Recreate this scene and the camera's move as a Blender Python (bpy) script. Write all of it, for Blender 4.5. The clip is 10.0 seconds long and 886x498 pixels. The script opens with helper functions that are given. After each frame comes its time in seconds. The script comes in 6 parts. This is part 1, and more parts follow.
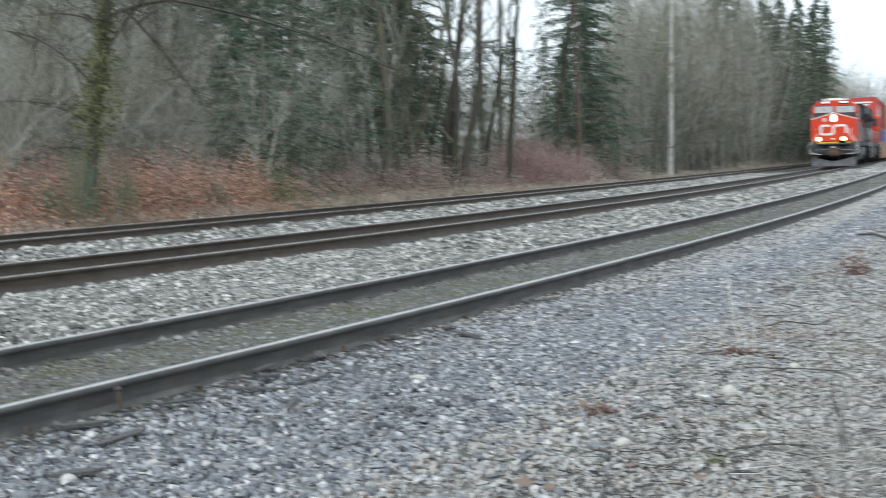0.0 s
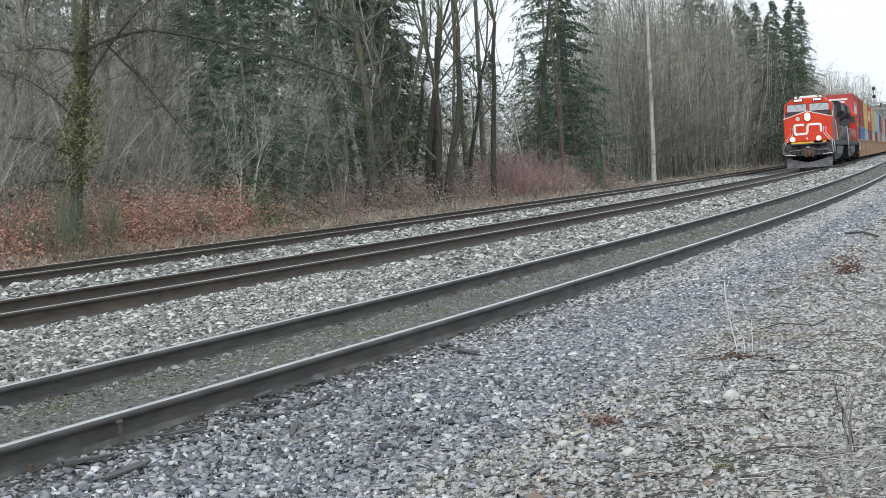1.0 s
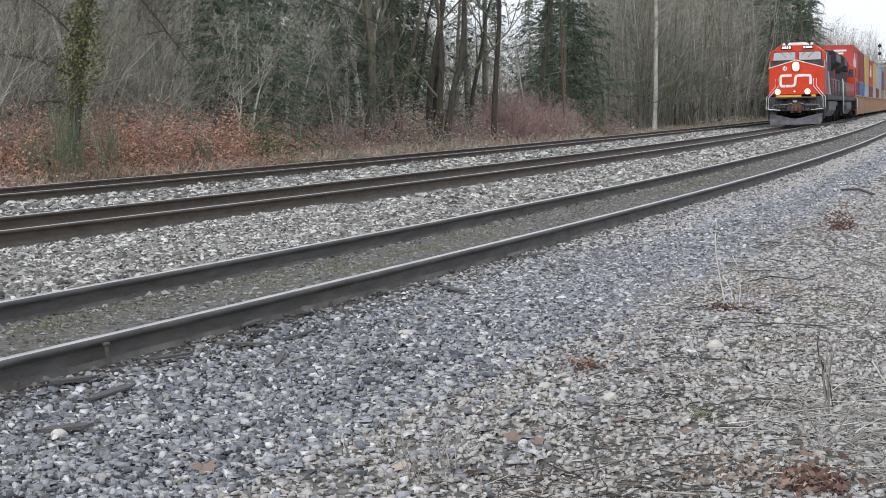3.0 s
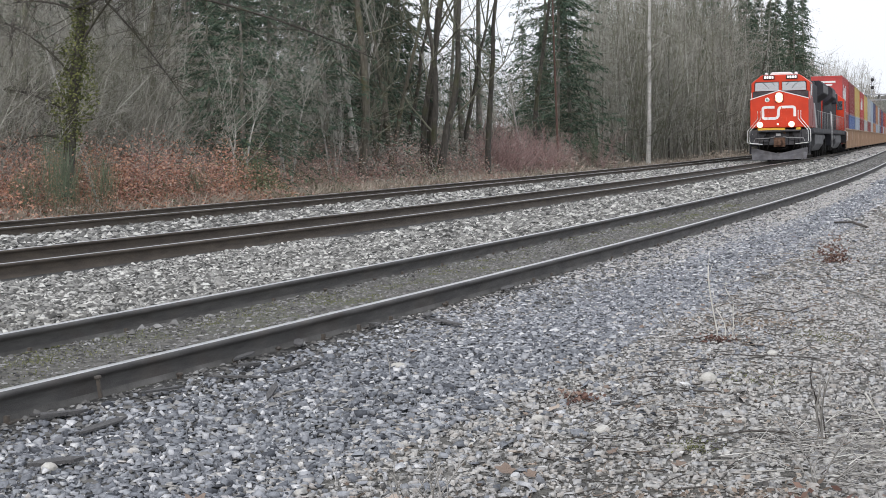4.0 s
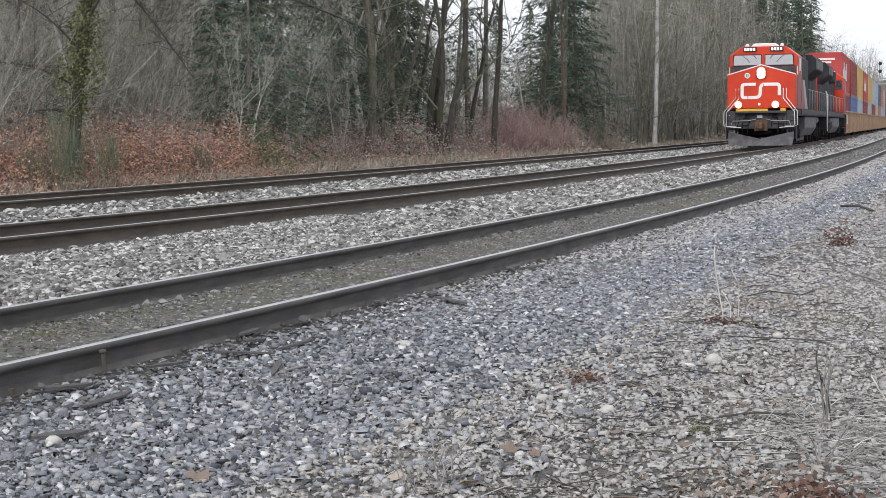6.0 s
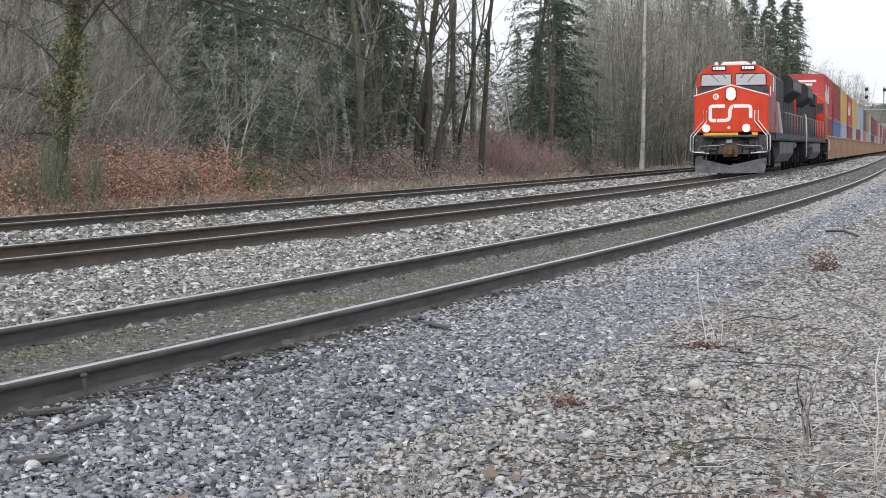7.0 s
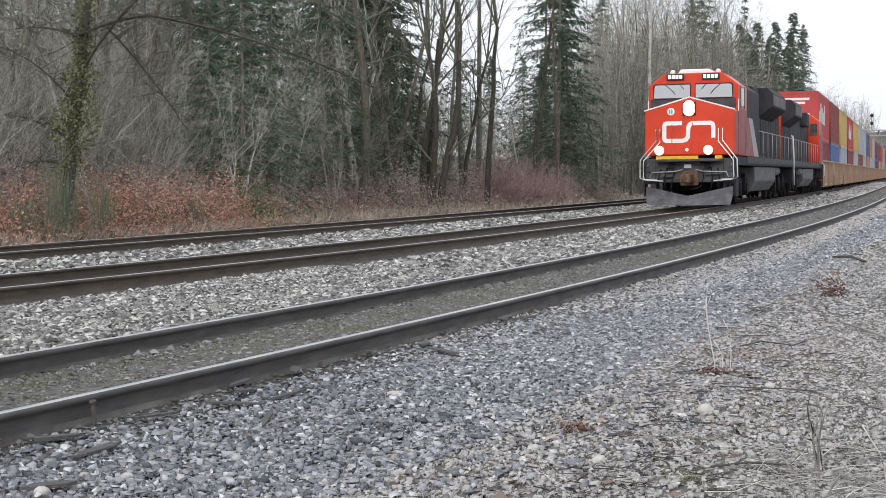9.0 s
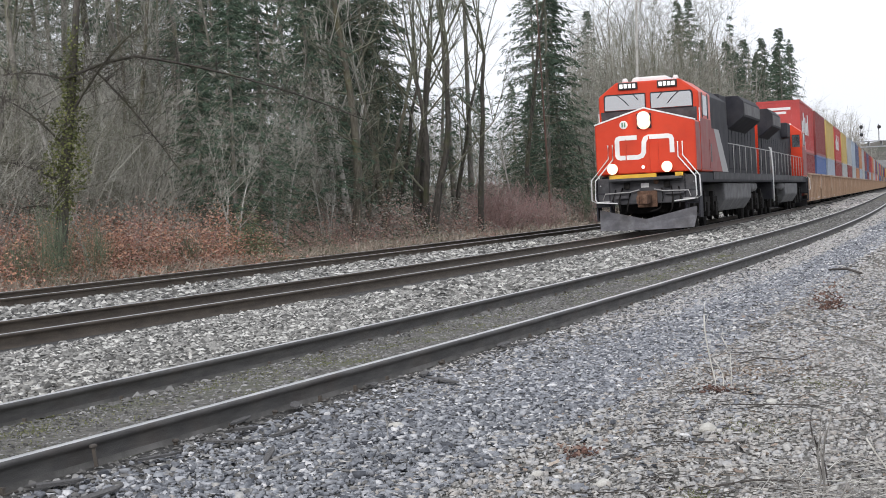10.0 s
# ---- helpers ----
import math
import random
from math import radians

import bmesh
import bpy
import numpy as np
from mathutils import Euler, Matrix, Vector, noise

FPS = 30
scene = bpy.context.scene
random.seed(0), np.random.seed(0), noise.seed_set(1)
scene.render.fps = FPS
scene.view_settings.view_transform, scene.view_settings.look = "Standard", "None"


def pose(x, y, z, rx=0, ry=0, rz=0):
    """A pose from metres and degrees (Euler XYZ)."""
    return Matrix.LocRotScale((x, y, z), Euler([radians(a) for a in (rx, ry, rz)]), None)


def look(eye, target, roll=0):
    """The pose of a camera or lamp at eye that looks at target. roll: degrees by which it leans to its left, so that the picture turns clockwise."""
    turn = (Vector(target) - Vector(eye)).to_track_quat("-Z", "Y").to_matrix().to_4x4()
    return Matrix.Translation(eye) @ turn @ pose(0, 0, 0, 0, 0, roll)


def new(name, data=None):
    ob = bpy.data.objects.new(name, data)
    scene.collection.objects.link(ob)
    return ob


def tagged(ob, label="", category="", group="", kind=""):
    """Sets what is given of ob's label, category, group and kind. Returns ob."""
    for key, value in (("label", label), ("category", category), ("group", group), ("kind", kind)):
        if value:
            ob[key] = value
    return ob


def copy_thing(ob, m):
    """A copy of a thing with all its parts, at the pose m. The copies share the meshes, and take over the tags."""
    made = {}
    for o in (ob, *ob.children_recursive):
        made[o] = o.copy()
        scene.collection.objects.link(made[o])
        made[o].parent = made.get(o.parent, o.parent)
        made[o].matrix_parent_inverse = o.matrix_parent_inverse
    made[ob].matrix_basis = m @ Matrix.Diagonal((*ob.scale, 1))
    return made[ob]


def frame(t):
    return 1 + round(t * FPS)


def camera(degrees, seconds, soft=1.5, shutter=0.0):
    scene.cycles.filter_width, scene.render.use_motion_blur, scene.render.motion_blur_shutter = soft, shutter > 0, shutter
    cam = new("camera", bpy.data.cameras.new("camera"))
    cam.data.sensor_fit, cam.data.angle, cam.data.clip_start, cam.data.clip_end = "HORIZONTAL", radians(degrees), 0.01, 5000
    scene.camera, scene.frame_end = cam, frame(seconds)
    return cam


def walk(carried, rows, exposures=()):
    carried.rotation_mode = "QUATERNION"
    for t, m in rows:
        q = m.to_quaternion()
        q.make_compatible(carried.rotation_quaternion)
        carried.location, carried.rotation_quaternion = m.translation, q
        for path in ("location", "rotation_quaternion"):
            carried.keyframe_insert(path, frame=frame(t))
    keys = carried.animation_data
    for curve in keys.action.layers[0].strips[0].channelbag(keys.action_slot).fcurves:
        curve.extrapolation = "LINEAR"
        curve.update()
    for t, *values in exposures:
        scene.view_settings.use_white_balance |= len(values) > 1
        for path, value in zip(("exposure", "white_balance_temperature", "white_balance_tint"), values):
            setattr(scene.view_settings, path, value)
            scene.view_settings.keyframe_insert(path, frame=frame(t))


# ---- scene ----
# World: metres, z = 0 on the rail heads, the camera stands at the origin beside the near track.
EYE_HEIGHT = 1.068
cam = camera(32.16, 10.0, soft=0.75, shutter=0.16)

# seconds, turn to the right, tilt, roll (degrees), small sway of the hand (metres)
AIMS = [
    (0.0, -0.872, -3.302, -1.267, 0.013, 0.005, 0.001),
    (0.1, 1.346, -3.640, -0.481, 0.000, 0.000, -0.000),
    (0.2, 0.959, -3.437, -0.968, 0.006, 0.012, 0.000),
    (0.3, 1.444, -3.382, -0.693, 0.011, 0.023, 0.000),
    (0.4, 0.140, -3.255, -1.209, -0.001, 0.025, 0.003),
    (0.5, -0.489, -3.247, -1.229, -0.012, 0.027, 0.005),
    (0.6, 0.036, -3.081, -1.830, -0.003, 0.026, 0.005),
    (0.7, 0.034, -2.409, -3.350, 0.006, 0.024, 0.005),
    (0.8, 0.609, -1.935, -3.640, 0.016, 0.023, 0.004),
    (0.9, 0.941, -2.710, -2.443, 0.025, 0.022, 0.004),
    (1.0, -0.341, -2.692, -3.841, -0.033, 0.015, 0.006),
    (1.1, 0.161, -2.947, -2.009, -0.026, 0.011, 0.004),
    (1.2, 0.139, -3.052, -2.879, -0.020, 0.007, 0.002),
    (1.3, 0.544, -3.303, -2.529, -0.013, 0.002, -0.000),
    (1.4, 0.018, -3.565, -3.181, -0.007, -0.002, -0.002),
    (1.5, -0.272, -4.117, -2.316, -0.000, -0.006, -0.004),
    (2.0, 0.001, -5.828, -2.700, 0.002, 0.009, -0.008),
    (2.5, -0.140, -5.299, -2.141, -0.013, -0.002, -0.002),
    (3.0, -0.308, -5.006, -1.214, -0.006, -0.009, 0.007),
    (3.2, -0.807, -4.316, -1.522, -0.002, -0.009, 0.001),
    (4.3, 0.090, -3.736, -1.227, 0.004, 0.000, -0.001),
    (4.5, 0.000, -3.748, -1.266, 0.000, 0.000, 0.000),
    (5.0, -0.263, -4.526, -1.368, 0.001, 0.005, -0.008),
    (6.5, -0.134, -4.518, -0.293, -0.006, 0.012, -0.006),
    (7.0, 0.206, -3.629, -0.448, 0.022, 0.011, -0.006),
    (7.5, 0.257, -3.362, -0.392, 0.004, 0.018, -0.014),
    (8.0, 0.329, -3.033, -0.505, 0.007, 0.010, -0.013),
    (8.5, 0.135, -2.880, -0.406, 0.007, 0.016, -0.014),
    (9.0, -0.009, -2.606, -0.621, 0.009, 0.010, -0.015),
    (9.5, 1.234, -1.656, -1.649, 0.022, 0.012, -0.006),
    (10.0, 0.197, -1.550, -2.944, 0.011, 0.021, -0.012),
]


def aim(turn, tilt, roll, dx, dy, dz):
    return pose(dx, dy, EYE_HEIGHT + dz, 90 + tilt, 0, -turn) @ pose(0, 0, 0, 0, 0, roll)


# ---- light ----
world = bpy.data.worlds.new("overcast_sky")
scene.world = world
world.use_nodes = True
wn = world.node_tree
sky = wn.nodes.new("ShaderNodeTexSky")
sky.sky_type = "NISHITA"
sky.sun_disc = False
sky.sun_elevation = radians(31)
sky.sun_rotation = radians(200)
sky.dust_density = 4.0
pale = wn.nodes.new("ShaderNodeHueSaturation")
pale.inputs["Saturation"].default_value = 0.16
wn.links.new(sky.outputs["Color"], pale.inputs["Color"])
cloud = wn.nodes.new("ShaderNodeMix")
cloud.data_type = "RGBA"
cloud.inputs["Factor"].default_value = 0.85
cloud.inputs[7].default_value = (7.2, 7.5, 7.9, 1)
wn.links.new(pale.outputs["Color"], cloud.inputs[6])
wn.links.new(cloud.outputs[2], wn.nodes["Background"].inputs["Color"])
wn.nodes["Background"].inputs["Strength"].default_value = 0.14

sun_data = bpy.data.lights.new("sun", "SUN")
sun_data.energy = 1.3
sun_data.angle = radians(25)
sun_data.color = (1.0, 0.97, 0.93)
sun = new("sun", sun_data)
sun.matrix_world = look((-22, -56, 36), (0, 0, 0))

walk(cam, [(t, aim(*a)) for t, *a in AIMS], [(0.0, 0.25, 6060, 4), (0.9, 0.18, 6150, 6), (2.0, 0.12, 6280, 10), (3.0, 0.12, 6340, 11.5), (6.5, 0.12, 6400, 12.5), (10.0, 0.12, 6400, 12.5)])

# ---- tools ----
rng = np.random.default_rng(7)


def np_mesh(name, verts, faces, mats, index=None, smooth=False):
    """A mesh from arrays: verts (n, 3) and faces (m, 3 or 4)."""
    me = bpy.data.meshes.new(name)
    verts = np.asarray(verts, np.float32).reshape(-1, 3)
    faces = np.asarray(faces, np.int32)
    m, k = faces.shape
    me.vertices.add(len(verts))
    me.vertices.foreach_set("co", verts.ravel())
    me.loops.add(m * k)
    me.loops.foreach_set("vertex_index", faces.ravel())
    me.polygons.add(m)
    me.polygons.foreach_set("loop_start", np.arange(0, m * k, k, dtype=np.int32))
    me.polygons.foreach_set("loop_total", np.full(m, k, dtype=np.int32))
    for mat in mats:
        me.materials.append(mat)
    if index is not None:
        me.polygons.foreach_set("material_index", np.asarray(index, np.int32))
    if smooth:
        me.polygons.foreach_set("use_smooth", np.ones(m, dtype=bool))
    me.update(calc_edges=True)
    return me


def part(name, data, material=None, parent=None, label=""):
    """Links a bmesh or a mesh as one object under a thing or a part."""
    if isinstance(data, bmesh.types.BMesh):
        me = bpy.data.meshes.new(name)
        data.to_mesh(me)
        data.free()
    else:
        me = data
    if material is not None and not me.materials:
        me.materials.append(material)
    ob = new(name, me)
    ob.parent = parent
    if label:
        tagged(ob, label)
    return ob


def empty(name, m=None, label="", category="", group="", kind=""):
    ob = new(name)
    ob.empty_display_size = 0.3
    if m is not None:
        ob.matrix_basis = m
    return tagged(ob, label, category, group, kind)


def box(bm, x0, x1, y0, y1, z0, z1, bevel=0.0):
    vs = [bm.verts.new((x, y, z)) for x in (x0, x1) for y in (y0, y1) for z in (z0, z1)]
    fs = [bm.faces.new([vs[i] for i in f]) for f in ((0, 1, 3, 2), (4, 6, 7, 5), (0, 4, 5, 1), (2, 3, 7, 6), (0, 2, 6, 4), (1, 5, 7, 3))]
    if bevel:
        es = list({e for f in fs for e in f.edges})
        bmesh.ops.bevel(bm, geom=es, offset=bevel, segments=2, affect="EDGES", profile=0.5)
    return bm


def boxes(*rows, bevel=0.0):
    bm = bmesh.new()
    for r in rows:
        box(bm, *r, bevel=bevel)
    return bm


def prism(bm, outline, axis, a, b, bevel=0.0):
    """Extrudes an outline of (u, v) from a to b along an axis: 'x' takes (y, z), 'y' takes (x, z), 'z' takes (x, y)."""
    def at(u, v, w):
        return {"x": (w, u, v), "y": (u, w, v), "z": (u, v, w)}[axis]
    lo = [bm.verts.new(at(u, v, a)) for u, v in outline]
    hi = [bm.verts.new(at(u, v, b)) for u, v in outline]
    n = len(lo)
    fs = [bm.faces.new([lo[i], lo[(i + 1) % n], hi[(i + 1) % n], hi[i]]) for i in range(n)]
    fs += [bm.faces.new(lo[::-1]), bm.faces.new(hi)]
    bmesh.ops.recalc_face_normals(bm, faces=fs)
    if bevel:
        bmesh.ops.bevel(bm, geom=list({e for f in fs for e in f.edges}), offset=bevel, segments=2, affect="EDGES", profile=0.5)
    return bm


def pipe(points, r, sides=8, bm=None):
    """A round bar through the points."""
    bm = bm or bmesh.new()
    pts = [Vector(p) for p in points]
    rings = []
    for i, p in enumerate(pts):
        d = (pts[min(i + 1, len(pts) - 1)] - pts[max(i - 1, 0)]).normalized()
        a = d.orthogonal().normalized() if abs(d.z) > 0.9 else Vector((0, 0, 1)).cross(d).normalized()
        b = d.cross(a)
        rings.append([bm.verts.new(p + r * (math.cos(t) * a + math.sin(t) * b)) for t in [2 * math.pi * k / sides for k in range(sides)]])
    for u, v in zip(rings, rings[1:]):
        for k in range(sides):
            bm.faces.new([u[k], u[(k + 1) % sides], v[(k + 1) % sides], v[k]]).smooth = True
    bm.faces.new(rings[0][::-1])
    bm.faces.new(rings[-1])
    return bm


def lathe(bm, profile, m, sides=20):
    """Turns a profile of (radius, height) about the z axis of the pose m."""
    rings = [[bm.verts.new(m @ Vector((r * math.cos(2 * math.pi * k / sides), r * math.sin(2 * math.pi * k / sides), h))) for k in range(sides)] for r, h in profile]
    for u, v in zip(rings, rings[1:]):
        for k in range(sides):
            bm.faces.new([u[k], u[(k + 1) % sides], v[(k + 1) % sides], v[k]]).smooth = True
    bm.faces.new(rings[0][::-1])
    bm.faces.new(rings[-1])
    return bm


def twig_arrays(segs, fine=0.0095):
    """Tapered bars: three-sided, and single strips for the finest twigs. segs: rows of x0 y0 z0 x1 y1 z1 r0 r1."""
    s = np.asarray(segs, float)
    d = s[:, 3:6] - s[:, 0:3]
    d /= np.linalg.norm(d, axis=1, keepdims=True) + 1e-9
    ref = np.where(np.abs(d[:, 2:3]) > 0.9, [[1.0, 0, 0]], [[0, 0, 1.0]])
    a = np.cross(d, ref)
    a /= np.linalg.norm(a, axis=1, keepdims=True) + 1e-9
    b = np.cross(d, a)
    thick = s[:, 6] >= fine
    verts, faces, base = [], [], 0
    for sides, pick in ((3, thick), (2, ~thick)):
        n = int(pick.sum())
        if not n:
            continue
        t, u, w = s[pick], a[pick], b[pick]
        v = np.empty((n, 2 * sides, 3))
        twist = rng.uniform(0, 2 * math.pi, n)[:, None] if sides == 2 else 0.0
        for k in range(sides):
            o = np.cos(twist + 2 * math.pi * k / sides) * u + np.sin(twist + 2 * math.pi * k / sides) * w
            v[:, k] = t[:, 0:3] + o * t[:, 6:7]
            v[:, sides + k] = t[:, 3:6] + o * t[:, 7:8]
        f = np.array([[0, 1, 4, 3], [1, 2, 5, 4], [2, 0, 3, 5]] if sides == 3 else [[0, 1, 3, 2]])[None] + base + np.arange(n)[:, None, None] * 2 * sides
        verts.append(v.reshape(-1, 3))
        faces.append(f.reshape(-1, 4))
        base += n * 2 * sides
    return np.concatenate(verts), np.concatenate(faces)


def leaf_arrays(centres, length, width, droop=0.6, face=None):
    """Small pointed blades (four-cornered) with random turns."""
    n = len(centres)
    a = rng.uniform(0, 2 * math.pi, n)
    u = np.stack([np.cos(a), np.sin(a), rng.uniform(-droop, droop, n)], 1) if face is None else face
    u = u / np.linalg.norm(u, axis=1, keepdims=True)
    w = np.cross(u, rng.normal(size=(n, 3)))
    w /= np.linalg.norm(w, axis=1, keepdims=True) + 1e-9
    length, width = np.broadcast_to(length, n)[:, None], np.broadcast_to(width, n)[:, None]
    v = np.stack([centres, centres + u * length * 0.5 + w * width * 0.5, centres + u * length, centres + u * length * 0.5 - w * width * 0.5], 1)
    return v.reshape(-1, 3), (np.arange(n)[:, None] * 4 + np.arange(4)[None])


def stone_arrays(centres, size, flat=0.62):
    """Angular stones: jittered and turned boxes."""
    n = len(centres)
    c = np.array([[x, y, z] for x in (-1, 1) for y in (-1, 1) for z in (-1, 1)], float)[None] * 0.5
    v = c * rng.uniform(0.45, 1.1, (n, 8, 1)) + rng.normal(0, 0.12, (n, 8, 3))
    v *= np.stack([rng.uniform(0.85, 1.6, n), rng.uniform(0.55, 1.0, n), rng.uniform(0.32, 0.80, n) * flat / 0.62], 1)[:, None]
    v *= np.asarray(size)[:, None, None]
    ax, az = rng.normal(0, 0.75, n), rng.uniform(0, 2 * math.pi, n)
    ca, sa, cz, sz = np.cos(ax)[:, None], np.sin(ax)[:, None], np.cos(az)[:, None], np.sin(az)[:, None]
    x, y, z = v[..., 0], v[..., 1] * ca - v[..., 2] * sa, v[..., 1] * sa + v[..., 2] * ca
    v = np.stack([x * cz - y * sz, x * sz + y * cz, z], -1) + np.asarray(centres)[:, None]
    f = np.array([(0, 1, 3, 2), (4, 6, 7, 5), (0, 4, 5, 1), (2, 3, 7, 6), (0, 2, 6, 4), (1, 5, 7, 3)])
    return v.reshape(-1, 3), (np.arange(n)[:, None, None] * 8 + f[None]).reshape(-1, 4)


def chip_arrays(centres, size):
    """Angular chips of stone for the middle distance: four rim corners and a ridge."""
    n = len(centres)
    c = np.array([[-1, -1, -0.6], [1, -1, -0.6], [1, 1, -0.6], [-1, 1, -0.6], [-0.45, 0, 0.6], [0.5, 0, 0.6]], float)[None] * 0.5
    v = c * rng.uniform(0.55, 1.15, (n, 6, 1)) + rng.normal(0, 0.12, (n, 6, 3))
    v *= np.stack([rng.uniform(0.85, 1.6, n), rng.uniform(0.6, 1.0, n), rng.uniform(0.4, 0.85, n)], 1)[:, None] * np.asarray(size)[:, None, None]
    az = rng.uniform(0, 2 * math.pi, n)[:, None]
    v = np.stack([v[..., 0] * np.cos(az) - v[..., 1] * np.sin(az), v[..., 0] * np.sin(az) + v[..., 1] * np.cos(az), v[..., 2]], -1) + np.asarray(centres)[:, None]
    f = np.array([(0, 1, 5), (0, 5, 4), (2, 3, 4), (2, 4, 5), (1, 2, 5), (3, 0, 4)])
    return v.reshape(-1, 3), (np.arange(n)[:, None, None] * 6 + f[None]).reshape(-1, 3)


# ---- the three tracks: headings that ease into one straight line ----
class Line:
    def __init__(self, x0, y0, start, end, ease):
        s = np.arange(-60.0, 700.0, 0.25)
        th = end + (start - end) * np.exp(-np.maximum(s, -40) / ease)
        x = np.concatenate([[0], np.cumsum((np.cos(th)[1:] + np.cos(th)[:-1]) / 2 * 0.25)])
        y = np.concatenate([[0], np.cumsum((np.sin(th)[1:] + np.sin(th)[:-1]) / 2 * 0.25)])
        k = int(np.argmin(abs(s)))
        self.s, self.th, self.x, self.y = s, th, x - x[k] + x0, y - y[k] + y0

    def at(self, s, off=0.0, z=0.0):
        """The place s metres along and off metres to the left of the line that runs away from the camera."""
        th = np.interp(s, self.s, self.th)
        return np.stack([np.interp(s, self.s, self.x) - off * np.sin(th), np.interp(s, self.s, self.y) + off * np.cos(th), np.zeros_like(th) + z], -1)

    def heading(self, s):
        return float(np.interp(s, self.s, self.th))


NEAR = Line(-2.1, 8.872, 1.1700, 1.2745, 29.0)
MIDDLE = Line(-5.2, 15.907, 1.1509, 1.2745, 24.6)
OUTER = Line(-7.5, 23.984, 1.1910, 1.2718, 32.9)

# ---- materials ----
def material(name, colours, rough=0.8, scale=8.0, detail=6.0, bump=0.0, bump_scale=None, metal=0.0, random_by="", spots=None, spec=0.5, stretch=None, gloss_noise=0.0):
    """Base colours mixed by noise at two scales, with optional relief; random_by: 'island' or 'object'."""
    mat = bpy.data.materials.new(name)
    mat.use_nodes = True
    nt = mat.node_tree
    n, l = nt.nodes, nt.links
    bs = n["Principled BSDF"]
    bs.inputs["Roughness"].default_value = rough
    bs.inputs["Metallic"].default_value = metal
    bs.inputs["Specular IOR Level"].default_value = spec
    co = n.new("ShaderNodeTexCoord")
    where = co.outputs["Object"]
    if stretch:
        mp = n.new("ShaderNodeMapping")
        mp.inputs["Scale"].default_value = stretch
        l.new(where, mp.inputs["Vector"])
        where = mp.outputs["Vector"]
    nz = n.new("ShaderNodeTexNoise")
    nz.inputs["Scale"].default_value = scale
    nz.inputs["Detail"].default_value = detail
    nz.inputs["Roughness"].default_value = 0.65
    l.new(where, nz.inputs["Vector"])
    ramp = n.new("ShaderNodeValToRGB")
    el = ramp.color_ramp.elements
    while len(el) < len(colours):
        el.new(0.5)
    for k, c in enumerate(colours):
        el[k].position = 0.3 + 0.4 * k / max(1, len(colours) - 1) if not random_by else 0.05 + 0.9 * k / max(1, len(colours) - 1)
        el[k].color = (*c, 1)
    if random_by:
        rnd = n.new("ShaderNodeNewGeometry").outputs["Random Per Island"] if random_by == "island" else n.new("ShaderNodeObjectInfo").outputs["Random"]
        mix = n.new("ShaderNodeMath")
        mix.operation = "MULTIPLY_ADD"
        mix.inputs[1].default_value = 0.35
        l.new(nz.outputs["Fac"], mix.inputs[0])
        sc = n.new("ShaderNodeMath")
        sc.operation = "MULTIPLY_ADD"
        sc.inputs[1].default_value = 0.85
        sc.inputs[2].default_value = -0.1
        l.new(rnd, sc.inputs[0])
        l.new(sc.outputs[0], mix.inputs[2])
        l.new(mix.outputs[0], ramp.inputs["Fac"])
    else:
        l.new(nz.outputs["Fac"], ramp.inputs["Fac"])
    colour = ramp.outputs["Color"]
    if spots:
        tint, amount, size = spots
        n2 = n.new("ShaderNodeTexNoise")
        n2.inputs["Scale"].default_value = size
        n2.inputs["Detail"].default_value = 4
        l.new(co.outputs["Object"], n2.inputs["Vector"])
        mr = n.new("ShaderNodeMapRange")
        mr.inputs["From Min"].default_value, mr.inputs["From Max"].default_value = 0.5, 0.72
        mr.inputs["To Max"].default_value = amount
        l.new(n2.outputs["Fac"], mr.inputs["Value"])
        mx = n.new("ShaderNodeMix")
        mx.data_type = "RGBA"
        l.new(mr.outputs[0], mx.inputs["Factor"])
        l.new(colour, mx.inputs[6])
        mx.inputs[7].default_value = (*tint, 1)
        colour = mx.outputs[2]
    l.new(colour, bs.inputs["Base Color"])
    if gloss_noise:
        mr = n.new("ShaderNodeMapRange")
        mr.inputs["To Min"].default_value, mr.inputs["To Max"].default_value = rough - gloss_noise, rough + gloss_noise
        l.new(nz.outputs["Fac"], mr.inputs["Value"])
        l.new(mr.outputs[0], bs.inputs["Roughness"])
    if bump:
        nb = n.new("ShaderNodeTexNoise")
        nb.inputs["Scale"].default_value = bump_scale or scale * 3
        nb.inputs["Detail"].default_value = 5
        l.new(where, nb.inputs["Vector"])
        bp = n.new("ShaderNodeBump")
        bp.inputs["Strength"].default_value = bump
        bp.inputs["Distance"].default_value = 0.02
        l.new(nb.outputs["Fac"], bp.inputs["Height"])
        l.new(bp.outputs["Normal"], bs.inputs["Normal"])
    return mat


def lamp_material(name, colour, strength):
    mat = bpy.data.materials.new(name)
    mat.use_nodes = True
    bs = mat.node_tree.nodes["Principled BSDF"]
    bs.inputs["Base Color"].default_value = (0.8, 0.8, 0.8, 1)
    bs.inputs["Emission Color"].default_value = (*colour, 1)
    bs.inputs["Emission Strength"].default_value = strength
    return mat


M = {}
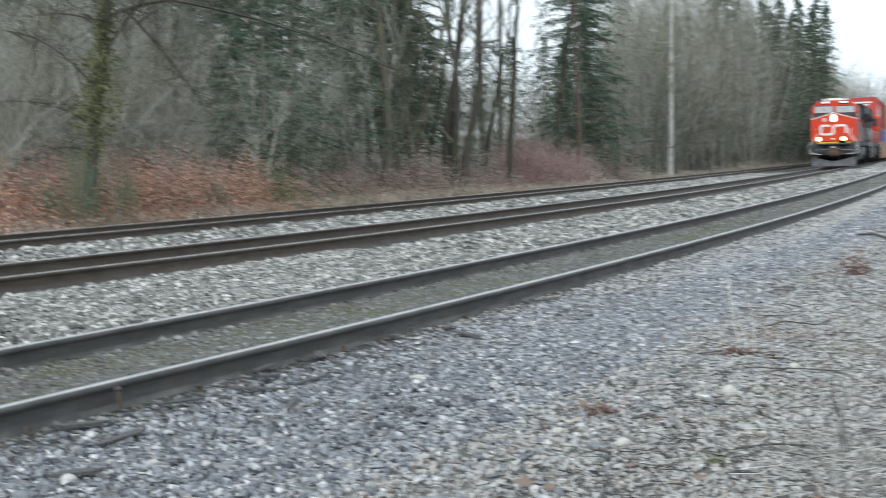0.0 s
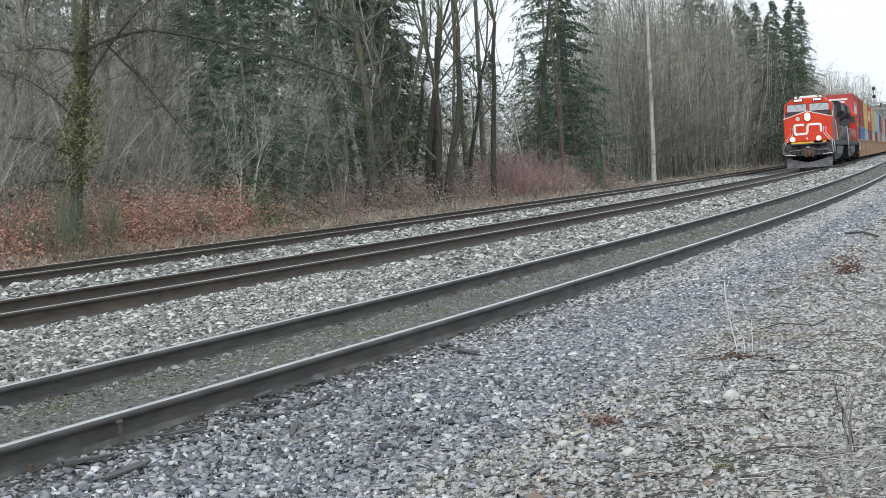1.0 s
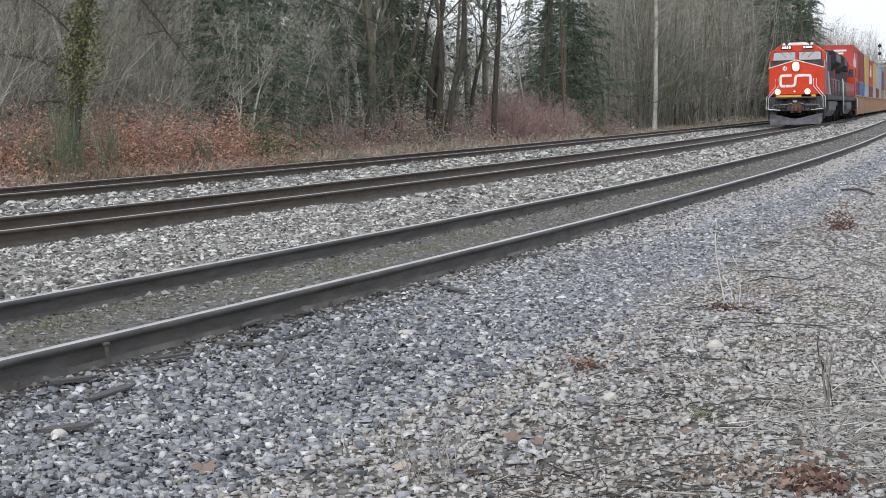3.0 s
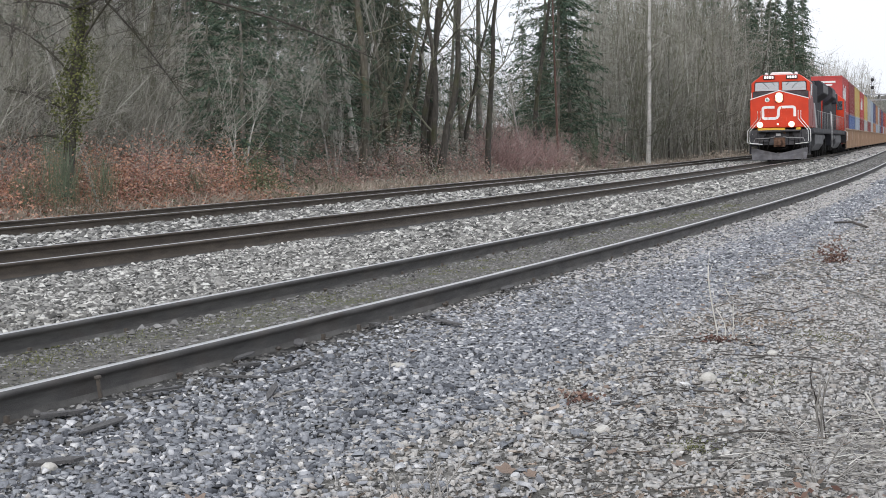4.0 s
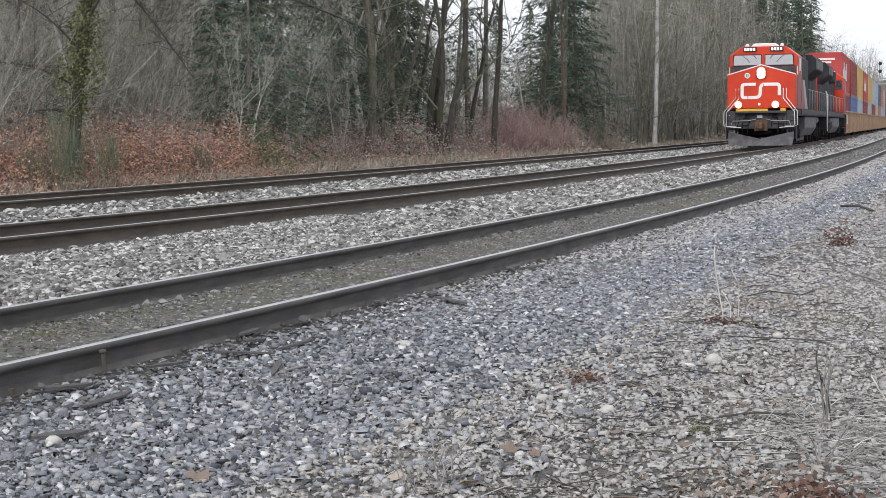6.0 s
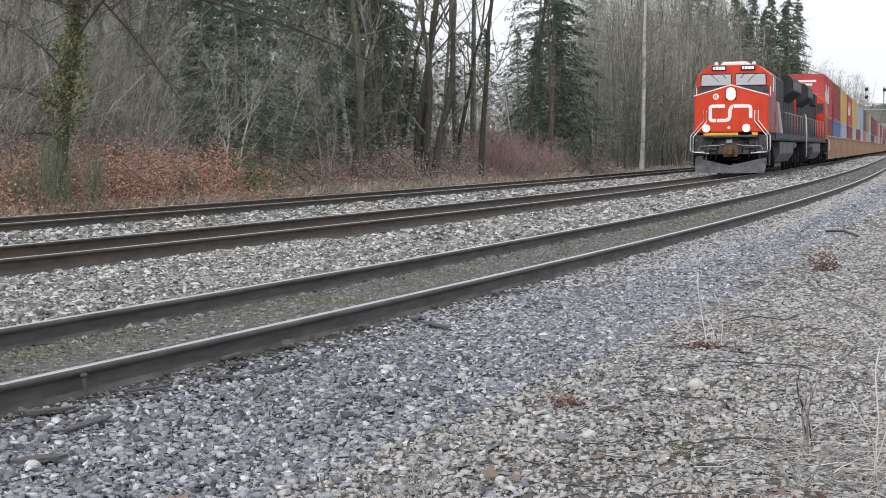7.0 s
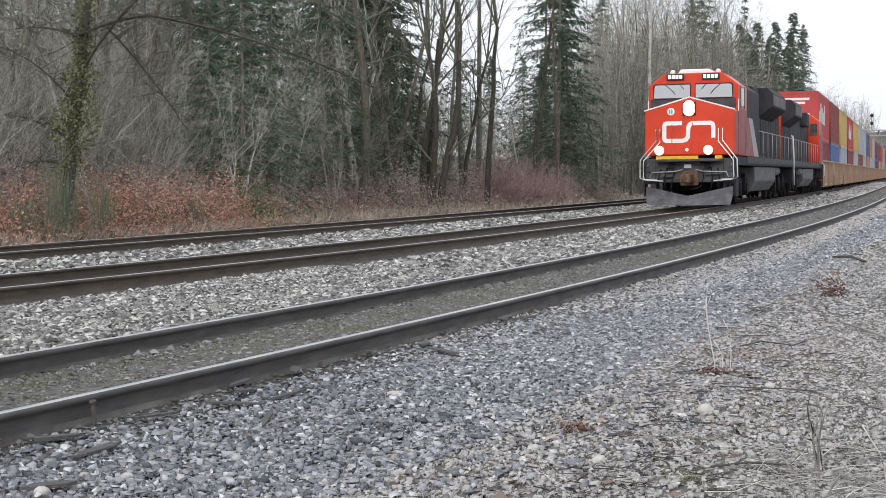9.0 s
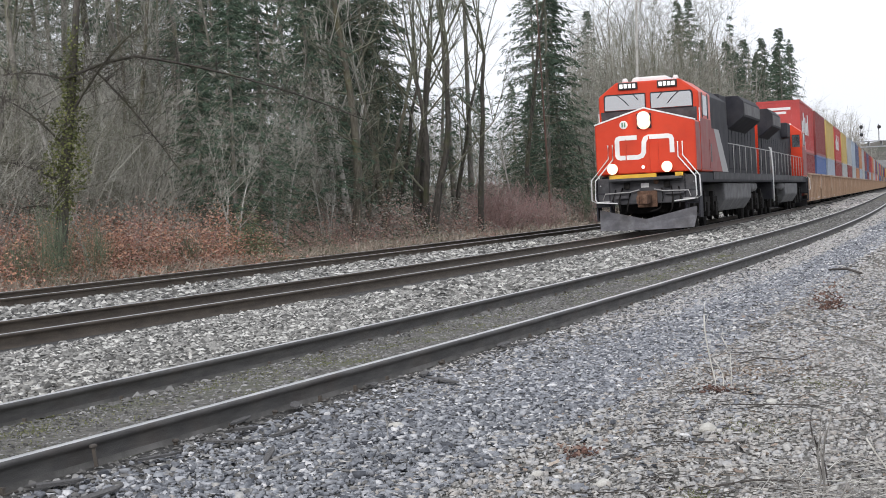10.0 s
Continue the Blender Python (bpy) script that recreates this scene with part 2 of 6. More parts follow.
# ground
M["soil"] = material("soil", [(0.05, 0.048, 0.043), (0.14, 0.134, 0.12), (0.27, 0.26, 0.238)], 0.95, 14.0, 10, 1.0, 60, spots=((0.12, 0.112, 0.095), 0.5, 0.5))
M["blue_gravel"] = material("blue_gravel", [(0.035, 0.038, 0.046), (0.10, 0.107, 0.123), (0.25, 0.263, 0.288), (0.13, 0.137, 0.152), (0.33, 0.344, 0.368), (0.17, 0.176, 0.19), (0.29, 0.30, 0.325), (0.42, 0.427, 0.445), (0.70, 0.695, 0.69)], 0.85, 25, 4, random_by="island")
M["tan_gravel"] = material("tan_gravel", [(0.055, 0.053, 0.052), (0.24, 0.232, 0.222), (0.49, 0.478, 0.457), (0.18, 0.183, 0.189), (0.53, 0.514, 0.484), (0.33, 0.305, 0.28), (0.45, 0.452, 0.456), (0.38, 0.35, 0.32), (0.66, 0.65, 0.63)], 0.88, 25, 4, random_by="island")
M["ballast"] = material("ballast", [(0.03, 0.03, 0.028), (0.12, 0.117, 0.108), (0.34, 0.334, 0.312), (0.10, 0.098, 0.092), (0.44, 0.432, 0.402), (0.70, 0.69, 0.65)], 0.85, 25, 4, random_by="island")
M["fines"] = material("fines", [(0.05, 0.048, 0.043), (0.115, 0.11, 0.097), (0.20, 0.19, 0.168)], 0.95, 14.0, 10, 0.9, 70, spots=((0.10, 0.115, 0.045), 0.5, 1.1))
# track
M["rail_side"] = material("rail_side", [(0.045, 0.043, 0.042), (0.08, 0.077, 0.074), (0.125, 0.12, 0.114)], 0.7, 2.5, 8, 0.25, 90, stretch=(1, 1, 6), spots=((0.14, 0.085, 0.05), 0.15, 3.0))
# bed below the loose stones: shade of the gaps put into its colour
M["gap_shade_fines"] = material("gap_shade_fines", [(0.028, 0.027, 0.026), (0.052, 0.051, 0.049), (0.085, 0.083, 0.08)], 0.95, 6.0, 10, 0.9, 70)
# foot paler than the web: dust, plus the light below the head's shadow
M["rail_foot"] = material("pale_rail_foot", [(0.075, 0.072, 0.068), (0.13, 0.125, 0.117), (0.19, 0.183, 0.172)], 0.85, 3.0, 8, 0.3, 90, spots=((0.06, 0.056, 0.052), 0.6, 4.0))
M["rail_brown"] = material("rail_brown", [(0.048, 0.038, 0.03), (0.078, 0.062, 0.047), (0.11, 0.088, 0.066)], 0.7, 2.5, 8, 0.25, 90, stretch=(1, 1, 6))
M["rail_head"] = material("rail_head", [(0.46, 0.46, 0.465), (0.57, 0.57, 0.57), (0.66, 0.655, 0.65)], 0.36, 1.5, 6, metal=0.9, gloss_noise=0.1)
M["tie"] = material("tie", [(0.045, 0.042, 0.042), (0.085, 0.08, 0.078), (0.13, 0.122, 0.115)], 0.9, 4, 8, 0.6, 40, stretch=(1, 9, 1))
M["rust_iron"] = material("rust_iron", [(0.05, 0.045, 0.042), (0.09, 0.075, 0.06)], 0.75, 20, 6, 0.3)
M["cinder"] = material("cinder", [(0.035, 0.034, 0.033), (0.09, 0.087, 0.082), (0.17, 0.167, 0.16), (0.11, 0.105, 0.098), (0.24, 0.237, 0.23), (0.34, 0.336, 0.325)], 0.9, 25, 4, random_by="island")
M["old_wood"] = material("old_wood", [(0.065, 0.064, 0.066), (0.125, 0.122, 0.122), (0.20, 0.195, 0.19)], 0.92, 9, 8, 0.6, 30, stretch=(1, 8, 1))
# woods
M["dark_bark"] = material("dark_bark", [(0.035, 0.031, 0.027), (0.068, 0.061, 0.052), (0.115, 0.105, 0.09)], 0.95, 3, 8, 0.5, 25, spots=((0.085, 0.095, 0.035), 0.6, 1.2), stretch=(4, 4, 1))
M["bark"] = material("bark", [(0.09, 0.083, 0.07), (0.17, 0.16, 0.137), (0.26, 0.245, 0.215)], 0.95, 3, 8, 0.5, 25, spots=((0.10, 0.115, 0.035), 0.7, 1.2), stretch=(4, 4, 1))
M["mossy_bark"] = material("mossy_bark", [(0.06, 0.054, 0.042), (0.115, 0.104, 0.08), (0.18, 0.165, 0.135)], 0.95, 3, 8, 0.5, 25, spots=((0.115, 0.12, 0.035), 0.7, 0.9), stretch=(4, 4, 1))
M["pale_bark"] = material("pale_bark", [(0.22, 0.208, 0.183), (0.39, 0.377, 0.345), (0.50, 0.487, 0.455)], 0.9, 3, 8, 0.4, 25, stretch=(3, 3, 1), spots=((0.09, 0.08, 0.065), 0.7, 3.0))
M["birch_bark"] = material("birch_bark", [(0.34, 0.325, 0.295), (0.52, 0.505, 0.475), (0.66, 0.65, 0.62)], 0.85, 3, 8, 0.4, 25, stretch=(2, 2, 5), spots=((0.10, 0.09, 0.075), 0.7, 2.2))
M["twig"] = material("twig", [(0.15, 0.143, 0.12), (0.285, 0.274, 0.236), (0.44, 0.428, 0.38)], 0.95, 1.2, 4, random_by="island")
M["dark_twig"] = material("dark_twig", [(0.065, 0.066, 0.044), (0.14, 0.143, 0.10), (0.25, 0.25, 0.19)], 0.95, 1.2, 4, random_by="island")
M["pale_twig"] = material("pale_twig", [(0.22, 0.217, 0.185), (0.37, 0.365, 0.322), (0.50, 0.492, 0.44)], 0.95, 1.2, 4, random_by="island")
M["red_bark"] = material("red_bark", [(0.09, 0.055, 0.045), (0.17, 0.10, 0.08)], 0.95, 3, 8, 0.4, 25, stretch=(3, 3, 1))
M["red_twig"] = material("red_twig", [(0.22, 0.145, 0.135), (0.38, 0.25, 0.235), (0.52, 0.385, 0.36)], 0.95, 1.2, 4, random_by="island")
M["needles"] = material("needles", [(0.030, 0.052, 0.035), (0.062, 0.10, 0.066), (0.11, 0.162, 0.105)], 0.85, 0.8, 4, random_by="island")
M["ivy"] = material("ivy", [(0.05, 0.065, 0.02), (0.115, 0.13, 0.04), (0.21, 0.22, 0.07)], 0.7, 0.8, 4, random_by="island")
M["broom"] = material("broom", [(0.075, 0.10, 0.065), (0.125, 0.16, 0.10), (0.19, 0.22, 0.145)], 0.85, 0.8, 4, random_by="island")
M["bracken"] = material("bracken", [(0.12, 0.068, 0.052), (0.42, 0.215, 0.145), (0.58, 0.33, 0.22), (0.28, 0.15, 0.12), (0.58, 0.44, 0.34)], 0.95, 0.5, 4, random_by="island")
M["bramble"] = material("bramble", [(0.26, 0.15, 0.14), (0.48, 0.25, 0.22), (0.58, 0.35, 0.30), (0.42, 0.36, 0.27), (0.58, 0.46, 0.40)], 0.9, 0.5, 4, random_by="island")
M["evergreen"] = material("evergreen", [(0.07, 0.09, 0.05), (0.14, 0.17, 0.09), (0.24, 0.26, 0.15)], 0.75, 0.8, 4, random_by="island")
M["dry_grass"] = material("dry_grass", [(0.24, 0.20, 0.16), (0.38, 0.325, 0.265), (0.50, 0.44, 0.37)], 0.95, 0.6, 4, random_by="island")
M["litter"] = material("litter", [(0.17, 0.162, 0.135), (0.28, 0.268, 0.228), (0.38, 0.365, 0.315)], 0.95, 2, 10, 0.8, 30, spots=((0.05, 0.062, 0.028), 0.6, 0.3))
M["far_woods"] = material("far_woods", [(0.045, 0.04, 0.033), (0.085, 0.078, 0.063), (0.13, 0.12, 0.10)], 0.95, 0.35, 12, 0.9, 3, spots=((0.03, 0.045, 0.025), 0.7, 0.06))
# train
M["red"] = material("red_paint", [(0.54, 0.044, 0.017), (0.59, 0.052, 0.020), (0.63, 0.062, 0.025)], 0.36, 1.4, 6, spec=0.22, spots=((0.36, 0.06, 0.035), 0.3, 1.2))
# darker, greyer red for the sides of cab and nose
M["dull_red"] = material("dull_red_paint", [(0.22, 0.055, 0.05), (0.29, 0.075, 0.068), (0.34, 0.11, 0.10)], 0.6, 1.4, 7, spots=((0.20, 0.13, 0.125), 0.6, 1.4))
M["black"] = material("black_paint", [(0.026, 0.026, 0.032), (0.039, 0.039, 0.046), (0.058, 0.057, 0.063)], 0.55, 1.6, 8, spots=((0.05, 0.047, 0.045), 0.35, 1.0), spec=0.04)
M["grey_dirt"] = material("dusty_grey_paint", [(0.09, 0.089, 0.092), (0.145, 0.144, 0.148), (0.21, 0.208, 0.208)], 0.8, 2.2, 8, spots=((0.10, 0.09, 0.08), 0.5, 1.5))
M["under"] = material("running_gear", [(0.010, 0.0095, 0.009), (0.02, 0.0185, 0.018), (0.04, 0.037, 0.034)], 0.85, 4, 8, 0.3, spec=0.1)
M["pilot"] = material("sooty_pilot_paint", [(0.022, 0.022, 0.025), (0.045, 0.045, 0.05), (0.085, 0.083, 0.088)], 0.75, 2.2, 8, spots=((0.14, 0.13, 0.13), 0.4, 1.8))
M["plow"] = material("scuffed_plow_steel", [(0.05, 0.049, 0.055), (0.095, 0.093, 0.102), (0.16, 0.157, 0.167)], 0.75, 2.0, 8, 0.2, 10, spots=((0.04, 0.036, 0.034), 0.7, 2.2))
# orange emission that stands for the glare halo round the lamps
M["reflector"] = lamp_material("lamp_glare_ring", (1.0, 0.27, 0.06), 1.3)
M["white"] = material("white_paint", [(0.66, 0.65, 0.64), (0.76, 0.755, 0.75), (0.80, 0.80, 0.79)], 0.5, 3, 5)
M["band_grey"] = material("grey_band_paint", [(0.34, 0.335, 0.335), (0.42, 0.415, 0.41)], 0.55, 2, 6, spots=((0.24, 0.22, 0.2), 0.4, 2))
M["yellow"] = material("yellow_paint", [(0.60, 0.34, 0.02), (0.70, 0.42, 0.03)], 0.5, 4, 5, spots=((0.3, 0.2, 0.05), 0.4, 3))
M["rust"] = material("rusty_coupler", [(0.06, 0.035, 0.025), (0.12, 0.066, 0.042), (0.18, 0.11, 0.075)], 0.9, 9, 7, 0.4)
M["well_tan"] = material("tan_well_paint", [(0.34, 0.225, 0.15), (0.43, 0.295, 0.20), (0.50, 0.36, 0.26)], 0.7, 1.2, 8, spots=((0.20, 0.13, 0.09), 0.5, 0.8))
M["board"] = material("number_board", [(0.012, 0.012, 0.013), (0.02, 0.02, 0.02)], 0.4, 4, 3)
M["concrete"] = material("concrete", [(0.20, 0.197, 0.19), (0.28, 0.276, 0.268), (0.34, 0.335, 0.325)], 0.9, 0.8, 8, 0.3, 8, spots=((0.22, 0.21, 0.2), 0.5, 0.4))
# same concrete darkened, with the shade under the decks in its colour
M["underbridge_concrete"] = material("shaded_concrete", [(0.06, 0.058, 0.06), (0.10, 0.098, 0.10), (0.15, 0.147, 0.147)], 0.95, 0.8, 8, 0.3, 8, spots=((0.05, 0.05, 0.045), 0.5, 0.4))
M["galv"] = material("galvanised_steel", [(0.30, 0.31, 0.32), (0.42, 0.43, 0.44)], 0.5, 2, 5, metal=0.5)
# yellow emission of the lamp bowls, also the inner part of the halo
M["warm_glow"] = lamp_material("warm_glow", (1.0, 0.60, 0.20), 1.6)
M["head_lamp"] = lamp_material("head_lamp", (1.0, 0.80, 0.50), 26.0)
M["board_glow"] = lamp_material("board_glow", (1.0, 0.97, 0.9), 0.9)
M["red_lamp"] = lamp_material("red_lamp", (1.0, 0.05, 0.04), 2.0)
glass = bpy.data.materials.new("windscreen")
glass.use_nodes = True
gb = glass.node_tree.nodes["Principled BSDF"]
gb.inputs["Base Color"].default_value = (0.08, 0.088, 0.098, 1)
gb.inputs["Roughness"].default_value = 0.06
gb.inputs["Specular IOR Level"].default_value = 1.0
gb.inputs["IOR"].default_value = 2.4
M["glass"] = glass
for key, base in (("c_red", (0.47, 0.05, 0.045)), ("c_maroon", (0.24, 0.035, 0.032)), ("c_yellow", (0.54, 0.385, 0.12)), ("c_blue", (0.09, 0.15, 0.34)),
                  ("c_sky", (0.36, 0.42, 0.50)), ("c_grey", (0.42, 0.43, 0.43)), ("c_navy", (0.075, 0.09, 0.18)), ("c_orange", (0.45, 0.19, 0.08)), ("c_green", (0.10, 0.24, 0.16))):
    M[key] = material(key.replace("c_", "") + "_container_paint", [tuple(0.82 * b for b in base), base, tuple(min(0.8, 1.1 * b + 0.01) for b in base)], 0.55, 0.9, 7,
                      spots=(tuple(0.5 * b + 0.05 for b in base), 0.35, 0.7))

# ---- ground ----
GROUND = -0.18


def smooth01(x):
    x = np.clip(x, 0, 1)
    return x * x * (3 - 2 * x)


def land_and_side(x, y):
    """Height of the ground: level by the tracks, a shallow ditch, then a wooded rise behind the outer track."""
    x, y = np.asarray(x, float), np.asarray(y, float)
    s = np.arange(-50.0, 690.0, 5.0)
    pts = OUTER.at(s)
    th = np.interp(s, OUTER.s, OUTER.th)
    flat = np.stack([x.ravel(), y.ravel()], 1)
    k = ((flat[:, None, :] - pts[None, :, :2]) ** 2).sum(-1).argmin(1)
    d = flat - pts[k, :2]
    off = (-d[:, 0] * np.sin(th[k]) + d[:, 1] * np.cos(th[k])).reshape(x.shape)
    bearing = 784 + 2720 * x / np.maximum(np.abs(y), 1.0)
    front = np.interp(bearing, [-200, 0, 400, 784, 1000, 1150, 1300, 1400, 1470], [29, 34, 45, 62, 78, 98, 136, 185, 250])
    top = np.interp(bearing, [-400, 350, 520, 640, 760, 960, 1080, 1300, 1430, 1500], [9, 9, 7, 4, 3, 3, 14, 21, 10, 1])
    rise = top * smooth01((y / front - 1.12) / 0.95) * smooth01((off - 7) / 8) + 25 * smooth01((off - 120) / 500)
    ditch = -0.25 * smooth01((off - 2.2) / 1.5) * (1 - smooth01((off - 6) / 6))
    return GROUND + rise + ditch, off


def land(x, y):
    return land_and_side(x, y)[0]


def axis(near, step, far):
    a = list(np.arange(-near, near + 0.01, step))
    d, x = step, near
    while x < far:
        d *= 1.25
        x += d
        a = [-x] + a + [x]
    return np.array(a)


gx, gy = axis(66, 2.2, 1500) + 10, axis(70, 2.2, 1600) + 75
X, Y = np.meshgrid(gx, gy)
Z, side = land_and_side(X, Y)
nx = len(gx)
idx = np.arange(X.size).reshape(X.shape)
quads = np.stack([idx[:-1, :-1], idx[:-1, 1:], idx[1:, 1:], idx[1:, :-1]], -1).reshape(-1, 4)
ground = part("ground", np_mesh("ground", np.stack([X, Y, Z], -1), quads, [M["soil"], M["litter"]], (side[:-1, :-1].ravel() > 4.5).astype(int), smooth=True))
tagged(ground, "grey-brown gravelly earth beside the railway, rising into woods", "ground", kind="structure")


def ribbon(line, s, offs, z):
    """A strip along a track; z: one height for each offset."""
    v = np.stack([line.at(s, o, h) for o, h in zip(offs, z)], 1)
    n, m = len(s), len(offs)
    i = np.arange(n * m).reshape(n, m)
    return v.reshape(-1, 3), np.stack([i[:-1, :-1], i[1:, :-1], i[1:, 1:], i[:-1, 1:]], -1).reshape(-1, 4)


S_LONG = np.concatenate([np.arange(-40, 60, 1.0), np.arange(60, 200, 4.0), np.arange(200, 660, 20.0)])
for line, name, lab in ((NEAR, "ballast_near", "fine dark ballast packed between the near rails"), (MIDDLE, "ballast_middle", "dark bed of the middle track, coloured for shade between the stones"), (OUTER, "ballast_outer", "dark bed of the outer track, coloured for shade between the stones")):
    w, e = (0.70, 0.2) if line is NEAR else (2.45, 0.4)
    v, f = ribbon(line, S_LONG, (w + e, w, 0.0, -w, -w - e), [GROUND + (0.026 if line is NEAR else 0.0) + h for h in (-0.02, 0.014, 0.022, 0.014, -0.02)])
    tagged(part(name, np_mesh(name, v, f, [M["fines"] if line is NEAR else M["gap_shade_fines"]], smooth=True)), lab, "ballast", kind="structure")

# sheet under the shoulder stones, coloured dark as the shade between them
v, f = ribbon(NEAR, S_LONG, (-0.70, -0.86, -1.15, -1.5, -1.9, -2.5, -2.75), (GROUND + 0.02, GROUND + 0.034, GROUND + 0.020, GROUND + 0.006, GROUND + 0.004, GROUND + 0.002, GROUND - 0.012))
tagged(part("gravel_shoulder", np_mesh("gravel_shoulder", v, f, [M["gap_shade_fines"]], smooth=True)), "grit under the loose gravel of the siding, darkened for shade in its gaps", "ballast", kind="structure")

# ---- rails, ties, spikes ----
RAIL = [(-0.076, -0.186), (0.076, -0.186), (0.076, -0.174), (0.016, -0.152), (0.010, -0.12), (0.010, -0.06), (0.018, -0.045), (0.037, -0.034),
        (0.038, -0.014), (0.029, -0.0045), (0.0, 0.0), (-0.029, -0.0045), (-0.038, -0.014), (-0.037, -0.034), (-0.018, -0.045), (-0.010, -0.06), (-0.010, -0.12), (-0.016, -0.152), (-0.076, -0.174)]


def rail_mesh(line, off, side):
    s = S_LONG
    n, m = len(s), len(RAIL)
    v = np.stack([line.at(s, off + u, w) for u, w in RAIL], 1)
    i = np.arange(n * m).reshape(n, m)
    f = np.stack([i[:-1], i[1:], np.roll(i, -1, 1)[1:], np.roll(i, -1, 1)[:-1]], -1)
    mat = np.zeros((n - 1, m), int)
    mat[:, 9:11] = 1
    # paler foot faces, dust and caught light in one colour (near track)
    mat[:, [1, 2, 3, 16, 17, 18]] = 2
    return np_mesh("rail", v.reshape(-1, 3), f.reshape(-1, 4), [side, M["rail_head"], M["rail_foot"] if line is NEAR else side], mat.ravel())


def spike_mesh():
    bm = boxes((-0.009, 0.009, -0.009, 0.009, -0.1, 0.0))
    lathe(bm, [(0.012, -0.004), (0.021, 0.0), (0.018, 0.012), (0.006, 0.016)], Matrix(), 8)
    return bm


tie_me = None
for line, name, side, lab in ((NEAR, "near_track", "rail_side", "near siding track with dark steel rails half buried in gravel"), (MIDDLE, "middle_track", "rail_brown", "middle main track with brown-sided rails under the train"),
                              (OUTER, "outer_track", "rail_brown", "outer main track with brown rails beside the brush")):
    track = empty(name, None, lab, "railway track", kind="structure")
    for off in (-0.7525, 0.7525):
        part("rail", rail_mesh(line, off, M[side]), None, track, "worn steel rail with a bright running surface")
    if tie_me is None:
        tie_bm = boxes((-0.115, 0.115, -1.3, 1.3, -0.09, 0.09), bevel=0.012)
        tie_me = bpy.data.meshes.new("tie")
        tie_bm.to_mesh(tie_me)
        tie_bm.free()
        tie_me.materials.append(M["tie"])
        sp = spike_mesh()
        spike_me = bpy.data.meshes.new("spike")
        sp.to_mesh(spike_me)
        sp.free()
        spike_me.materials.append(M["rust_iron"])
        anchor_bm = boxes((-0.02, 0.02, -0.05, 0.05, -0.03, 0.015), (-0.012, 0.012, 0.03, 0.055, -0.03, 0.045), bevel=0.004)
        anchor_me = bpy.data.meshes.new("rail_anchor")
        anchor_bm.to_mesh(anchor_me)
        anchor_bm.free()
        anchor_me.materials.append(M["rust_iron"])
    count = 110 if line is NEAR else 90
    for k in range(count):
        s = -6 + 0.52 * k
        p = line.at(np.array(s), random.uniform(-0.06, 0.06))
        dip = random.uniform(-0.012, 0.008)
        t = part("tie", tie_me, None, track)
        t.matrix_basis = pose(p[0], p[1], GROUND - 0.088 + 0.012 + dip, random.uniform(-0.6, 0.6), 0, math.degrees(line.heading(s)) + random.uniform(-1.5, 1.5))
        if line is NEAR and k < 80:
            for off in (-0.7525, 0.7525):
                for sgn in (-1, 1):
                    raised = (k, off, sgn) == (10, -0.7525, -1)
                    q = line.at(np.array(s + random.uniform(-0.05, 0.05) - (0.26 if raised else 0)), off + sgn * 0.092)
                    lift = 0.12 if raised else random.choice((0.0, 0.005, 0.012, 0.03))
                    o = part("spike", spike_me, None, track)
                    o.matrix_basis = pose(q[0], q[1], GROUND + 0.025 + lift, random.uniform(-6, 6), random.uniform(-6, 6), random.uniform(0, 90))
                if random.random() < 0.55:
                    q = line.at(np.array(s + 0.15), off - 0.085)
                    o = part("rail_anchor", anchor_me, None, track)
                    o.matrix_basis = pose(q[0], q[1], GROUND + 0.03, 0, 0, math.degrees(line.heading(s)) + 90)


# ---- loose stone ----
def shoulder(off):
    return GROUND + np.interp(off, [-2.5, -1.9, -1.5, -1.15, -0.86], [0.002, 0.004, 0.006, 0.020, 0.034])


def scatter(line, s0, s1, o0, o1, per_m2, smin, smax, z=GROUND):
    n = int((s1 - s0) * abs(o1 - o0) * per_m2)
    s, o = rng.uniform(s0, s1, n), rng.uniform(o0, o1, n)
    c = line.at(s, o, z if z is not None else shoulder(o))
    keep = (np.abs(c[:, 0] - 0.02 * c[:, 1]) < 0.42 * c[:, 1] + 0.5) & (c[:, 1] > 3.4)
    c = c[keep]
    size = smin + (smax - smin) * rng.beta(1.3, 3.2, len(c))
    c[:, 2] += size * rng.uniform(0.08, 0.55, len(c))
    return c, size


def gravel(name, rows, mat, label, near):
    """Loose stones: full stones up to near metres out, chips beyond."""
    cs, sz = zip(*[scatter(*r) for r in rows])
    c, size = np.concatenate(cs), np.concatenate(sz)
    close = c[:, 1] < near
    v, f = stone_arrays(c[close], size[close])
    f = f.reshape(-1, 6, 4)[:, [0, 1, 2, 3, 5]].reshape(-1, 4)
    f = np.concatenate([f[:, [0, 1, 2]], f[:, [0, 2, 3]]])
    v2, f2 = chip_arrays(c[~close], size[~close])
    return tagged(part(name, np_mesh(name, np.concatenate([v, v2]), np.concatenate([f, f2 + len(v)]), [mat])), label, "gravel", kind="stuff")


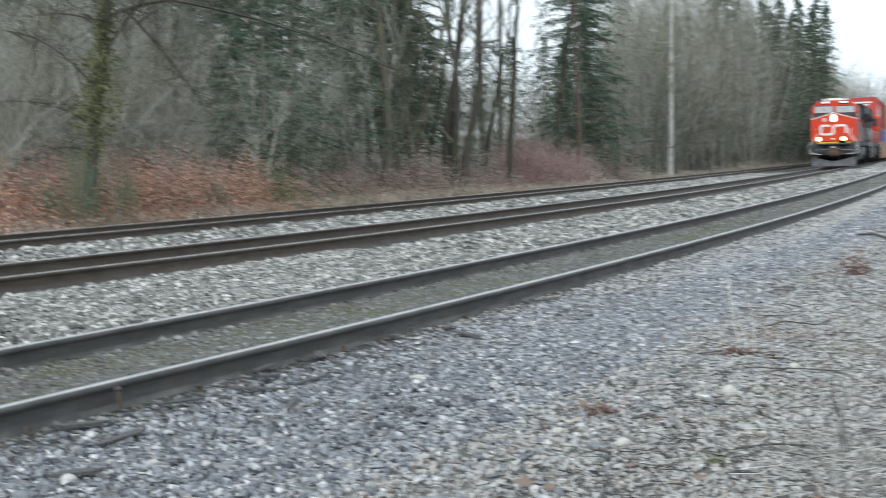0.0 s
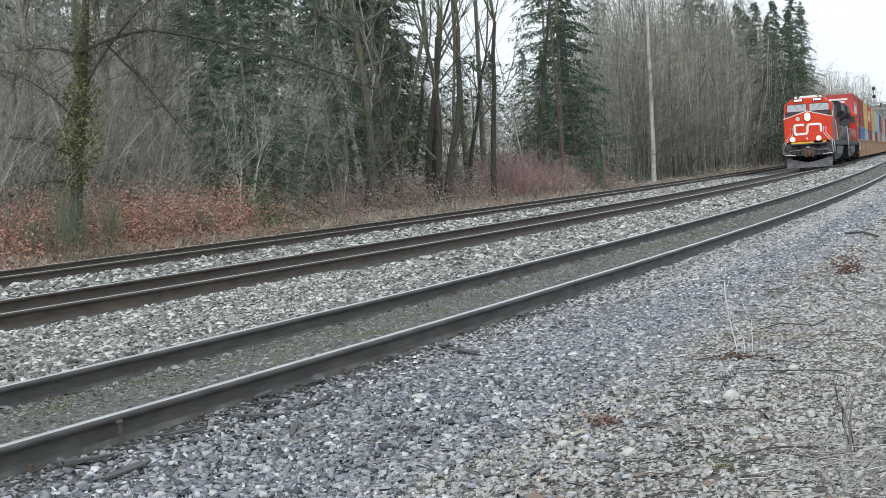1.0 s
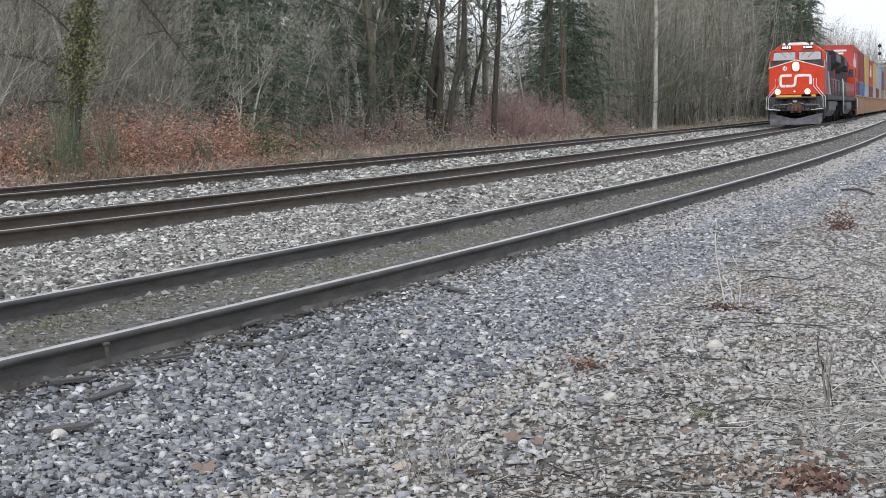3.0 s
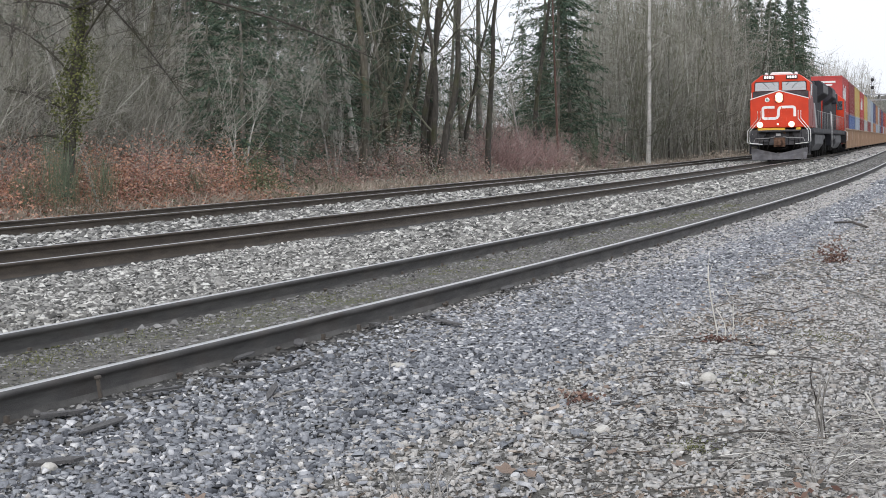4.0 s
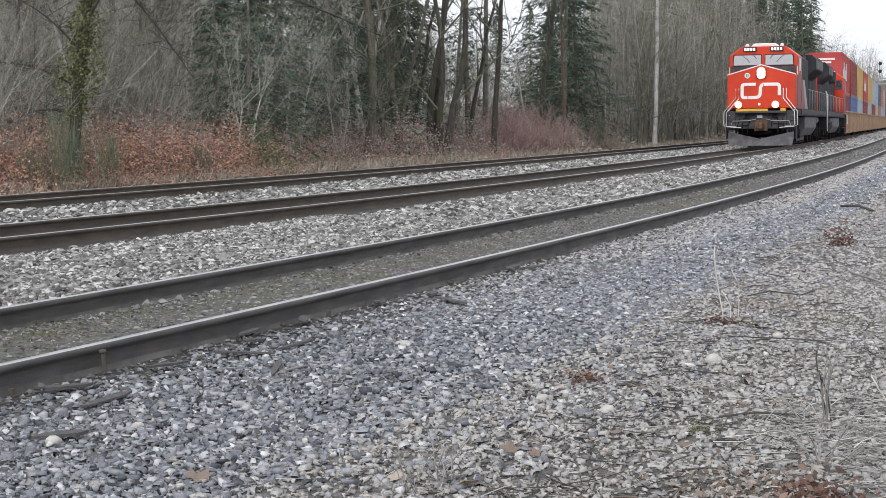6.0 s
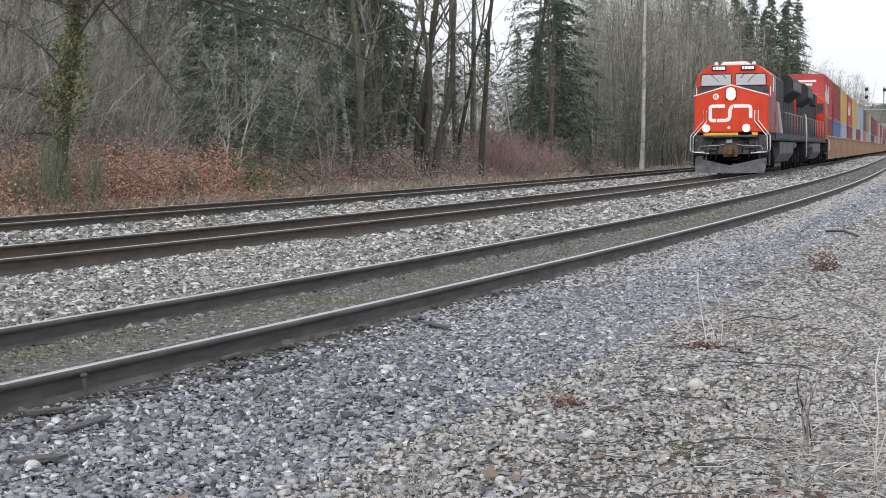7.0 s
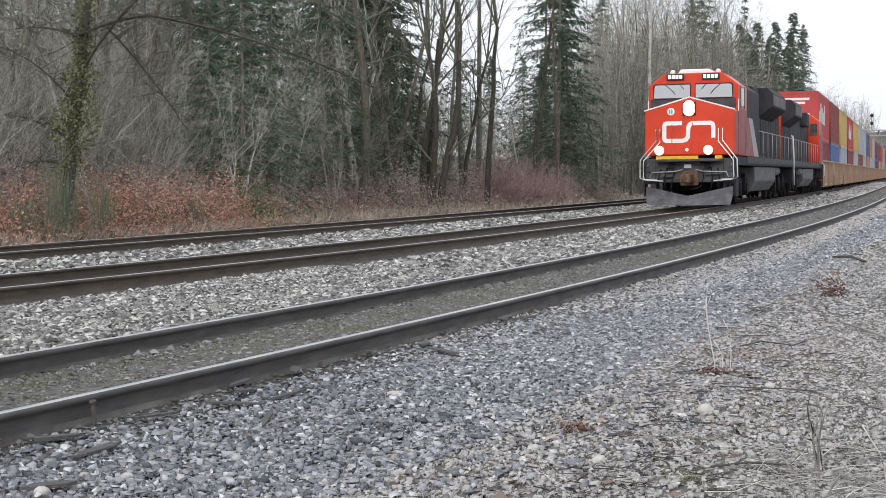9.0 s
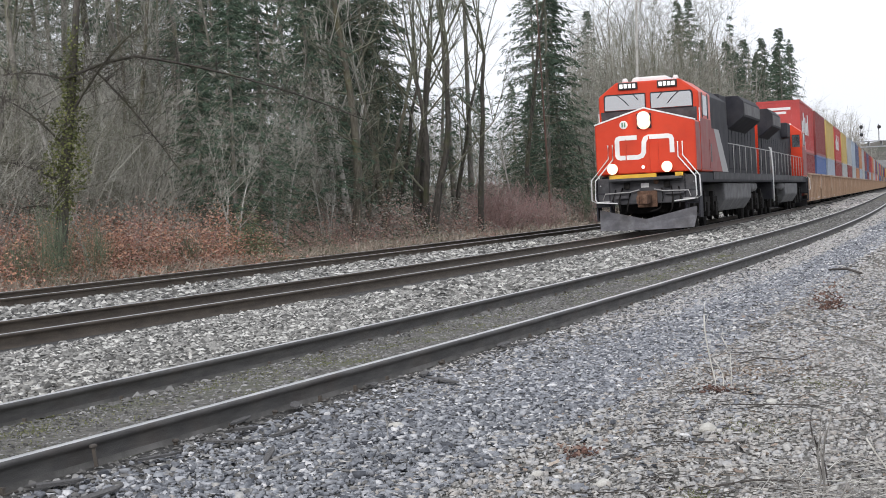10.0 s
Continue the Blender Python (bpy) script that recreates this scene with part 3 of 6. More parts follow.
gravel("blue_gravel", [(NEAR, -7, 6, -2.75, -1.25, 2050, 0.011, 0.046, None), (NEAR, -7, 6, -1.35, -0.95, 600, 0.015, 0.05, None), (NEAR, 6, 16, -2.6, -1.5, 800, 0.018, 0.055, None), (NEAR, 6, 16, -1.6, -0.9, 240, 0.018, 0.055, None), (NEAR, 16, 34, -2.4, -1.5, 260, 0.032, 0.07, None),
                       (NEAR, 34, 80, -2.4, -1.4, 50, 0.06, 0.11, None), (NEAR, -7, 14, -3.6, -2.6, 110, 0.02, 0.05)], M["blue_gravel"], "loose blue-grey crushed gravel beside the near rail", 9.5)
gravel("tan_gravel", [(NEAR, -9, 6, -6.2, -2.45, 1400, 0.010, 0.039), (NEAR, 6, 16, -7.0, -2.3, 300, 0.016, 0.056), (NEAR, 16, 34, -9, -2.1, 60, 0.035, 0.08), (NEAR, 34, 90, -12, -2.1, 10, 0.06, 0.14), (NEAR, 80, 230, -9, -0.9, 4, 0.14, 0.32), (NEAR, 80, 230, 0.9, 3.6, 4, 0.14, 0.3),
                      (NEAR, -6, 16, -2.5, -1.5, 90, 0.014, 0.05, None), (NEAR, 2, 6, -1.6, -0.84, 300, 0.014, 0.05, None), (NEAR, 6, 16, -1.6, -0.84, 480, 0.018, 0.055, None), (NEAR, 16, 34, -1.6, -0.84, 240, 0.03, 0.065, None), (NEAR, 34, 80, -1.5, -0.84, 50, 0.06, 0.1, None)], M["tan_gravel"], "tan and grey pebbles trodden into the earth path", 8.5)
gravel("crushed_ballast", [(NEAR, -6, 12, 0.86, 4.4, 600, 0.028, 0.075, GROUND + 0.018), (NEAR, 12, 30, 0.86, 4.0, 220, 0.045, 0.11, GROUND + 0.018), (NEAR, 30, 80, 0.86, 3.8, 50, 0.08, 0.15, GROUND + 0.01),
                           (MIDDLE, -8, 20, 0.9, 6.2, 75, 0.06, 0.12, GROUND + 0.014), (MIDDLE, 20, 80, 0.9, 5.0, 36, 0.08, 0.14, GROUND + 0.014), (OUTER, -5, 60, 0.85, 2.3, 50, 0.06, 0.12, GROUND)],
       M["ballast"], "coarse pale crushed ballast between the tracks", 12.0)
gravel("fine_ballast", [(NEAR, -6, 14, -0.66, 0.66, 1050, 0.008, 0.042, GROUND + 0.042), (NEAR, 14, 40, -0.66, 0.66, 150, 0.02, 0.055, GROUND + 0.042), (NEAR, 40, 110, -0.66, 0.66, 40, 0.04, 0.09, GROUND + 0.042), (NEAR, -6, 30, 0.50, 0.68, 130, 0.03, 0.085, GROUND + 0.03)], M["cinder"], "small dark stones and clods between the near rails", 4.0)
gravel("cinder_gravel", [(NEAR, -7, 8, -1.7, -0.82, 520, 0.012, 0.05, None), (NEAR, -7, 0, -2.4, -0.82, 350, 0.012, 0.05, None), (NEAR, 8, 24, -1.15, -0.82, 260, 0.02, 0.06, None)], M["cinder"], "dark cinders and grit along the foot of the near rail", 5.0)


def splinters():
    """Weathered flakes of wood lying along the near rail."""
    me = None
    rnd = random.Random(17)
    for k in range(34):
        bm = bmesh.new()
        prism(bm, [(-0.5, -0.02), (-0.30, -0.30), (0.25, -0.42), (0.5, -0.05), (0.32, 0.34), (-0.2, 0.45)], "z", 0, 1)
        if me is None:
            me = bpy.data.meshes.new("wood_splinter")
            bm.to_mesh(me)
            me.materials.append(M["old_wood"])
        bm.free()
        s, o = rnd.uniform(-6, 5), -0.84 - abs(rnd.gauss(0, 0.38))
        p = NEAR.at(np.array(s), o)
        ob = tagged(new("wood_splinter", me), "grey weathered splinter of wood lying in the cinders", "wood", "splinters along the near rail")
        ob.matrix_basis = pose(p[0], p[1], float(shoulder(o)) + 0.028, rnd.uniform(-6, 6), rnd.uniform(-6, 6), math.degrees(NEAR.heading(s)) + rnd.gauss(0, 25)) @ Matrix.Diagonal((rnd.uniform(0.14, 0.42), rnd.uniform(0.04, 0.09), rnd.uniform(0.008, 0.016), 1))


splinters()

# ---- woods ----
def spot(px, d):
    """A place d metres out, px thousandths of the way across (a bearing)."""
    x = (px - 784) / 2720 * d
    return x, d, float(land(np.array([x]), np.array([d]))[0])


def branchy(rnd, height, r, lean=0.05, first=0.12, limbs=22, reach=0.3, twigs=5, droop=0.0, wobble=0.05, sub=4):
    """Trunk and branch bars of a bare tree."""
    trunk, crown = [], []
    p, d = Vector((0, 0, -0.15)), Vector((rnd.uniform(-lean, lean), rnd.uniform(-lean, lean), 1)).normalized()
    n = 14
    nodes = []
    for i in range(n):
        q = p + d * (height + 0.15) / n
        a, b = r * (1 - i / n) ** 0.8 + 0.012, r * (1 - (i + 1) / n) ** 0.8 + 0.012
        trunk.append((*p, *q, a * (1.25 if i == 0 else 1), b))
        nodes.append((p.copy(), q.copy(), b))
        p = q
        d = (d + Vector((rnd.uniform(-wobble, wobble), rnd.uniform(-wobble, wobble), 0.02))).normalized()
    for k in range(limbs):
        f = first + (1 - first) * (k + rnd.random()) / limbs
        a, b, rr = nodes[min(n - 1, int(f * n))]
        p = a.lerp(b, rnd.random())
        t = rnd.uniform(0, 2 * math.pi)
        up = rnd.uniform(0.15, 0.9) - droop
        d = Vector((math.cos(t), math.sin(t), up)).normalized()
        ln = height * reach * (1.05 - 0.6 * f) * rnd.uniform(0.5, 1.2)
        br = min(rr * 0.6, 0.05) * rnd.uniform(0.6, 1)
        m = 5
        for i in range(m):
            q = p + d * ln / m
            crown.append((*p, *q, br * (1 - i / m) + 0.006, br * (1 - (i + 1) / m) + 0.005))
            for _ in range(rnd.randint(sub - 2, sub)):
                e = (d + Vector((rnd.gauss(0, 0.7), rnd.gauss(0, 0.7), rnd.gauss(0.15 - droop * 0.5, 0.5)))).normalized()
                l2 = ln * rnd.uniform(0.12, 0.38)
                o = p.lerp(q, rnd.random())
                mid = o + e * l2 * 0.55
                end = mid + (e + Vector((rnd.gauss(0, 0.3), rnd.gauss(0, 0.3), rnd.gauss(0.1, 0.3)))).normalized() * l2 * 0.5
                crown += [(*o, *mid, 0.009, 0.006), (*mid, *end, 0.006, 0.003)]
                for _ in range(twigs):
                    o2 = o.lerp(end, rnd.uniform(0.2, 1))
                    e2 = (e + Vector((rnd.gauss(0, 0.8), rnd.gauss(0, 0.8), rnd.gauss(0.1, 0.6)))).normalized()
                    crown.append((*o2, *(o2 + e2 * l2 * rnd.uniform(0.2, 0.55)), 0.0045, 0.002))
            p = q
            d = (d + Vector((rnd.gauss(0, 0.16), rnd.gauss(0, 0.16), rnd.gauss(0.05 - droop * 0.15, 0.12)))).normalized()
    return trunk, crown


def thick_trunk(segs, sides=8):
    bm = bmesh.new()
    rings = []
    for k, s in enumerate([*segs, segs[-1]]):
        p = Vector(s[0:3]) if k < len(segs) else Vector(s[3:6])
        r = s[6] if k < len(segs) else s[7]
        rings.append([bm.verts.new(p + Vector((math.cos(t), math.sin(t), 0)) * r * (1 + 0.1 * math.sin(3 * t + k))) for t in [2 * math.pi * j / sides for j in range(sides)]])
    for u, v in zip(rings, rings[1:]):
        for j in range(sides):
            bm.faces.new([u[j], u[(j + 1) % sides], v[(j + 1) % sides], v[j]]).smooth = True
    bm.faces.new(rings[-1])
    return bm


def bare_tree(seed, bark, twig, name="bare_tree", label="", category="tree", **kw):
    rnd = random.Random(seed)
    trunk, crown = branchy(rnd, **kw)
    t = empty(name, None, label, category, "bare trees of the wood")
    part("trunk", thick_trunk(trunk), M[bark], t)
    v, f = twig_arrays(crown)
    part("crown", np_mesh("crown", v, f, [M[twig]]), None, t)
    return t


def conifer(seed, height, spread, low=0.08, gap=0.0, label="", rows=58, blades=18, r=0.2):
    """A fir: tapered trunk, drooping boughs, each hung with needle sprays."""
    rnd = random.Random(seed)
    t = empty("conifer_tree", None, label, "tree", "conifers of the wood")
    segs = [(0, 0, -0.2 + (height + 0.2) * i / 10, 0.04 * math.sin(i), 0.03 * math.cos(i) - 0.03, -0.2 + (height + 0.2) * (i + 1) / 10, r * (1 - i / 10.5), r * (1 - (i + 1) / 10.5)) for i in range(10)]
    part("trunk", thick_trunk(segs), M["bark"], t)
    boughs, centres, ways = [], [], []
    for k in range(rows):
        f = low + (1 - low) * (k + rnd.random()) / rows
        if rnd.random() < gap:
            continue
        for _ in range(4):
            a = rnd.uniform(0, 2 * math.pi)
            ln = spread * (1 - f) ** 0.92 * rnd.uniform(0.4, 1.25) + 0.2
            p = Vector((0, 0, f * height + rnd.uniform(-0.3, 0.3)))
            d = Vector((math.cos(a), math.sin(a), rnd.uniform(-0.2, 0.35)))
            sag = rnd.uniform(0.08, 0.26)
            for i in range(4):
                q = p + d * ln / 4
                boughs.append((*p, *q, 0.02 * (1 - i / 4) + 0.005, 0.02 * (1 - (i + 1) / 4) + 0.004))
                for _ in range(blades // 3 + 2 * i):
                    o = p.lerp(q, rnd.random()) + Vector((rnd.gauss(0, 0.05), rnd.gauss(0, 0.05), rnd.uniform(-0.12, 0.03)))
                    side = rnd.choice((-1, 1))
                    w = Vector((d.x * 0.7 - side * d.y * rnd.uniform(0.1, 0.9), d.y * 0.7 + side * d.x * rnd.uniform(0.1, 0.9), rnd.uniform(-1.1, -0.05)))
                    centres.append(o)
                    ways.append(w)
                p = q
                d = Vector((d.x, d.y, d.z - sag))
    c, w = np.array(centres), np.array(ways)
    vb, fb = twig_arrays(boughs)
    size = rng.uniform(0.14, 0.38, len(c)) * (0.6 + 0.4 * min(1, spread / 3))
    vl, fl = leaf_arrays(c, size, size * 0.24, face=w)
    part("crown", np_mesh("crown", np.concatenate([vl, vb]), np.concatenate([fl, fb + len(vl)]), [M["needles"], M["dark_twig"]], np.concatenate([np.zeros(len(fl), int), np.ones(len(fb), int)])), None, t)
    return t


def forked_tree(seed, height, stems, r, bark, twig, label, splay=0.12, name="forked_tree"):
    """Stems that part at the foot and fork upwards again and again, hung with fine twigs."""
    rnd = random.Random(seed)
    t = empty(name, None, label, "tree", "forked trees of the wood")
    fine = []

    def grow(p, d, length, rad, depth):
        n = 6
        segs = []
        for i in range(n):
            q = p + d * length / n
            a, b = rad * (1 - 0.5 * i / n), rad * (1 - 0.5 * (i + 1) / n)
            segs.append((*p, *q, a, b))
            if (depth or i > 1) and rnd.random() < 0.8:
                e = (d * 0.7 + Vector((rnd.gauss(0, 0.6), rnd.gauss(0, 0.6), rnd.gauss(0.1, 0.3)))).normalized()
                l2 = rnd.uniform(0.5, 1.6)
                o = p.lerp(q, rnd.random())
                end = o + e * l2
                fine.append((*o, *end, 0.009, 0.004))
                for _ in range(4):
                    o2 = o.lerp(end, rnd.uniform(0.2, 1))
                    e2 = (e + Vector((rnd.gauss(0, 0.6), rnd.gauss(0, 0.6), rnd.gauss(0.15, 0.4)))).normalized()
                    fine.append((*o2, *(o2 + e2 * l2 * rnd.uniform(0.3, 0.6)), 0.0045, 0.002))
            p = q
            d = (d + Vector((rnd.gauss(0, 0.07), rnd.gauss(0, 0.07), rnd.gauss(0.02, 0.03)))).normalized()
        if depth == 0:
            part("trunk", thick_trunk(segs, 8), M[bark], t)
        else:
            fine.extend(segs)
        if depth < 3:
            for _ in range(rnd.randint(2, 3)):
                e = (d + Vector((rnd.gauss(0, 0.34), rnd.gauss(0, 0.34), 0.1))).normalized()
                grow(p, e, length * rnd.uniform(0.45, 0.75), rad * 0.5 * rnd.uniform(0.6, 0.95), depth + 1)
        if depth < 2:
            for _ in range(2):
                s0 = rnd.choice(segs[2:])
                e = (d + Vector((rnd.gauss(0, 0.6), rnd.gauss(0, 0.6), 0.0))).normalized()
                grow(Vector(s0[:3]), e, length * rnd.uniform(0.3, 0.5), rad * 0.35, depth + 2)

    for k in range(stems):
        a = 2 * math.pi * k / stems + rnd.uniform(-0.5, 0.5)
        o = 0.25 if stems > 1 else 0
        d = Vector((splay * math.cos(a) * rnd.uniform(0.4, 1.4), splay * math.sin(a) * rnd.uniform(0.4, 1.4), 1)).normalized()
        grow(Vector((o * math.cos(a), o * math.sin(a), -0.15)), d, height * rnd.uniform(0.38, 0.55), r * rnd.uniform(0.75, 1.1), 0)
    v, f = twig_arrays(fine)
    part("crown", np_mesh("crown", v, f, [M[twig]]), None, t)
    return t


def thicket(seed, twig, height=4.5, stems=16, width=1.6, label="", name="shrub", spread=0.35):
    """A multi-stemmed leafless shrub."""
    rnd = random.Random(seed)
    segs = []
    for _ in range(stems):
        p = Vector((rnd.gauss(0, width * 0.4), rnd.gauss(0, width * 0.4), -0.1))
        d = Vector((rnd.gauss(0, spread), rnd.gauss(0, spread), 1)).normalized()
        h = height * rnd.uniform(0.5, 1.1)
        r = rnd.uniform(0.012, 0.03)
        n = 7
        for i in range(n):
            q = p + d * h / n
            segs.append((*p, *q, r * (1 - i / n) + 0.004, r * (1 - (i + 1) / n) + 0.003))
            if i > 0:
                for _ in range(rnd.randint(2, 4)):
                    o = p.lerp(q, rnd.random())
                    e = (d + Vector((rnd.gauss(0, 0.6), rnd.gauss(0, 0.6), rnd.gauss(0.1, 0.35)))).normalized()
                    l2 = h * rnd.uniform(0.1, 0.28)
                    end = o + e * l2
                    segs.append((*o, *end, 0.007, 0.003))
                    for _ in range(4):
                        o2 = o.lerp(end, rnd.uniform(0.15, 1))
                        e2 = (e + Vector((rnd.gauss(0, 0.7), rnd.gauss(0, 0.7), rnd.gauss(0.1, 0.5)))).normalized()
                        segs.append((*o2, *(o2 + e2 * l2 * rnd.uniform(0.25, 0.6)), 0.004, 0.002))
            p = q
            d = (d + Vector((rnd.gauss(0, 0.12), rnd.gauss(0, 0.12), rnd.gauss(0, 0.06)))).normalized()
    v, f = twig_arrays(segs)
    return tagged(part(name, np_mesh(name, v, f, [M[twig]])), label, "shrub", "leafless shrubs of the wood")


def put(proto, px, d, turn=None, size=1.0, rnd=random):
    x, y, z = spot(px, d * 1.09)
    m = pose(x, y, z, rnd.uniform(-2, 2), rnd.uniform(-2, 2), rnd.uniform(0, 360) if turn is None else turn)
    ob = copy_thing(proto, m)
    ob.scale = (size, size, size)
    return ob


def edge(px):
    """How far out the brush begins on a bearing."""
    return float(np.interp(px, [-200, 0, 400, 784, 1000, 1150, 1300, 1400, 1470], [29, 34, 45, 62, 78, 98, 136, 185, 250]))


protos_bare = [bare_tree(11 + k, "bark" if k % 2 else "mossy_bark", "twig" if k % 2 else "dark_twig", label="tall leafless grey-brown tree standing in the woods", height=15 + k, r=0.13 + 0.02 * k, first=0.10, limbs=24, reach=0.26, wobble=0.08, lean=0.1, twigs=3) for k in range(4)]
protos_slim = [bare_tree(31 + k, "bark", "twig" if k else "dark_twig", label="slim grey-barked leafless tree in the woods", height=16, r=0.09, first=0.12, limbs=30, reach=0.27, lean=0.08, wobble=0.07, sub=4, twigs=3) for k in range(3)]
protos_tall = [bare_tree(41 + k, "dark_bark" if k % 2 else "bark", "dark_twig", label="tall dark leafless trunk standing against the sky", height=17, r=0.13 + 0.02 * k, first=0.22, limbs=17, reach=0.24, lean=0.07, wobble=0.07, sub=3, twigs=2) for k in range(3)]
protos_fork = [forked_tree(141, 16, 4, 0.15, "dark_bark", "dark_twig", "many-stemmed dark maple forking against the sky"), forked_tree(142, 17, 1, 0.16, "dark_bark", "dark_twig", "dark leafless tree forking high up", 0.05),
               forked_tree(143, 15, 2, 0.16, "mossy_bark", "dark_twig", "moss-covered twin-stemmed leafless tree", 0.08), forked_tree(144, 14, 3, 0.09, "pale_bark", "pale_twig", "slender pale-barked leafless tree with several stems", 0.14)]
protos_fir = [conifer(51, 20, 5.0, low=0.10, blades=24, label="dense dark green conifer in the woods"), conifer(52, 22, 2.4, low=0.10, gap=0.4, rows=34, blades=14, label="thin dark green conifer with gaps in its boughs"),
              conifer(53, 17, 4.4, low=0.10, blades=24, label="dense dark green conifer in the woods")]
protos_shrub = [thicket(71, "twig", label="leafless grey shrub with many thin stems"), thicket(72, "dark_twig", 5.5, 14, label="leafless brown shrub with many thin stems"),
                thicket(73, "red_twig", 2.6, 22, 1.3, label="leafless reddish shrub at the edge of the wood"), thicket(74, "twig", 6.0, 10, 2.0, label="tall leafless grey shrub in the woods", spread=0.42)]

wood = random.Random(5)
# trees that stand out, by bearing and distance
for px, d, k, sz in ((643, 52, 2, 1.0), (575, 58, 3, 0.9), (60, 40, 1, 0.8), (240, 56, 0, 0.7), (480, 60, 1, 0.8)):
    put(protos_bare[k], px, d, size=sz, rnd=wood)
for px, d, k, sz in ((700, 57, 2, 0.95), (765, 58, 0, 1.05), (722, 60, 1, 0.85), (862, 62, 1, 1.05), (822, 64, 1, 0.9), (668, 56, 2, 0.6), (622, 54, 3, 1.0), (1135, 120, 1, 1.25), (1165, 125, 0, 1.2), (1110, 118, 1, 1.1), (1215, 140, 0, 1.3), (20, 40, 1, 0.7), (160, 48, 3, 0.6), (270, 54, 3, 0.6), (420, 43, 3, 0.36), (505, 47, 3, 0.45), (590, 50, 3, 0.32)):
    put(protos_fork[k], px, d, size=sz, rnd=wood)
for px, d, k, sz in ((945, 74, 1, 0.9), (800, 72, 2, 0.7)):
    put(protos_tall[k], px, d, size=sz, rnd=wood)
for px, d, k, sz in ((430, 45, 2, 0.52), (372, 47, 2, 0.45), (475, 47, 0, 0.5), (585, 52, 0, 0.62), (600, 60, 2, 0.8), (820, 66, 1, 0.75), (665, 60, 0, 0.8), (700, 62, 2, 0.7), (985, 76, 0, 0.8), (1012, 78, 2, 0.72), (955, 80, 2, 0.45), (848, 68, 1, 0.8), (640, 64, 0, 0.8), (965, 82, 0, 0.75),
                     (350, 60, 0, 0.8), (300, 100, 2, 1.0), (60, 92, 0, 1.0), (150, 100, 0, 1.0), (205, 98, 2, 1.0), (390, 105, 0, 0.9), (440, 108, 2, 1.0), (490, 110, 0, 0.85), (530, 100, 2, 0.9), (570, 104, 0, 0.9), (615, 100, 2, 1.0), (1270, 175, 2, 0.95), (1330, 150, 2, 1.0), (1228, 165, 0, 0.9), (1310, 158, 0, 0.95), (1060, 118, 0, 0.62), (1408, 150, 0, 0.95), (1425, 160, 1, 0.85), (1395, 160, 2, 1.05), (1380, 165, 0, 1.0), (1362, 170, 2, 1.1), (1345, 165, 0, 1.0), (1415, 175, 0, 1.0), (1318, 160, 1, 1.0), (1295, 165, 2, 0.95), (1250, 170, 0, 1.0), (250, 96, 2, 1.0), (120, 92, 0, 1.0), (10, 60, 2, 0.9), (-90, 58, 0, 1.0), (622, 62, 2, 0.85), (690, 66, 0, 0.85), (-50, 47, 2, 0.8)):
    put(protos_fir[k], px, d, size=sz * (0.97 if d >= 150 else 1.06), rnd=wood)
birch = bare_tree(61, "birch_bark", "twig", name="birch_tree", label="tall birch with a pale grey trunk before the wood", height=19, r=0.14, first=0.2, limbs=26, reach=0.15, lean=0.03, wobble=0.045, twigs=3)
birch.matrix_basis = pose(*spot(1147, 97), 0, 0.8, 0)
for _ in range(84):
    px = wood.uniform(1040, 1400)
    d = edge(px) / 1.09 + 2 + wood.random() ** 1.5 * 45
    put(wood.choice(protos_slim), px, d, size=d * 0.112 / 16 * wood.uniform(0.75, 1.1), rnd=wood)
for k in range(24):
    px = 1055 + 12.5 * k + wood.uniform(-9, 9)
    d = edge(px) / 1.09 * wood.uniform(1.03, 1.22)
    put(protos_tall[k % 3], px, d, size=d * 0.105 / 17 * wood.uniform(0.8, 1.05), rnd=wood)
for k in range(8):
    px = -150 + 60 * k + wood.uniform(-15, 15)
    put(protos_shrub[1], px, edge(px) / 1.09 * wood.uniform(1.2, 1.35), size=wood.uniform(0.7, 1.0), rnd=wood)
for _ in range(16):
    px = wood.uniform(-180, 1050)
    if 640 < px < 1040:
        continue
    put(wood.choice(protos_bare + protos_slim[1:]), px, edge(px) / 1.09 + 8 + wood.random() * 30, size=wood.uniform(0.6, 0.95), rnd=wood)
for _ in range(95):
    px = wood.uniform(-200, 1400)
    d = edge(px) / 1.09 * wood.uniform(1.06, 1.5)
    low = 0.45 if 660 < px < 1040 else 0.72 if px < 660 else 1.0
    put(wood.choice((protos_shrub[0], protos_shrub[1], protos_shrub[3], protos_shrub[3])), px, d, size=low * wood.uniform(0.7, 1.15), rnd=wood)
for _ in range(10):
    px = wood.uniform(850, 1040)
    put(protos_shrub[2], px, edge(px) / 1.09 + wood.uniform(0, 3), size=wood.uniform(0.7, 1.2), rnd=wood)
for k in range(24):
    px = 1050 + 12 * k + wood.uniform(-8, 8)
    d = edge(px) / 1.09 * wood.uniform(1.15, 1.4)
    put(protos_shrub[(0, 1, 3)[k % 3]], px, d, size=min(1.6, d * 0.1 / 5.3) * wood.uniform(0.75, 1.05), rnd=wood)
for k in range(26):
    px = 650 + 15 * k + wood.uniform(-8, 8)
    put(protos_shrub[(0, 1, 3)[k % 3]], px, wood.uniform(84, 112), size=wood.uniform(0.95, 1.35), rnd=wood)
for px, d, k, sz in ((680, 100, 0, 0.42), (730, 110, 2, 0.5), (815, 105, 0, 0.4), (870, 112, 2, 0.5), (930, 110, 0, 0.45), (1000, 115, 2, 0.55)):
    put(protos_fir[k], px, d, size=sz, rnd=wood)
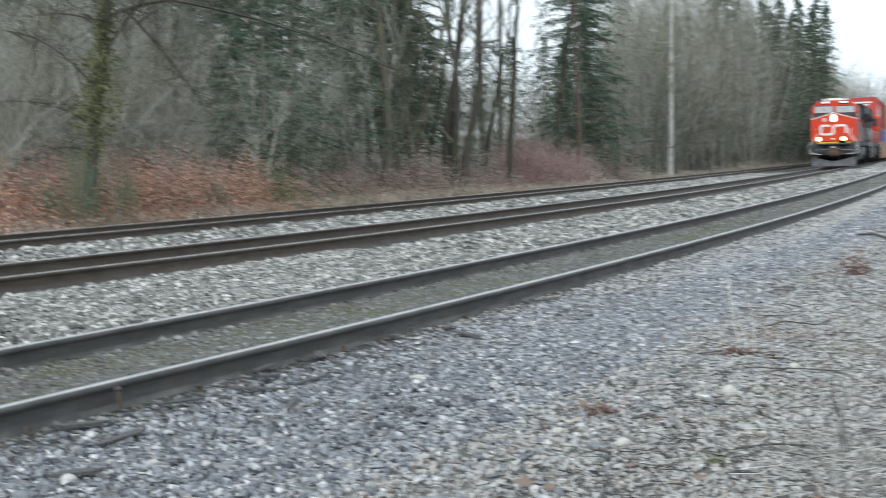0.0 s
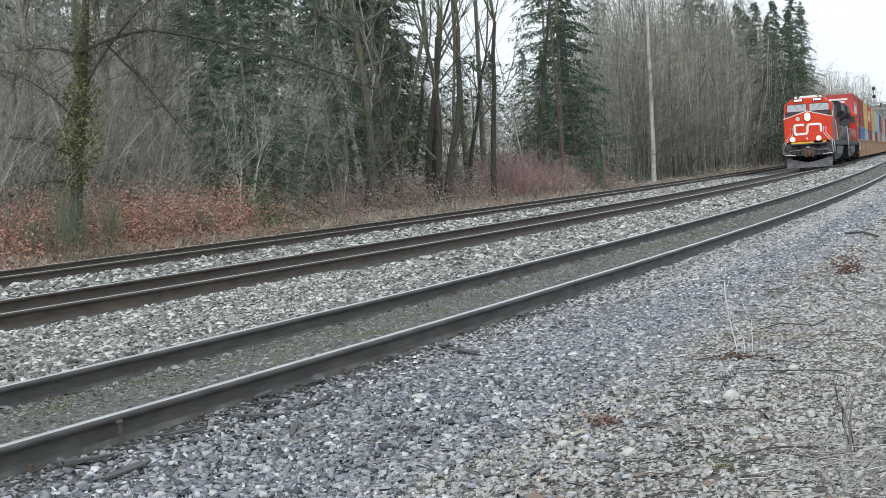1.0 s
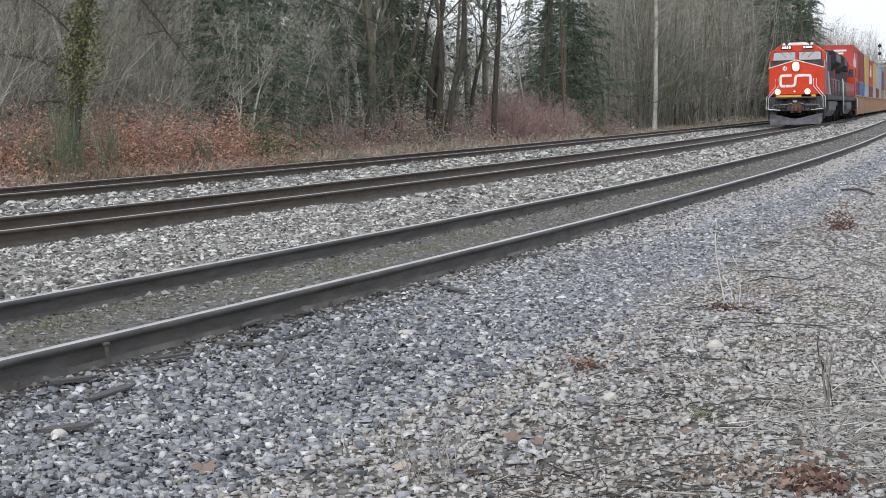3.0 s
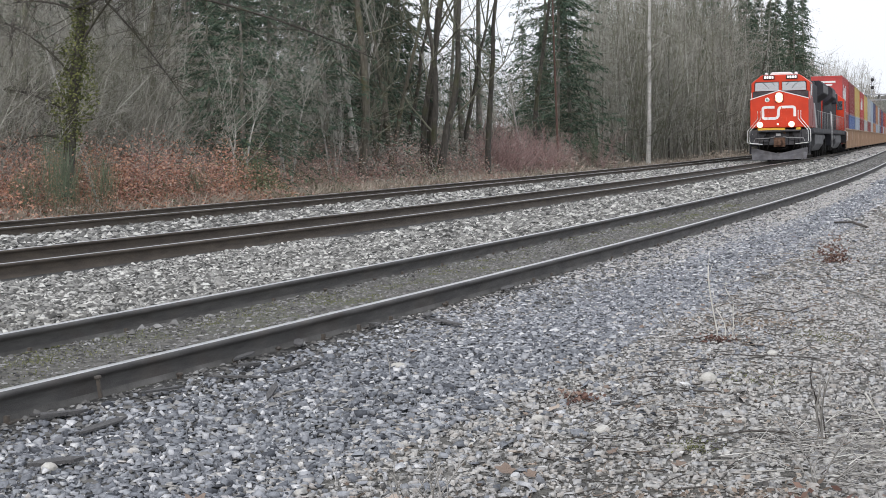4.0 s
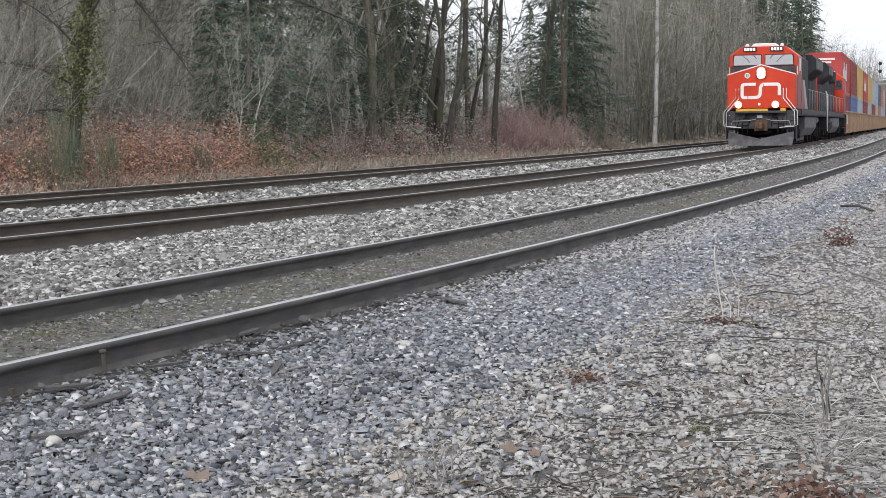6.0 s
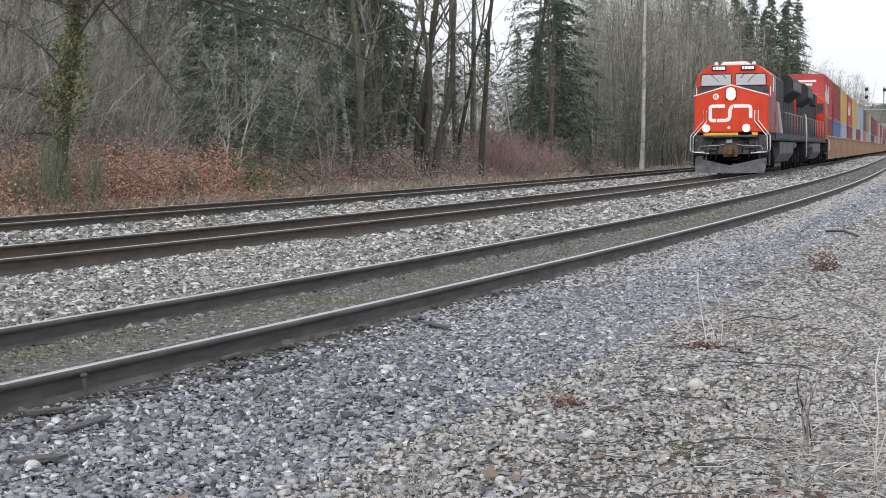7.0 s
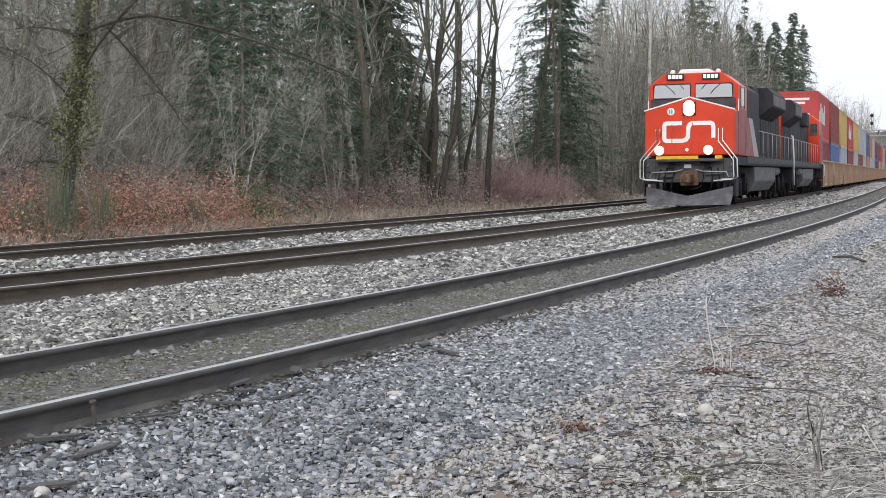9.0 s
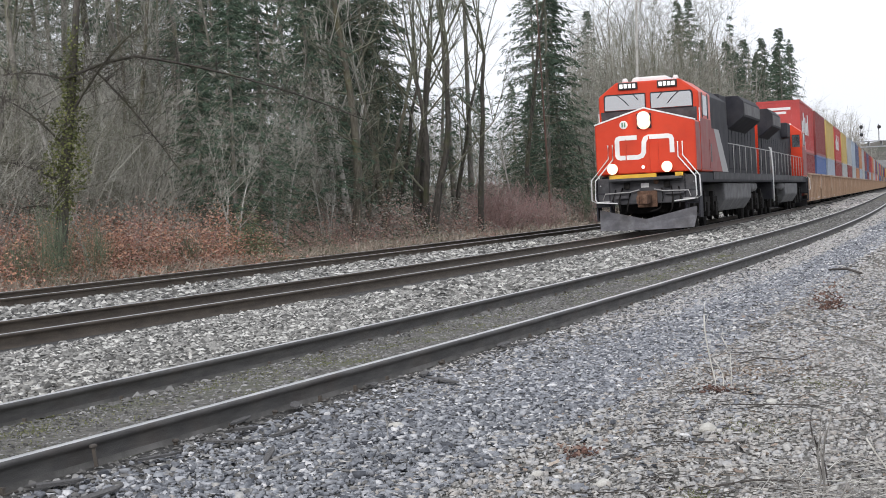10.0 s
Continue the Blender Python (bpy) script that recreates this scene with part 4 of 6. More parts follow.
# the samples stand in the same wood, behind the rest
for k, ob in enumerate(protos_bare + protos_slim + protos_tall + protos_fir + protos_shrub + protos_fork):
    px = -190 + 48 * k if k < 13 else 1080 + 50 * (k - 13)
    x, y, z = spot(px, edge(px) * 1.75)
    ob.matrix_basis = pose(x, y, z, 0, 0, 40 * k)


# ---- brush at the foot of the wood ----
def brush(name, mat, n, px0, px1, d0, d1, h0, h1, length, label, clump=0.9, ground_z=None):
    centres = []
    k = 0
    while k < n:
        px = rng.uniform(px0, px1)
        d = edge(px) + rng.uniform(d0, d1)
        m = int(rng.integers(120, 320))
        h = rng.uniform(h0, h1)
        x, y, z = spot(px, d)
        q = rng.normal(size=(m, 3)) * [clump, clump, 0]
        dome = np.exp(-(q[:, 0] ** 2 + q[:, 1] ** 2) / (2 * clump ** 2))
        q[:, 2] = h * dome * np.sqrt(rng.random(m)) + 0.05
        centres.append(q + [x, y, z])
        k += m
    c = np.concatenate(centres)
    size = rng.uniform(length * 0.6, length * 1.4, len(c))
    v, f = leaf_arrays(c, size, size * 0.45, droop=0.9)
    return tagged(part(name, np_mesh(name, v, f, [M[mat]])), label, "brush", kind="stuff")


brush("dead_bracken", "bracken", 60000, -150, 480, -1.0, 4.0, 0.3, 2.2, 0.085, "dead rust-brown bracken at the edge of the wood", 0.55)
brush("bramble_thicket", "bramble", 84000, -150, 1060, -0.3, 5.0, 0.3, 2.5, 0.064, "tangled dark red bramble along the edge of the wood", 0.65)
brush("green_undergrowth", "evergreen", 16000, 0, 760, -0.4, 3.0, 0.6, 1.6, 0.075, "scattered green leafy undergrowth", 0.6)
brush("leafy_bramble", "evergreen", 3200, 425, 470, -0.3, 1.0, 1.0, 2.1, 0.09, "grey-green leafy bramble standing in the red brush", 0.5)
brush("grey_undergrowth", "twig", 30000, 600, 1050, 2.0, 10.0, 0.8, 2.8, 0.12, "pale grey-green undergrowth between the trunks", 0.9)
brush("straw_brush", "dry_grass", 16000, -100, 1050, -0.6, 3.0, 0.3, 1.1, 0.10, "pale dry stems mixed into the bramble", 0.7)
brush("pale_brush", "dry_grass", 9000, 900, 1420, 0.0, 6.0, 0.4, 1.2, 0.18, "pale dry weeds below the slim trees", 1.0)


def grass_strip():
    n = 26000
    px = rng.uniform(-160, 1420, n)
    d = np.interp(px, [-200, 0, 400, 784, 1000, 1150, 1300, 1400, 1470], [29, 34, 45, 62, 78, 98, 136, 185, 250]) + rng.uniform(-2.2, 1.8, n) * (1 + (px > 900) * 1.0)
    x = (px - 784) / 2720 * d
    c = np.stack([x, d, land(x, d)], 1)
    w = np.stack([rng.normal(0, 0.75, n), rng.normal(0, 0.75, n), np.ones(n)], 1)
    ln = rng.uniform(0.12, 0.55, n)
    v, f = leaf_arrays(c, ln, 0.02 + 0.012 * d / 40, face=w)
    tagged(part("dry_grass", np_mesh("dry_grass", v, f, [M["dry_grass"]])), "strip of pale dead grass along the outer track", "grass", kind="stuff")


grass_strip()


def stem_mesh(px, d, h, r, lean, twigs, twig_r, reach=1.6):
    """Bent stems with many short upward twigs, as one mesh."""
    n = len(px)
    x = (px - 784) / 2720 * d
    p = np.stack([x, d, land(x, d)], 1)
    tilt = rng.normal(0, lean, (n, 2))
    q = p + np.stack([tilt[:, 0] * h, tilt[:, 1] * h, h], 1)
    mid = (p + q) / 2 + rng.normal(0, 0.07, (n, 3)) * h[:, None] * [1, 1, 0.3]
    r = r[:, None]
    segs = [np.concatenate([p, mid, r, r * 0.6], 1), np.concatenate([mid, q, r * 0.6, r * 0.2], 1)]
    for _ in range(twigs):
        f = rng.uniform(0.12, 1, n)[:, None]
        o = np.where(f < 0.5, p + (mid - p) * 2 * f, mid + (q - mid) * (2 * f - 1))
        e = rng.normal(0, 1, (n, 3)) * [0.75, 0.75, 0.5] + [0, 0, 0.4]
        t = o + e * np.minimum(h * rng.uniform(0.05, 0.2, n) * (1.15 - 0.6 * f[:, 0]), reach * rng.uniform(0.5, 1, n))[:, None]
        segs.append(np.concatenate([o, t, np.full((n, 1), twig_r), np.full((n, 1), twig_r * 0.4)], 1))
        t2 = (o + t) / 2 + rng.normal(0, 1, (n, 3)) * np.minimum(h * 0.05, 0.3 * reach)[:, None] + [0, 0, 0.1]
        segs.append(np.concatenate([(o + t) / 2, t2, np.full((n, 1), twig_r * 0.7), np.full((n, 1), twig_r * 0.3)], 1))
    return twig_arrays(np.concatenate(segs), 0.03)


EDGE_PX, EDGE_D = [-200, 0, 400, 784, 1000, 1150, 1300, 1400, 1470], [29, 34, 45, 62, 78, 98, 136, 185, 250]


def far_stems():
    """The depth of the wood: countless fine stems behind the first trees, and the bare hillside wood."""
    for mat, n, label in (("pale_twig", 420, "dim pale stems deep in the leafless wood"), ("twig", 3400, "grey-brown saplings deep in the leafless wood")):
        px = rng.uniform(-220, 1060, n)
        d = np.interp(px, EDGE_PX, EDGE_D) * rng.uniform(1.08, 1.9, n)
        dark = ((px > 335) & (px < 510)) | ((px > 560) & (px < 740)) | ((px > 930) & (px < 1045))
        keep = ~((px > 650) & (rng.random(n) < 0.2)) & ~(dark & (rng.random(n) < 0.7))
        px, d = px[keep], d[keep]
        h = rng.uniform(1.5, 6.5, len(px)) * np.where(px > 650, 0.42, 1)
        v, f = stem_mesh(px, d, h, rng.uniform(0.006, 0.018, len(px)), 0.34, 13, 0.005)
        tagged(part("far_woods", np_mesh("far_woods", v, f, [M[mat]])), label, "woods", kind="stuff")
    for mat, n, px0, px1 in (("twig", 1150, 1035, 1500), ("dark_twig", 350, 1035, 1400), ("pale_twig", 550, 1035, 1400), ("twig", 750, 1370, 1545)):
        px = rng.uniform(px0, px1, n)
        d = np.interp(px, EDGE_PX, EDGE_D) * (1.04 + 0.9 * rng.random(n) ** 1.3)
        x = (px - 784) / 2720 * d
        top = np.interp(px, [1040, 1100, 1250, 1300, 1345, 1385, 1430, 1500, 1545], [0.122, 0.122, 0.115, 0.108, 0.098, 0.084, 0.075, 0.058, 0.047]) * d + EYE_HEIGHT
        h = np.clip((top - land(x, d)) * rng.uniform(0.4, 1.0, n), 1.0, 15.0)
        v, f = stem_mesh(px, d, h, rng.uniform(0.02, 0.05, n) * d / 130, 0.11, 17 if px0 < 1200 else 26, 0.011 if px0 < 1200 else 0.015, 1.5 if px0 < 1200 else 2.2)
        tagged(part("hillside_woods", np_mesh("hillside_woods", v, f, [M[mat]])), "grey-brown leafless wood climbing the hillside", "woods", kind="stuff")


far_stems()


def red_canes():
    """Thin upright canes above the brush."""
    n = 2300
    px = np.where(rng.random(n) < 0.35, rng.uniform(880, 1050, n), rng.uniform(-150, 1000, n))
    d = np.interp(px, EDGE_PX, EDGE_D) + rng.uniform(-0.3, 4.5, n)
    v, f = stem_mesh(px, d, rng.uniform(0.4, 1.8, n), rng.uniform(0.004, 0.008, n), 0.25, 4, 0.0035)
    tagged(part("red_canes", np_mesh("red_canes", v, f, [M["red_twig"]])), "thin reddish canes standing over the bramble", "brush", kind="stuff")


red_canes()


# ---- the ivy-covered tree, its arching limbs and the broom before it ----
def arc(p, q, lift, r0, r1, n=10, wave=0.0):
    p, q = Vector(p), Vector(q)
    out, last = [], p
    for i in range(1, n + 1):
        f = i / n
        x = p.lerp(q, f) + Vector((0, 0, lift * 4 * f * (1 - f))) + Vector((0, 0, wave * math.sin(7 * f)))
        out.append((*last, *x, r0 + (r1 - r0) * (i - 1) / n, r0 + (r1 - r0) * f))
        last = x
    return out


def ivy_tree():
    x, y, z = spot(108, 37.0)
    t = empty("ivy_covered_tree", pose(x, y, z), "old leaning tree wrapped in green ivy", "tree")
    rnd = random.Random(3)
    trunk = arc((0, 0, -0.2), (0.9, 0.3, 7.5), 0.0, 0.17, 0.07, 12, 0.0)
    part("trunk", thick_trunk(trunk), M["dark_bark"], t)
    limbs = arc((0.45, 0, 5.0), (2.2, 0.2, 5.5), 0.08, 0.06, 0.05, 6) + arc((2.2, 0.2, 5.5), (7.6, 0.5, 3.7), 0.2, 0.05, 0.02, 12) + arc((1.2, 0.1, 5.2), (3.0, 0.3, 2.8), 0.12, 0.04, 0.015, 10) + arc((0.5, 0, 5.0), (-1.0, 0.1, 5.2), 0.1, 0.04, 0.015, 6) + arc((0.2, 0, 2.6), (-2.2, 0.4, 3.1), 0.25, 0.045, 0.012, 10) \
        + arc((0.4, 0, 3.4), (-1.6, -0.3, 4.8), 0.3, 0.04, 0.012, 10) + arc((0.6, 0, 4.2), (2.4, 0, 6.2), 0.2, 0.05, 0.02, 8) + arc((0.15, 0, 1.9), (-1.9, 0.2, 1.3), 0.35, 0.03, 0.01, 8)
    limbs = [(*q[:3], *q[3:6], q[6] * 0.8, q[7] * 0.8) for q in limbs]
    twigs = []
    for q in limbs:
        a, b = Vector(q[:3]), Vector(q[3:6])
        for _ in range(7):
            o = a.lerp(b, rnd.random())
            e = Vector((rnd.gauss(0.1, 0.5), rnd.gauss(0, 0.4), rnd.gauss(0.05, 0.45))) * rnd.uniform(0.5, 1.6)
            twigs.append((*o, *(o + e), 0.009, 0.003))
            for _ in range(4):
                o2 = o + e * rnd.random()
                twigs.append((*o2, *(o2 + Vector((rnd.gauss(0, 0.3), rnd.gauss(0, 0.25), rnd.gauss(0.05, 0.28)))), 0.0045, 0.002))
    v, f = twig_arrays(limbs + twigs)
    part("limb", np_mesh("limb", v, f, [M["dark_bark"]]), None, t, "long arching mossy limbs")
    n = 4600
    h = 1.5 + 5.2 * rng.beta(1.6, 2.2, n)
    rad = (0.13 + 0.22 * np.exp(-((h - 3.2) / 1.1) ** 2)) * rng.uniform(0.2, 1.7, n) * (1 + 0.35 * np.sin(5 * h + 1.3 * np.sin(3 * h)))
    a = rng.uniform(0, 2 * math.pi, n)
    c = np.stack([0.12 * h + rad * np.cos(a), 0.04 * h + rad * np.sin(a), h], 1)
    v, f = leaf_arrays(c, rng.uniform(0.05, 0.095, n), 0.05, droop=1.2)
    part("ivy", np_mesh("ivy", v, f, [M["ivy"]]), None, t, "thick green ivy on the trunk")
    return t


ivy_tree()


def broom_bush(px, d, h, seed):
    x, y, z = spot(px, d)
    n = 230
    r = np.random.default_rng(seed)
    a, lean = r.uniform(0, 2 * math.pi, n), np.abs(r.normal(0, 0.32, n))
    base = np.stack([r.normal(0, 0.16, n), r.normal(0, 0.16, n), r.uniform(0, 0.5, n) * h], 1)
    way = np.stack([lean * np.cos(a), lean * np.sin(a), np.ones(n)], 1)
    v, f = leaf_arrays(base, h * r.uniform(0.3, 0.65, n), 0.008, face=way)
    ob = tagged(part("broom_bush", np_mesh("broom_bush", v, f, [M["broom"]])), "upright feathery dark green broom bush in the bracken", "shrub", "broom bushes in the brush")
    ob.matrix_basis = pose(x, y, z)


for px, d, h, k in ((98, 34.5, 2.3, 1), (122, 35.0, 2.0, 2), (180, 36.5, 1.7, 3), (345, 43, 1.3, 4), (40, 34, 1.4, 5), (1050, 82, 2.6, 6)):
    broom_bush(px, d, h, k)


def leaning_tree(x_px, d, top, r0, bark, label):
    """A single leaning stem with a few side twigs."""
    x, y, z = spot(x_px, d)
    rnd = random.Random(int(x_px))
    t = empty("leaning_tree", pose(x, y, z), label, "tree", "leaning stems in the wood")
    segs = arc((0, 0, -0.1), top, 0.0, r0, r0 * 0.4, 10, 0.05)
    part("trunk", thick_trunk(segs), M[bark], t)
    tw = []
    for s in segs[3:]:
        for _ in range(5):
            o = Vector(s[:3])
            e = Vector((rnd.gauss(0, 0.5), rnd.gauss(0, 0.4), rnd.gauss(0.4, 0.4)))
            tw.append((*o, *(o + e), 0.012, 0.003))
    v, f = twig_arrays(tw)
    part("crown", np_mesh("crown", v, f, [M["twig"]]), None, t)


leaning_tree(178, 38, (-1.3, 0.3, 4.2), 0.07, "pale_bark", "pale leaning dead trunk beside the ivy")
leaning_tree(640, 62, (-1.2, 0.5, 9.0), 0.10, "pale_bark", "pale leaning trunk among mossy trees")
leaning_tree(620, 58, (-2.2, 0.3, 8.5), 0.08, "pale_bark", "pale leaning trunk among mossy trees")
leaning_tree(590, 56, (-0.4, 0.2, 2.6), 0.06, "pale_bark", "broken pale stem among the brambles")
leaning_tree(930, 76, (-0.8, 0.2, 5.0), 0.06, "pale_bark", "pale leaning stem in the gap")
leaning_tree(988, 79, (-0.2, 0.2, 12.0), 0.065, "red_bark", "reddish upright stem before the conifer")

# ---- the train: x forward, y to its left, z = 0 on the rails ----
def stroke(x, points, width):
    """A painted band of one width along (y, z) points, on a plane across the track."""
    bm = bmesh.new()
    pts = [Vector((0, *p)) for p in points]
    rows = []
    for i, p in enumerate(pts):
        a = (pts[i] - pts[i - 1]).normalized() if i else (pts[1] - pts[0]).normalized()
        b = (pts[i + 1] - pts[i]).normalized() if i + 1 < len(pts) else a
        d = (a + b).normalized()
        n = Vector((0, -d.z, d.y)) * width / 2 / max(0.6, d.dot(a))
        rows.append([bm.verts.new((x + h, (p + s * n).y, (p + s * n).z)) for h in (0, 0.012) for s in (-1, 1)])
    for u, v in zip(rows, rows[1:]):
        for i, j in ((0, 1), (1, 3), (3, 2), (2, 0)):
            bm.faces.new([u[i], u[j], v[j], v[i]])
    for r in (rows[0], rows[-1]):
        bm.faces.new([r[0], r[1], r[3], r[2]])
    bmesh.ops.recalc_face_normals(bm, faces=bm.faces)
    return bm


def disc(bm, x, y, z, r, depth=0.05, sides=20):
    return lathe(bm, [(r, 0), (r, depth * 0.7), (r * 0.86, depth)], pose(x, y, z, 0, 90, 0), sides)


def truck(parent, x):
    t = part("truck", boxes((x - 2.6, x + 2.6, 0.98, 1.16, 0.62, 0.98), (x - 2.6, x + 2.6, -1.16, -0.98, 0.62, 0.98), (x - 2.7, x - 2.2, -1.0, 1.0, 0.55, 0.95), (x + 2.2, x + 2.7, -1.0, 1.0, 0.55, 0.95),
                            *[(x + a - 0.22, x + a + 0.22, s * 1.14 - 0.1, s * 1.14 + 0.1, 0.34, 0.80) for a in (-1.9, 0, 1.9) for s in (-1, 1)],
                            *[(x + a - 0.1, x + a + 0.1, s * 1.2 - 0.07, s * 1.2 + 0.07, 0.5, 1.15) for a in (-0.95, 0.95) for s in (-1, 1)], bevel=0.03), M["under"], parent, "dark cast running gear with coil springs")
    for a in (-1.9, 0, 1.9):
        bm = bmesh.new()
        for s in (-1, 1):
            lathe(bm, [(0.10, -0.02), (0.50, 0.0), (0.535, 0.02), (0.53, 0.11), (0.56, 0.125), (0.56, 0.15), (0.40, 0.155), (0.10, 0.12)], pose(0, s * 0.83, 0, 90 * s, 0, 0), 24)
        lathe(bm, [(0.09, -0.9), (0.09, 0.9)], pose(0, 0, 0, 90, 0, 0), 12)
        w = part("wheelset", bm, M["under"], t)
        w.matrix_basis = pose(x + a, 0, 0.535)
    return t


def locomotive(wing_from, wing_to, cabinet_on):
    lo = empty("locomotive", None, "red and black diesel locomotive with lit headlights and white handrails", "locomotive", "locomotives at the head of the train")
    # frame and deck
    part("underframe", boxes((-10.6, 10.4, -1.5, 1.5, 1.42, 1.72), (-10.2, 10.2, -0.5, 0.5, 0.95, 1.45), bevel=0.02), M["black"], lo)
    part("sill", boxes((-10.6, 7.6, 1.503, 1.53, 1.50, 1.74), (-10.6, 7.6, -1.53, -1.503, 1.50, 1.74)), M["pilot"], lo, "sooty side sill")
    # cab and nose
    cab = bmesh.new()
    prism(cab, [(-1.53, 1.74), (1.53, 1.74), (1.53, 4.16), (0.98, 4.58), (-0.98, 4.58), (-1.53, 4.16)], "x", 7.75, 10.15, bevel=0.05)
    cab_ob = part("cab", cab, M["red"], lo, "orange-red painted cab")
    nose = bmesh.new()
    prism(nose, [(-1.51, 1.76), (1.51, 1.76), (1.51, 3.27), (0.0, 3.70), (-1.51, 3.27)], "x", 10.10, 11.0, bevel=0.045)
    nose_ob = part("nose", nose, M["red"], lo, "blunt orange-red nose")
    trim = bmesh.new()
    for s in (-1, 1):
        prism(trim, [(s * 1.52, 3.26), (s * 1.52, 3.305), (0, 3.74), (0, 3.695)], "x", 10.93, 11.012)
        prism(trim, [(s * 1.52, 3.26), (s * 1.545, 3.26), (s * 1.545, 3.66), (s * 1.52, 3.66)], "x", 10.10, 10.17)
    part("trim_stripe", trim, M["white"], nose_ob, "white stripe along the nose top")
    part("glare_panel", boxes((10.153, 10.172, -1.46, 1.46, 3.18, 3.70)), M["pilot"], cab_ob, "matt dark panel below the windscreens")
    for s in (-1, 1):
        lo_y, hi_y = (0.07, 1.36) if s > 0 else (-1.36, -0.07)
        fr = bmesh.new()
        prism(fr, [(lo_y, 3.69), (hi_y, 3.69), (hi_y, 4.15), (hi_y - 0.05, 4.22), (lo_y, 4.22)] if s > 0 else [(lo_y, 3.69), (hi_y, 3.69), (hi_y, 4.22), (lo_y + 0.05, 4.22), (lo_y, 4.15)], "x", 10.15, 10.19, bevel=0.03)
        w = part("windscreen_frame", fr, M["black"], cab_ob, "black windscreen frame")
        gl = bmesh.new()
        prism(gl, [(lo_y + 0.02, 3.725), (hi_y - 0.02, 3.725), (hi_y - 0.04, 4.13), (hi_y - 0.09, 4.185), (lo_y + 0.02, 4.185)] if s > 0 else [(lo_y + 0.02, 3.725), (hi_y - 0.02, 3.725), (hi_y - 0.02, 4.185), (lo_y + 0.09, 4.185), (lo_y + 0.04, 4.13)], "x", 10.17, 10.202, bevel=0.012)
        part("windscreen", gl, M["glass"], cab_ob, "reflecting windscreen")
        wp = pipe([(10.22, s * 0.95, 4.2), (10.225, s * 0.72, 4.0), (10.225, s * 0.6, 3.86)], 0.012, 5)
        pipe([(10.22, s * 0.45, 4.2), (10.225, s * 0.3, 4.02)], 0.012, 5, wp)
        part("wiper", wp, M["black"], cab_ob)
        nb = part("number_board", boxes((10.10, 10.22, s * 0.6 - 0.30, s * 0.6 + 0.30, 4.34, 4.56), bevel=0.02), M["board"], lo, "black number board with lit white bars")
        for k in range(4):
            y = s * 0.6 - 0.195 + 0.13 * k
            part("bar", boxes((10.221, 10.228, y - 0.045, y + 0.045, 4.39, 4.51)), M["board_glow"], nb)
        part("side_window", boxes((8.55, 9.55, s * 1.535 - 0.012, s * 1.535 + 0.012, 3.45, 4.08), bevel=0.01), M["glass"], cab_ob, "side cab window")
        part("window_surround", boxes((8.45, 8.55, s * 1.54 - 0.02, s * 1.54 + 0.02, 3.38, 4.14), (9.55, 9.65, s * 1.54 - 0.02, s * 1.54 + 0.02, 3.38, 4.14)), M["grey_dirt"], cab_ob)
        dl = part("ditch_light", disc(bmesh.new(), 11.0, s * 0.82 - 0.18, 1.93, 0.15, 0.10), M["under"], lo)
        # added glowing discs draw the ditch light's halo around its lens
        part("reflector", disc(bmesh.new(), 11.098, s * 0.82 - 0.18, 1.93, 0.165, 0.012), M["reflector"], dl, "orange glowing ring standing for the glare round the lamp")
        part("bowl", disc(bmesh.new(), 11.1, s * 0.82 - 0.18, 1.93, 0.122, 0.016), M["warm_glow"], dl, "lit bowl of the lamp, yellow for the inner glare")
        part("lens", disc(bmesh.new(), 11.104, s * 0.82 - 0.18, 1.93, 0.092, 0.07), M["head_lamp"], dl, "lit warm ditch light")
        # steps and hand rails of the front
        rail = pipe([(11.05, s * 1.12, 2.66), (11.08, s * 1.12, 2.25), (11.25, s * 1.62, 1.62), (11.25, s * 1.64, 1.02), (11.2, s * 1.5, 0.95)], 0.021, 7)
        pipe([(11.05, s * 0.98, 2.66), (11.08, s * 0.98, 2.22), (11.28, s * 1.50, 1.60), (11.28, s * 1.52, 1.04), (11.3, s * 1.46, 0.95), (11.3, s * 0.85, 0.90)], 0.021, 7, rail)
        pipe([(10.9, s * 1.46, 1.72), (10.95, s * 1.46, 1.45), (11.0, s * 1.40, 1.45)], 0.02, 6, rail)
        part("front_handrail", rail, M["white"], lo, "white bent handrail")
        part("steps", boxes((10.45, 11.0, s * 1.34 - 0.2, s * 1.34 + 0.2, 0.42, 0.47), (10.5, 11.0, s * 1.34 - 0.2, s * 1.34 + 0.2, 0.80, 0.85), (10.5, 11.0, s * 1.34 - 0.2, s * 1.34 + 0.2, 1.18, 1.23),
                             (10.4, 11.0, s * 1.54 - 0.02, s * 1.54 + 0.02, 0.38, 1.7), (10.4, 11.0, s * 1.14 - 0.02, s * 1.14 + 0.02, 0.38, 1.7)), M["black"], lo, "black boarding steps")
        rear = pipe([(-10.2, s * 1.46, 2.9), (-10.45, s * 1.5, 2.75), (-10.5, s * 1.54, 1.9), (-10.5, s * 1.54, 0.6)], 0.024, 7)
        part("rear_handrail", rear, M["white"], lo, "white curved handrail")
        run = bmesh.new()
        pipe([(7.4, s * 1.47, 2.75), (-10.5, s * 1.47, 2.75)], 0.018, 6, run)
        for k in range(11):
            pipe([(7.2 - 1.75 * k, s * 1.47, 1.72), (7.2 - 1.75 * k, s * 1.47, 2.75)], 0.016, 6, run)
        part("side_handrail", run, M["band_grey"], lo, "grey walkway handrail")
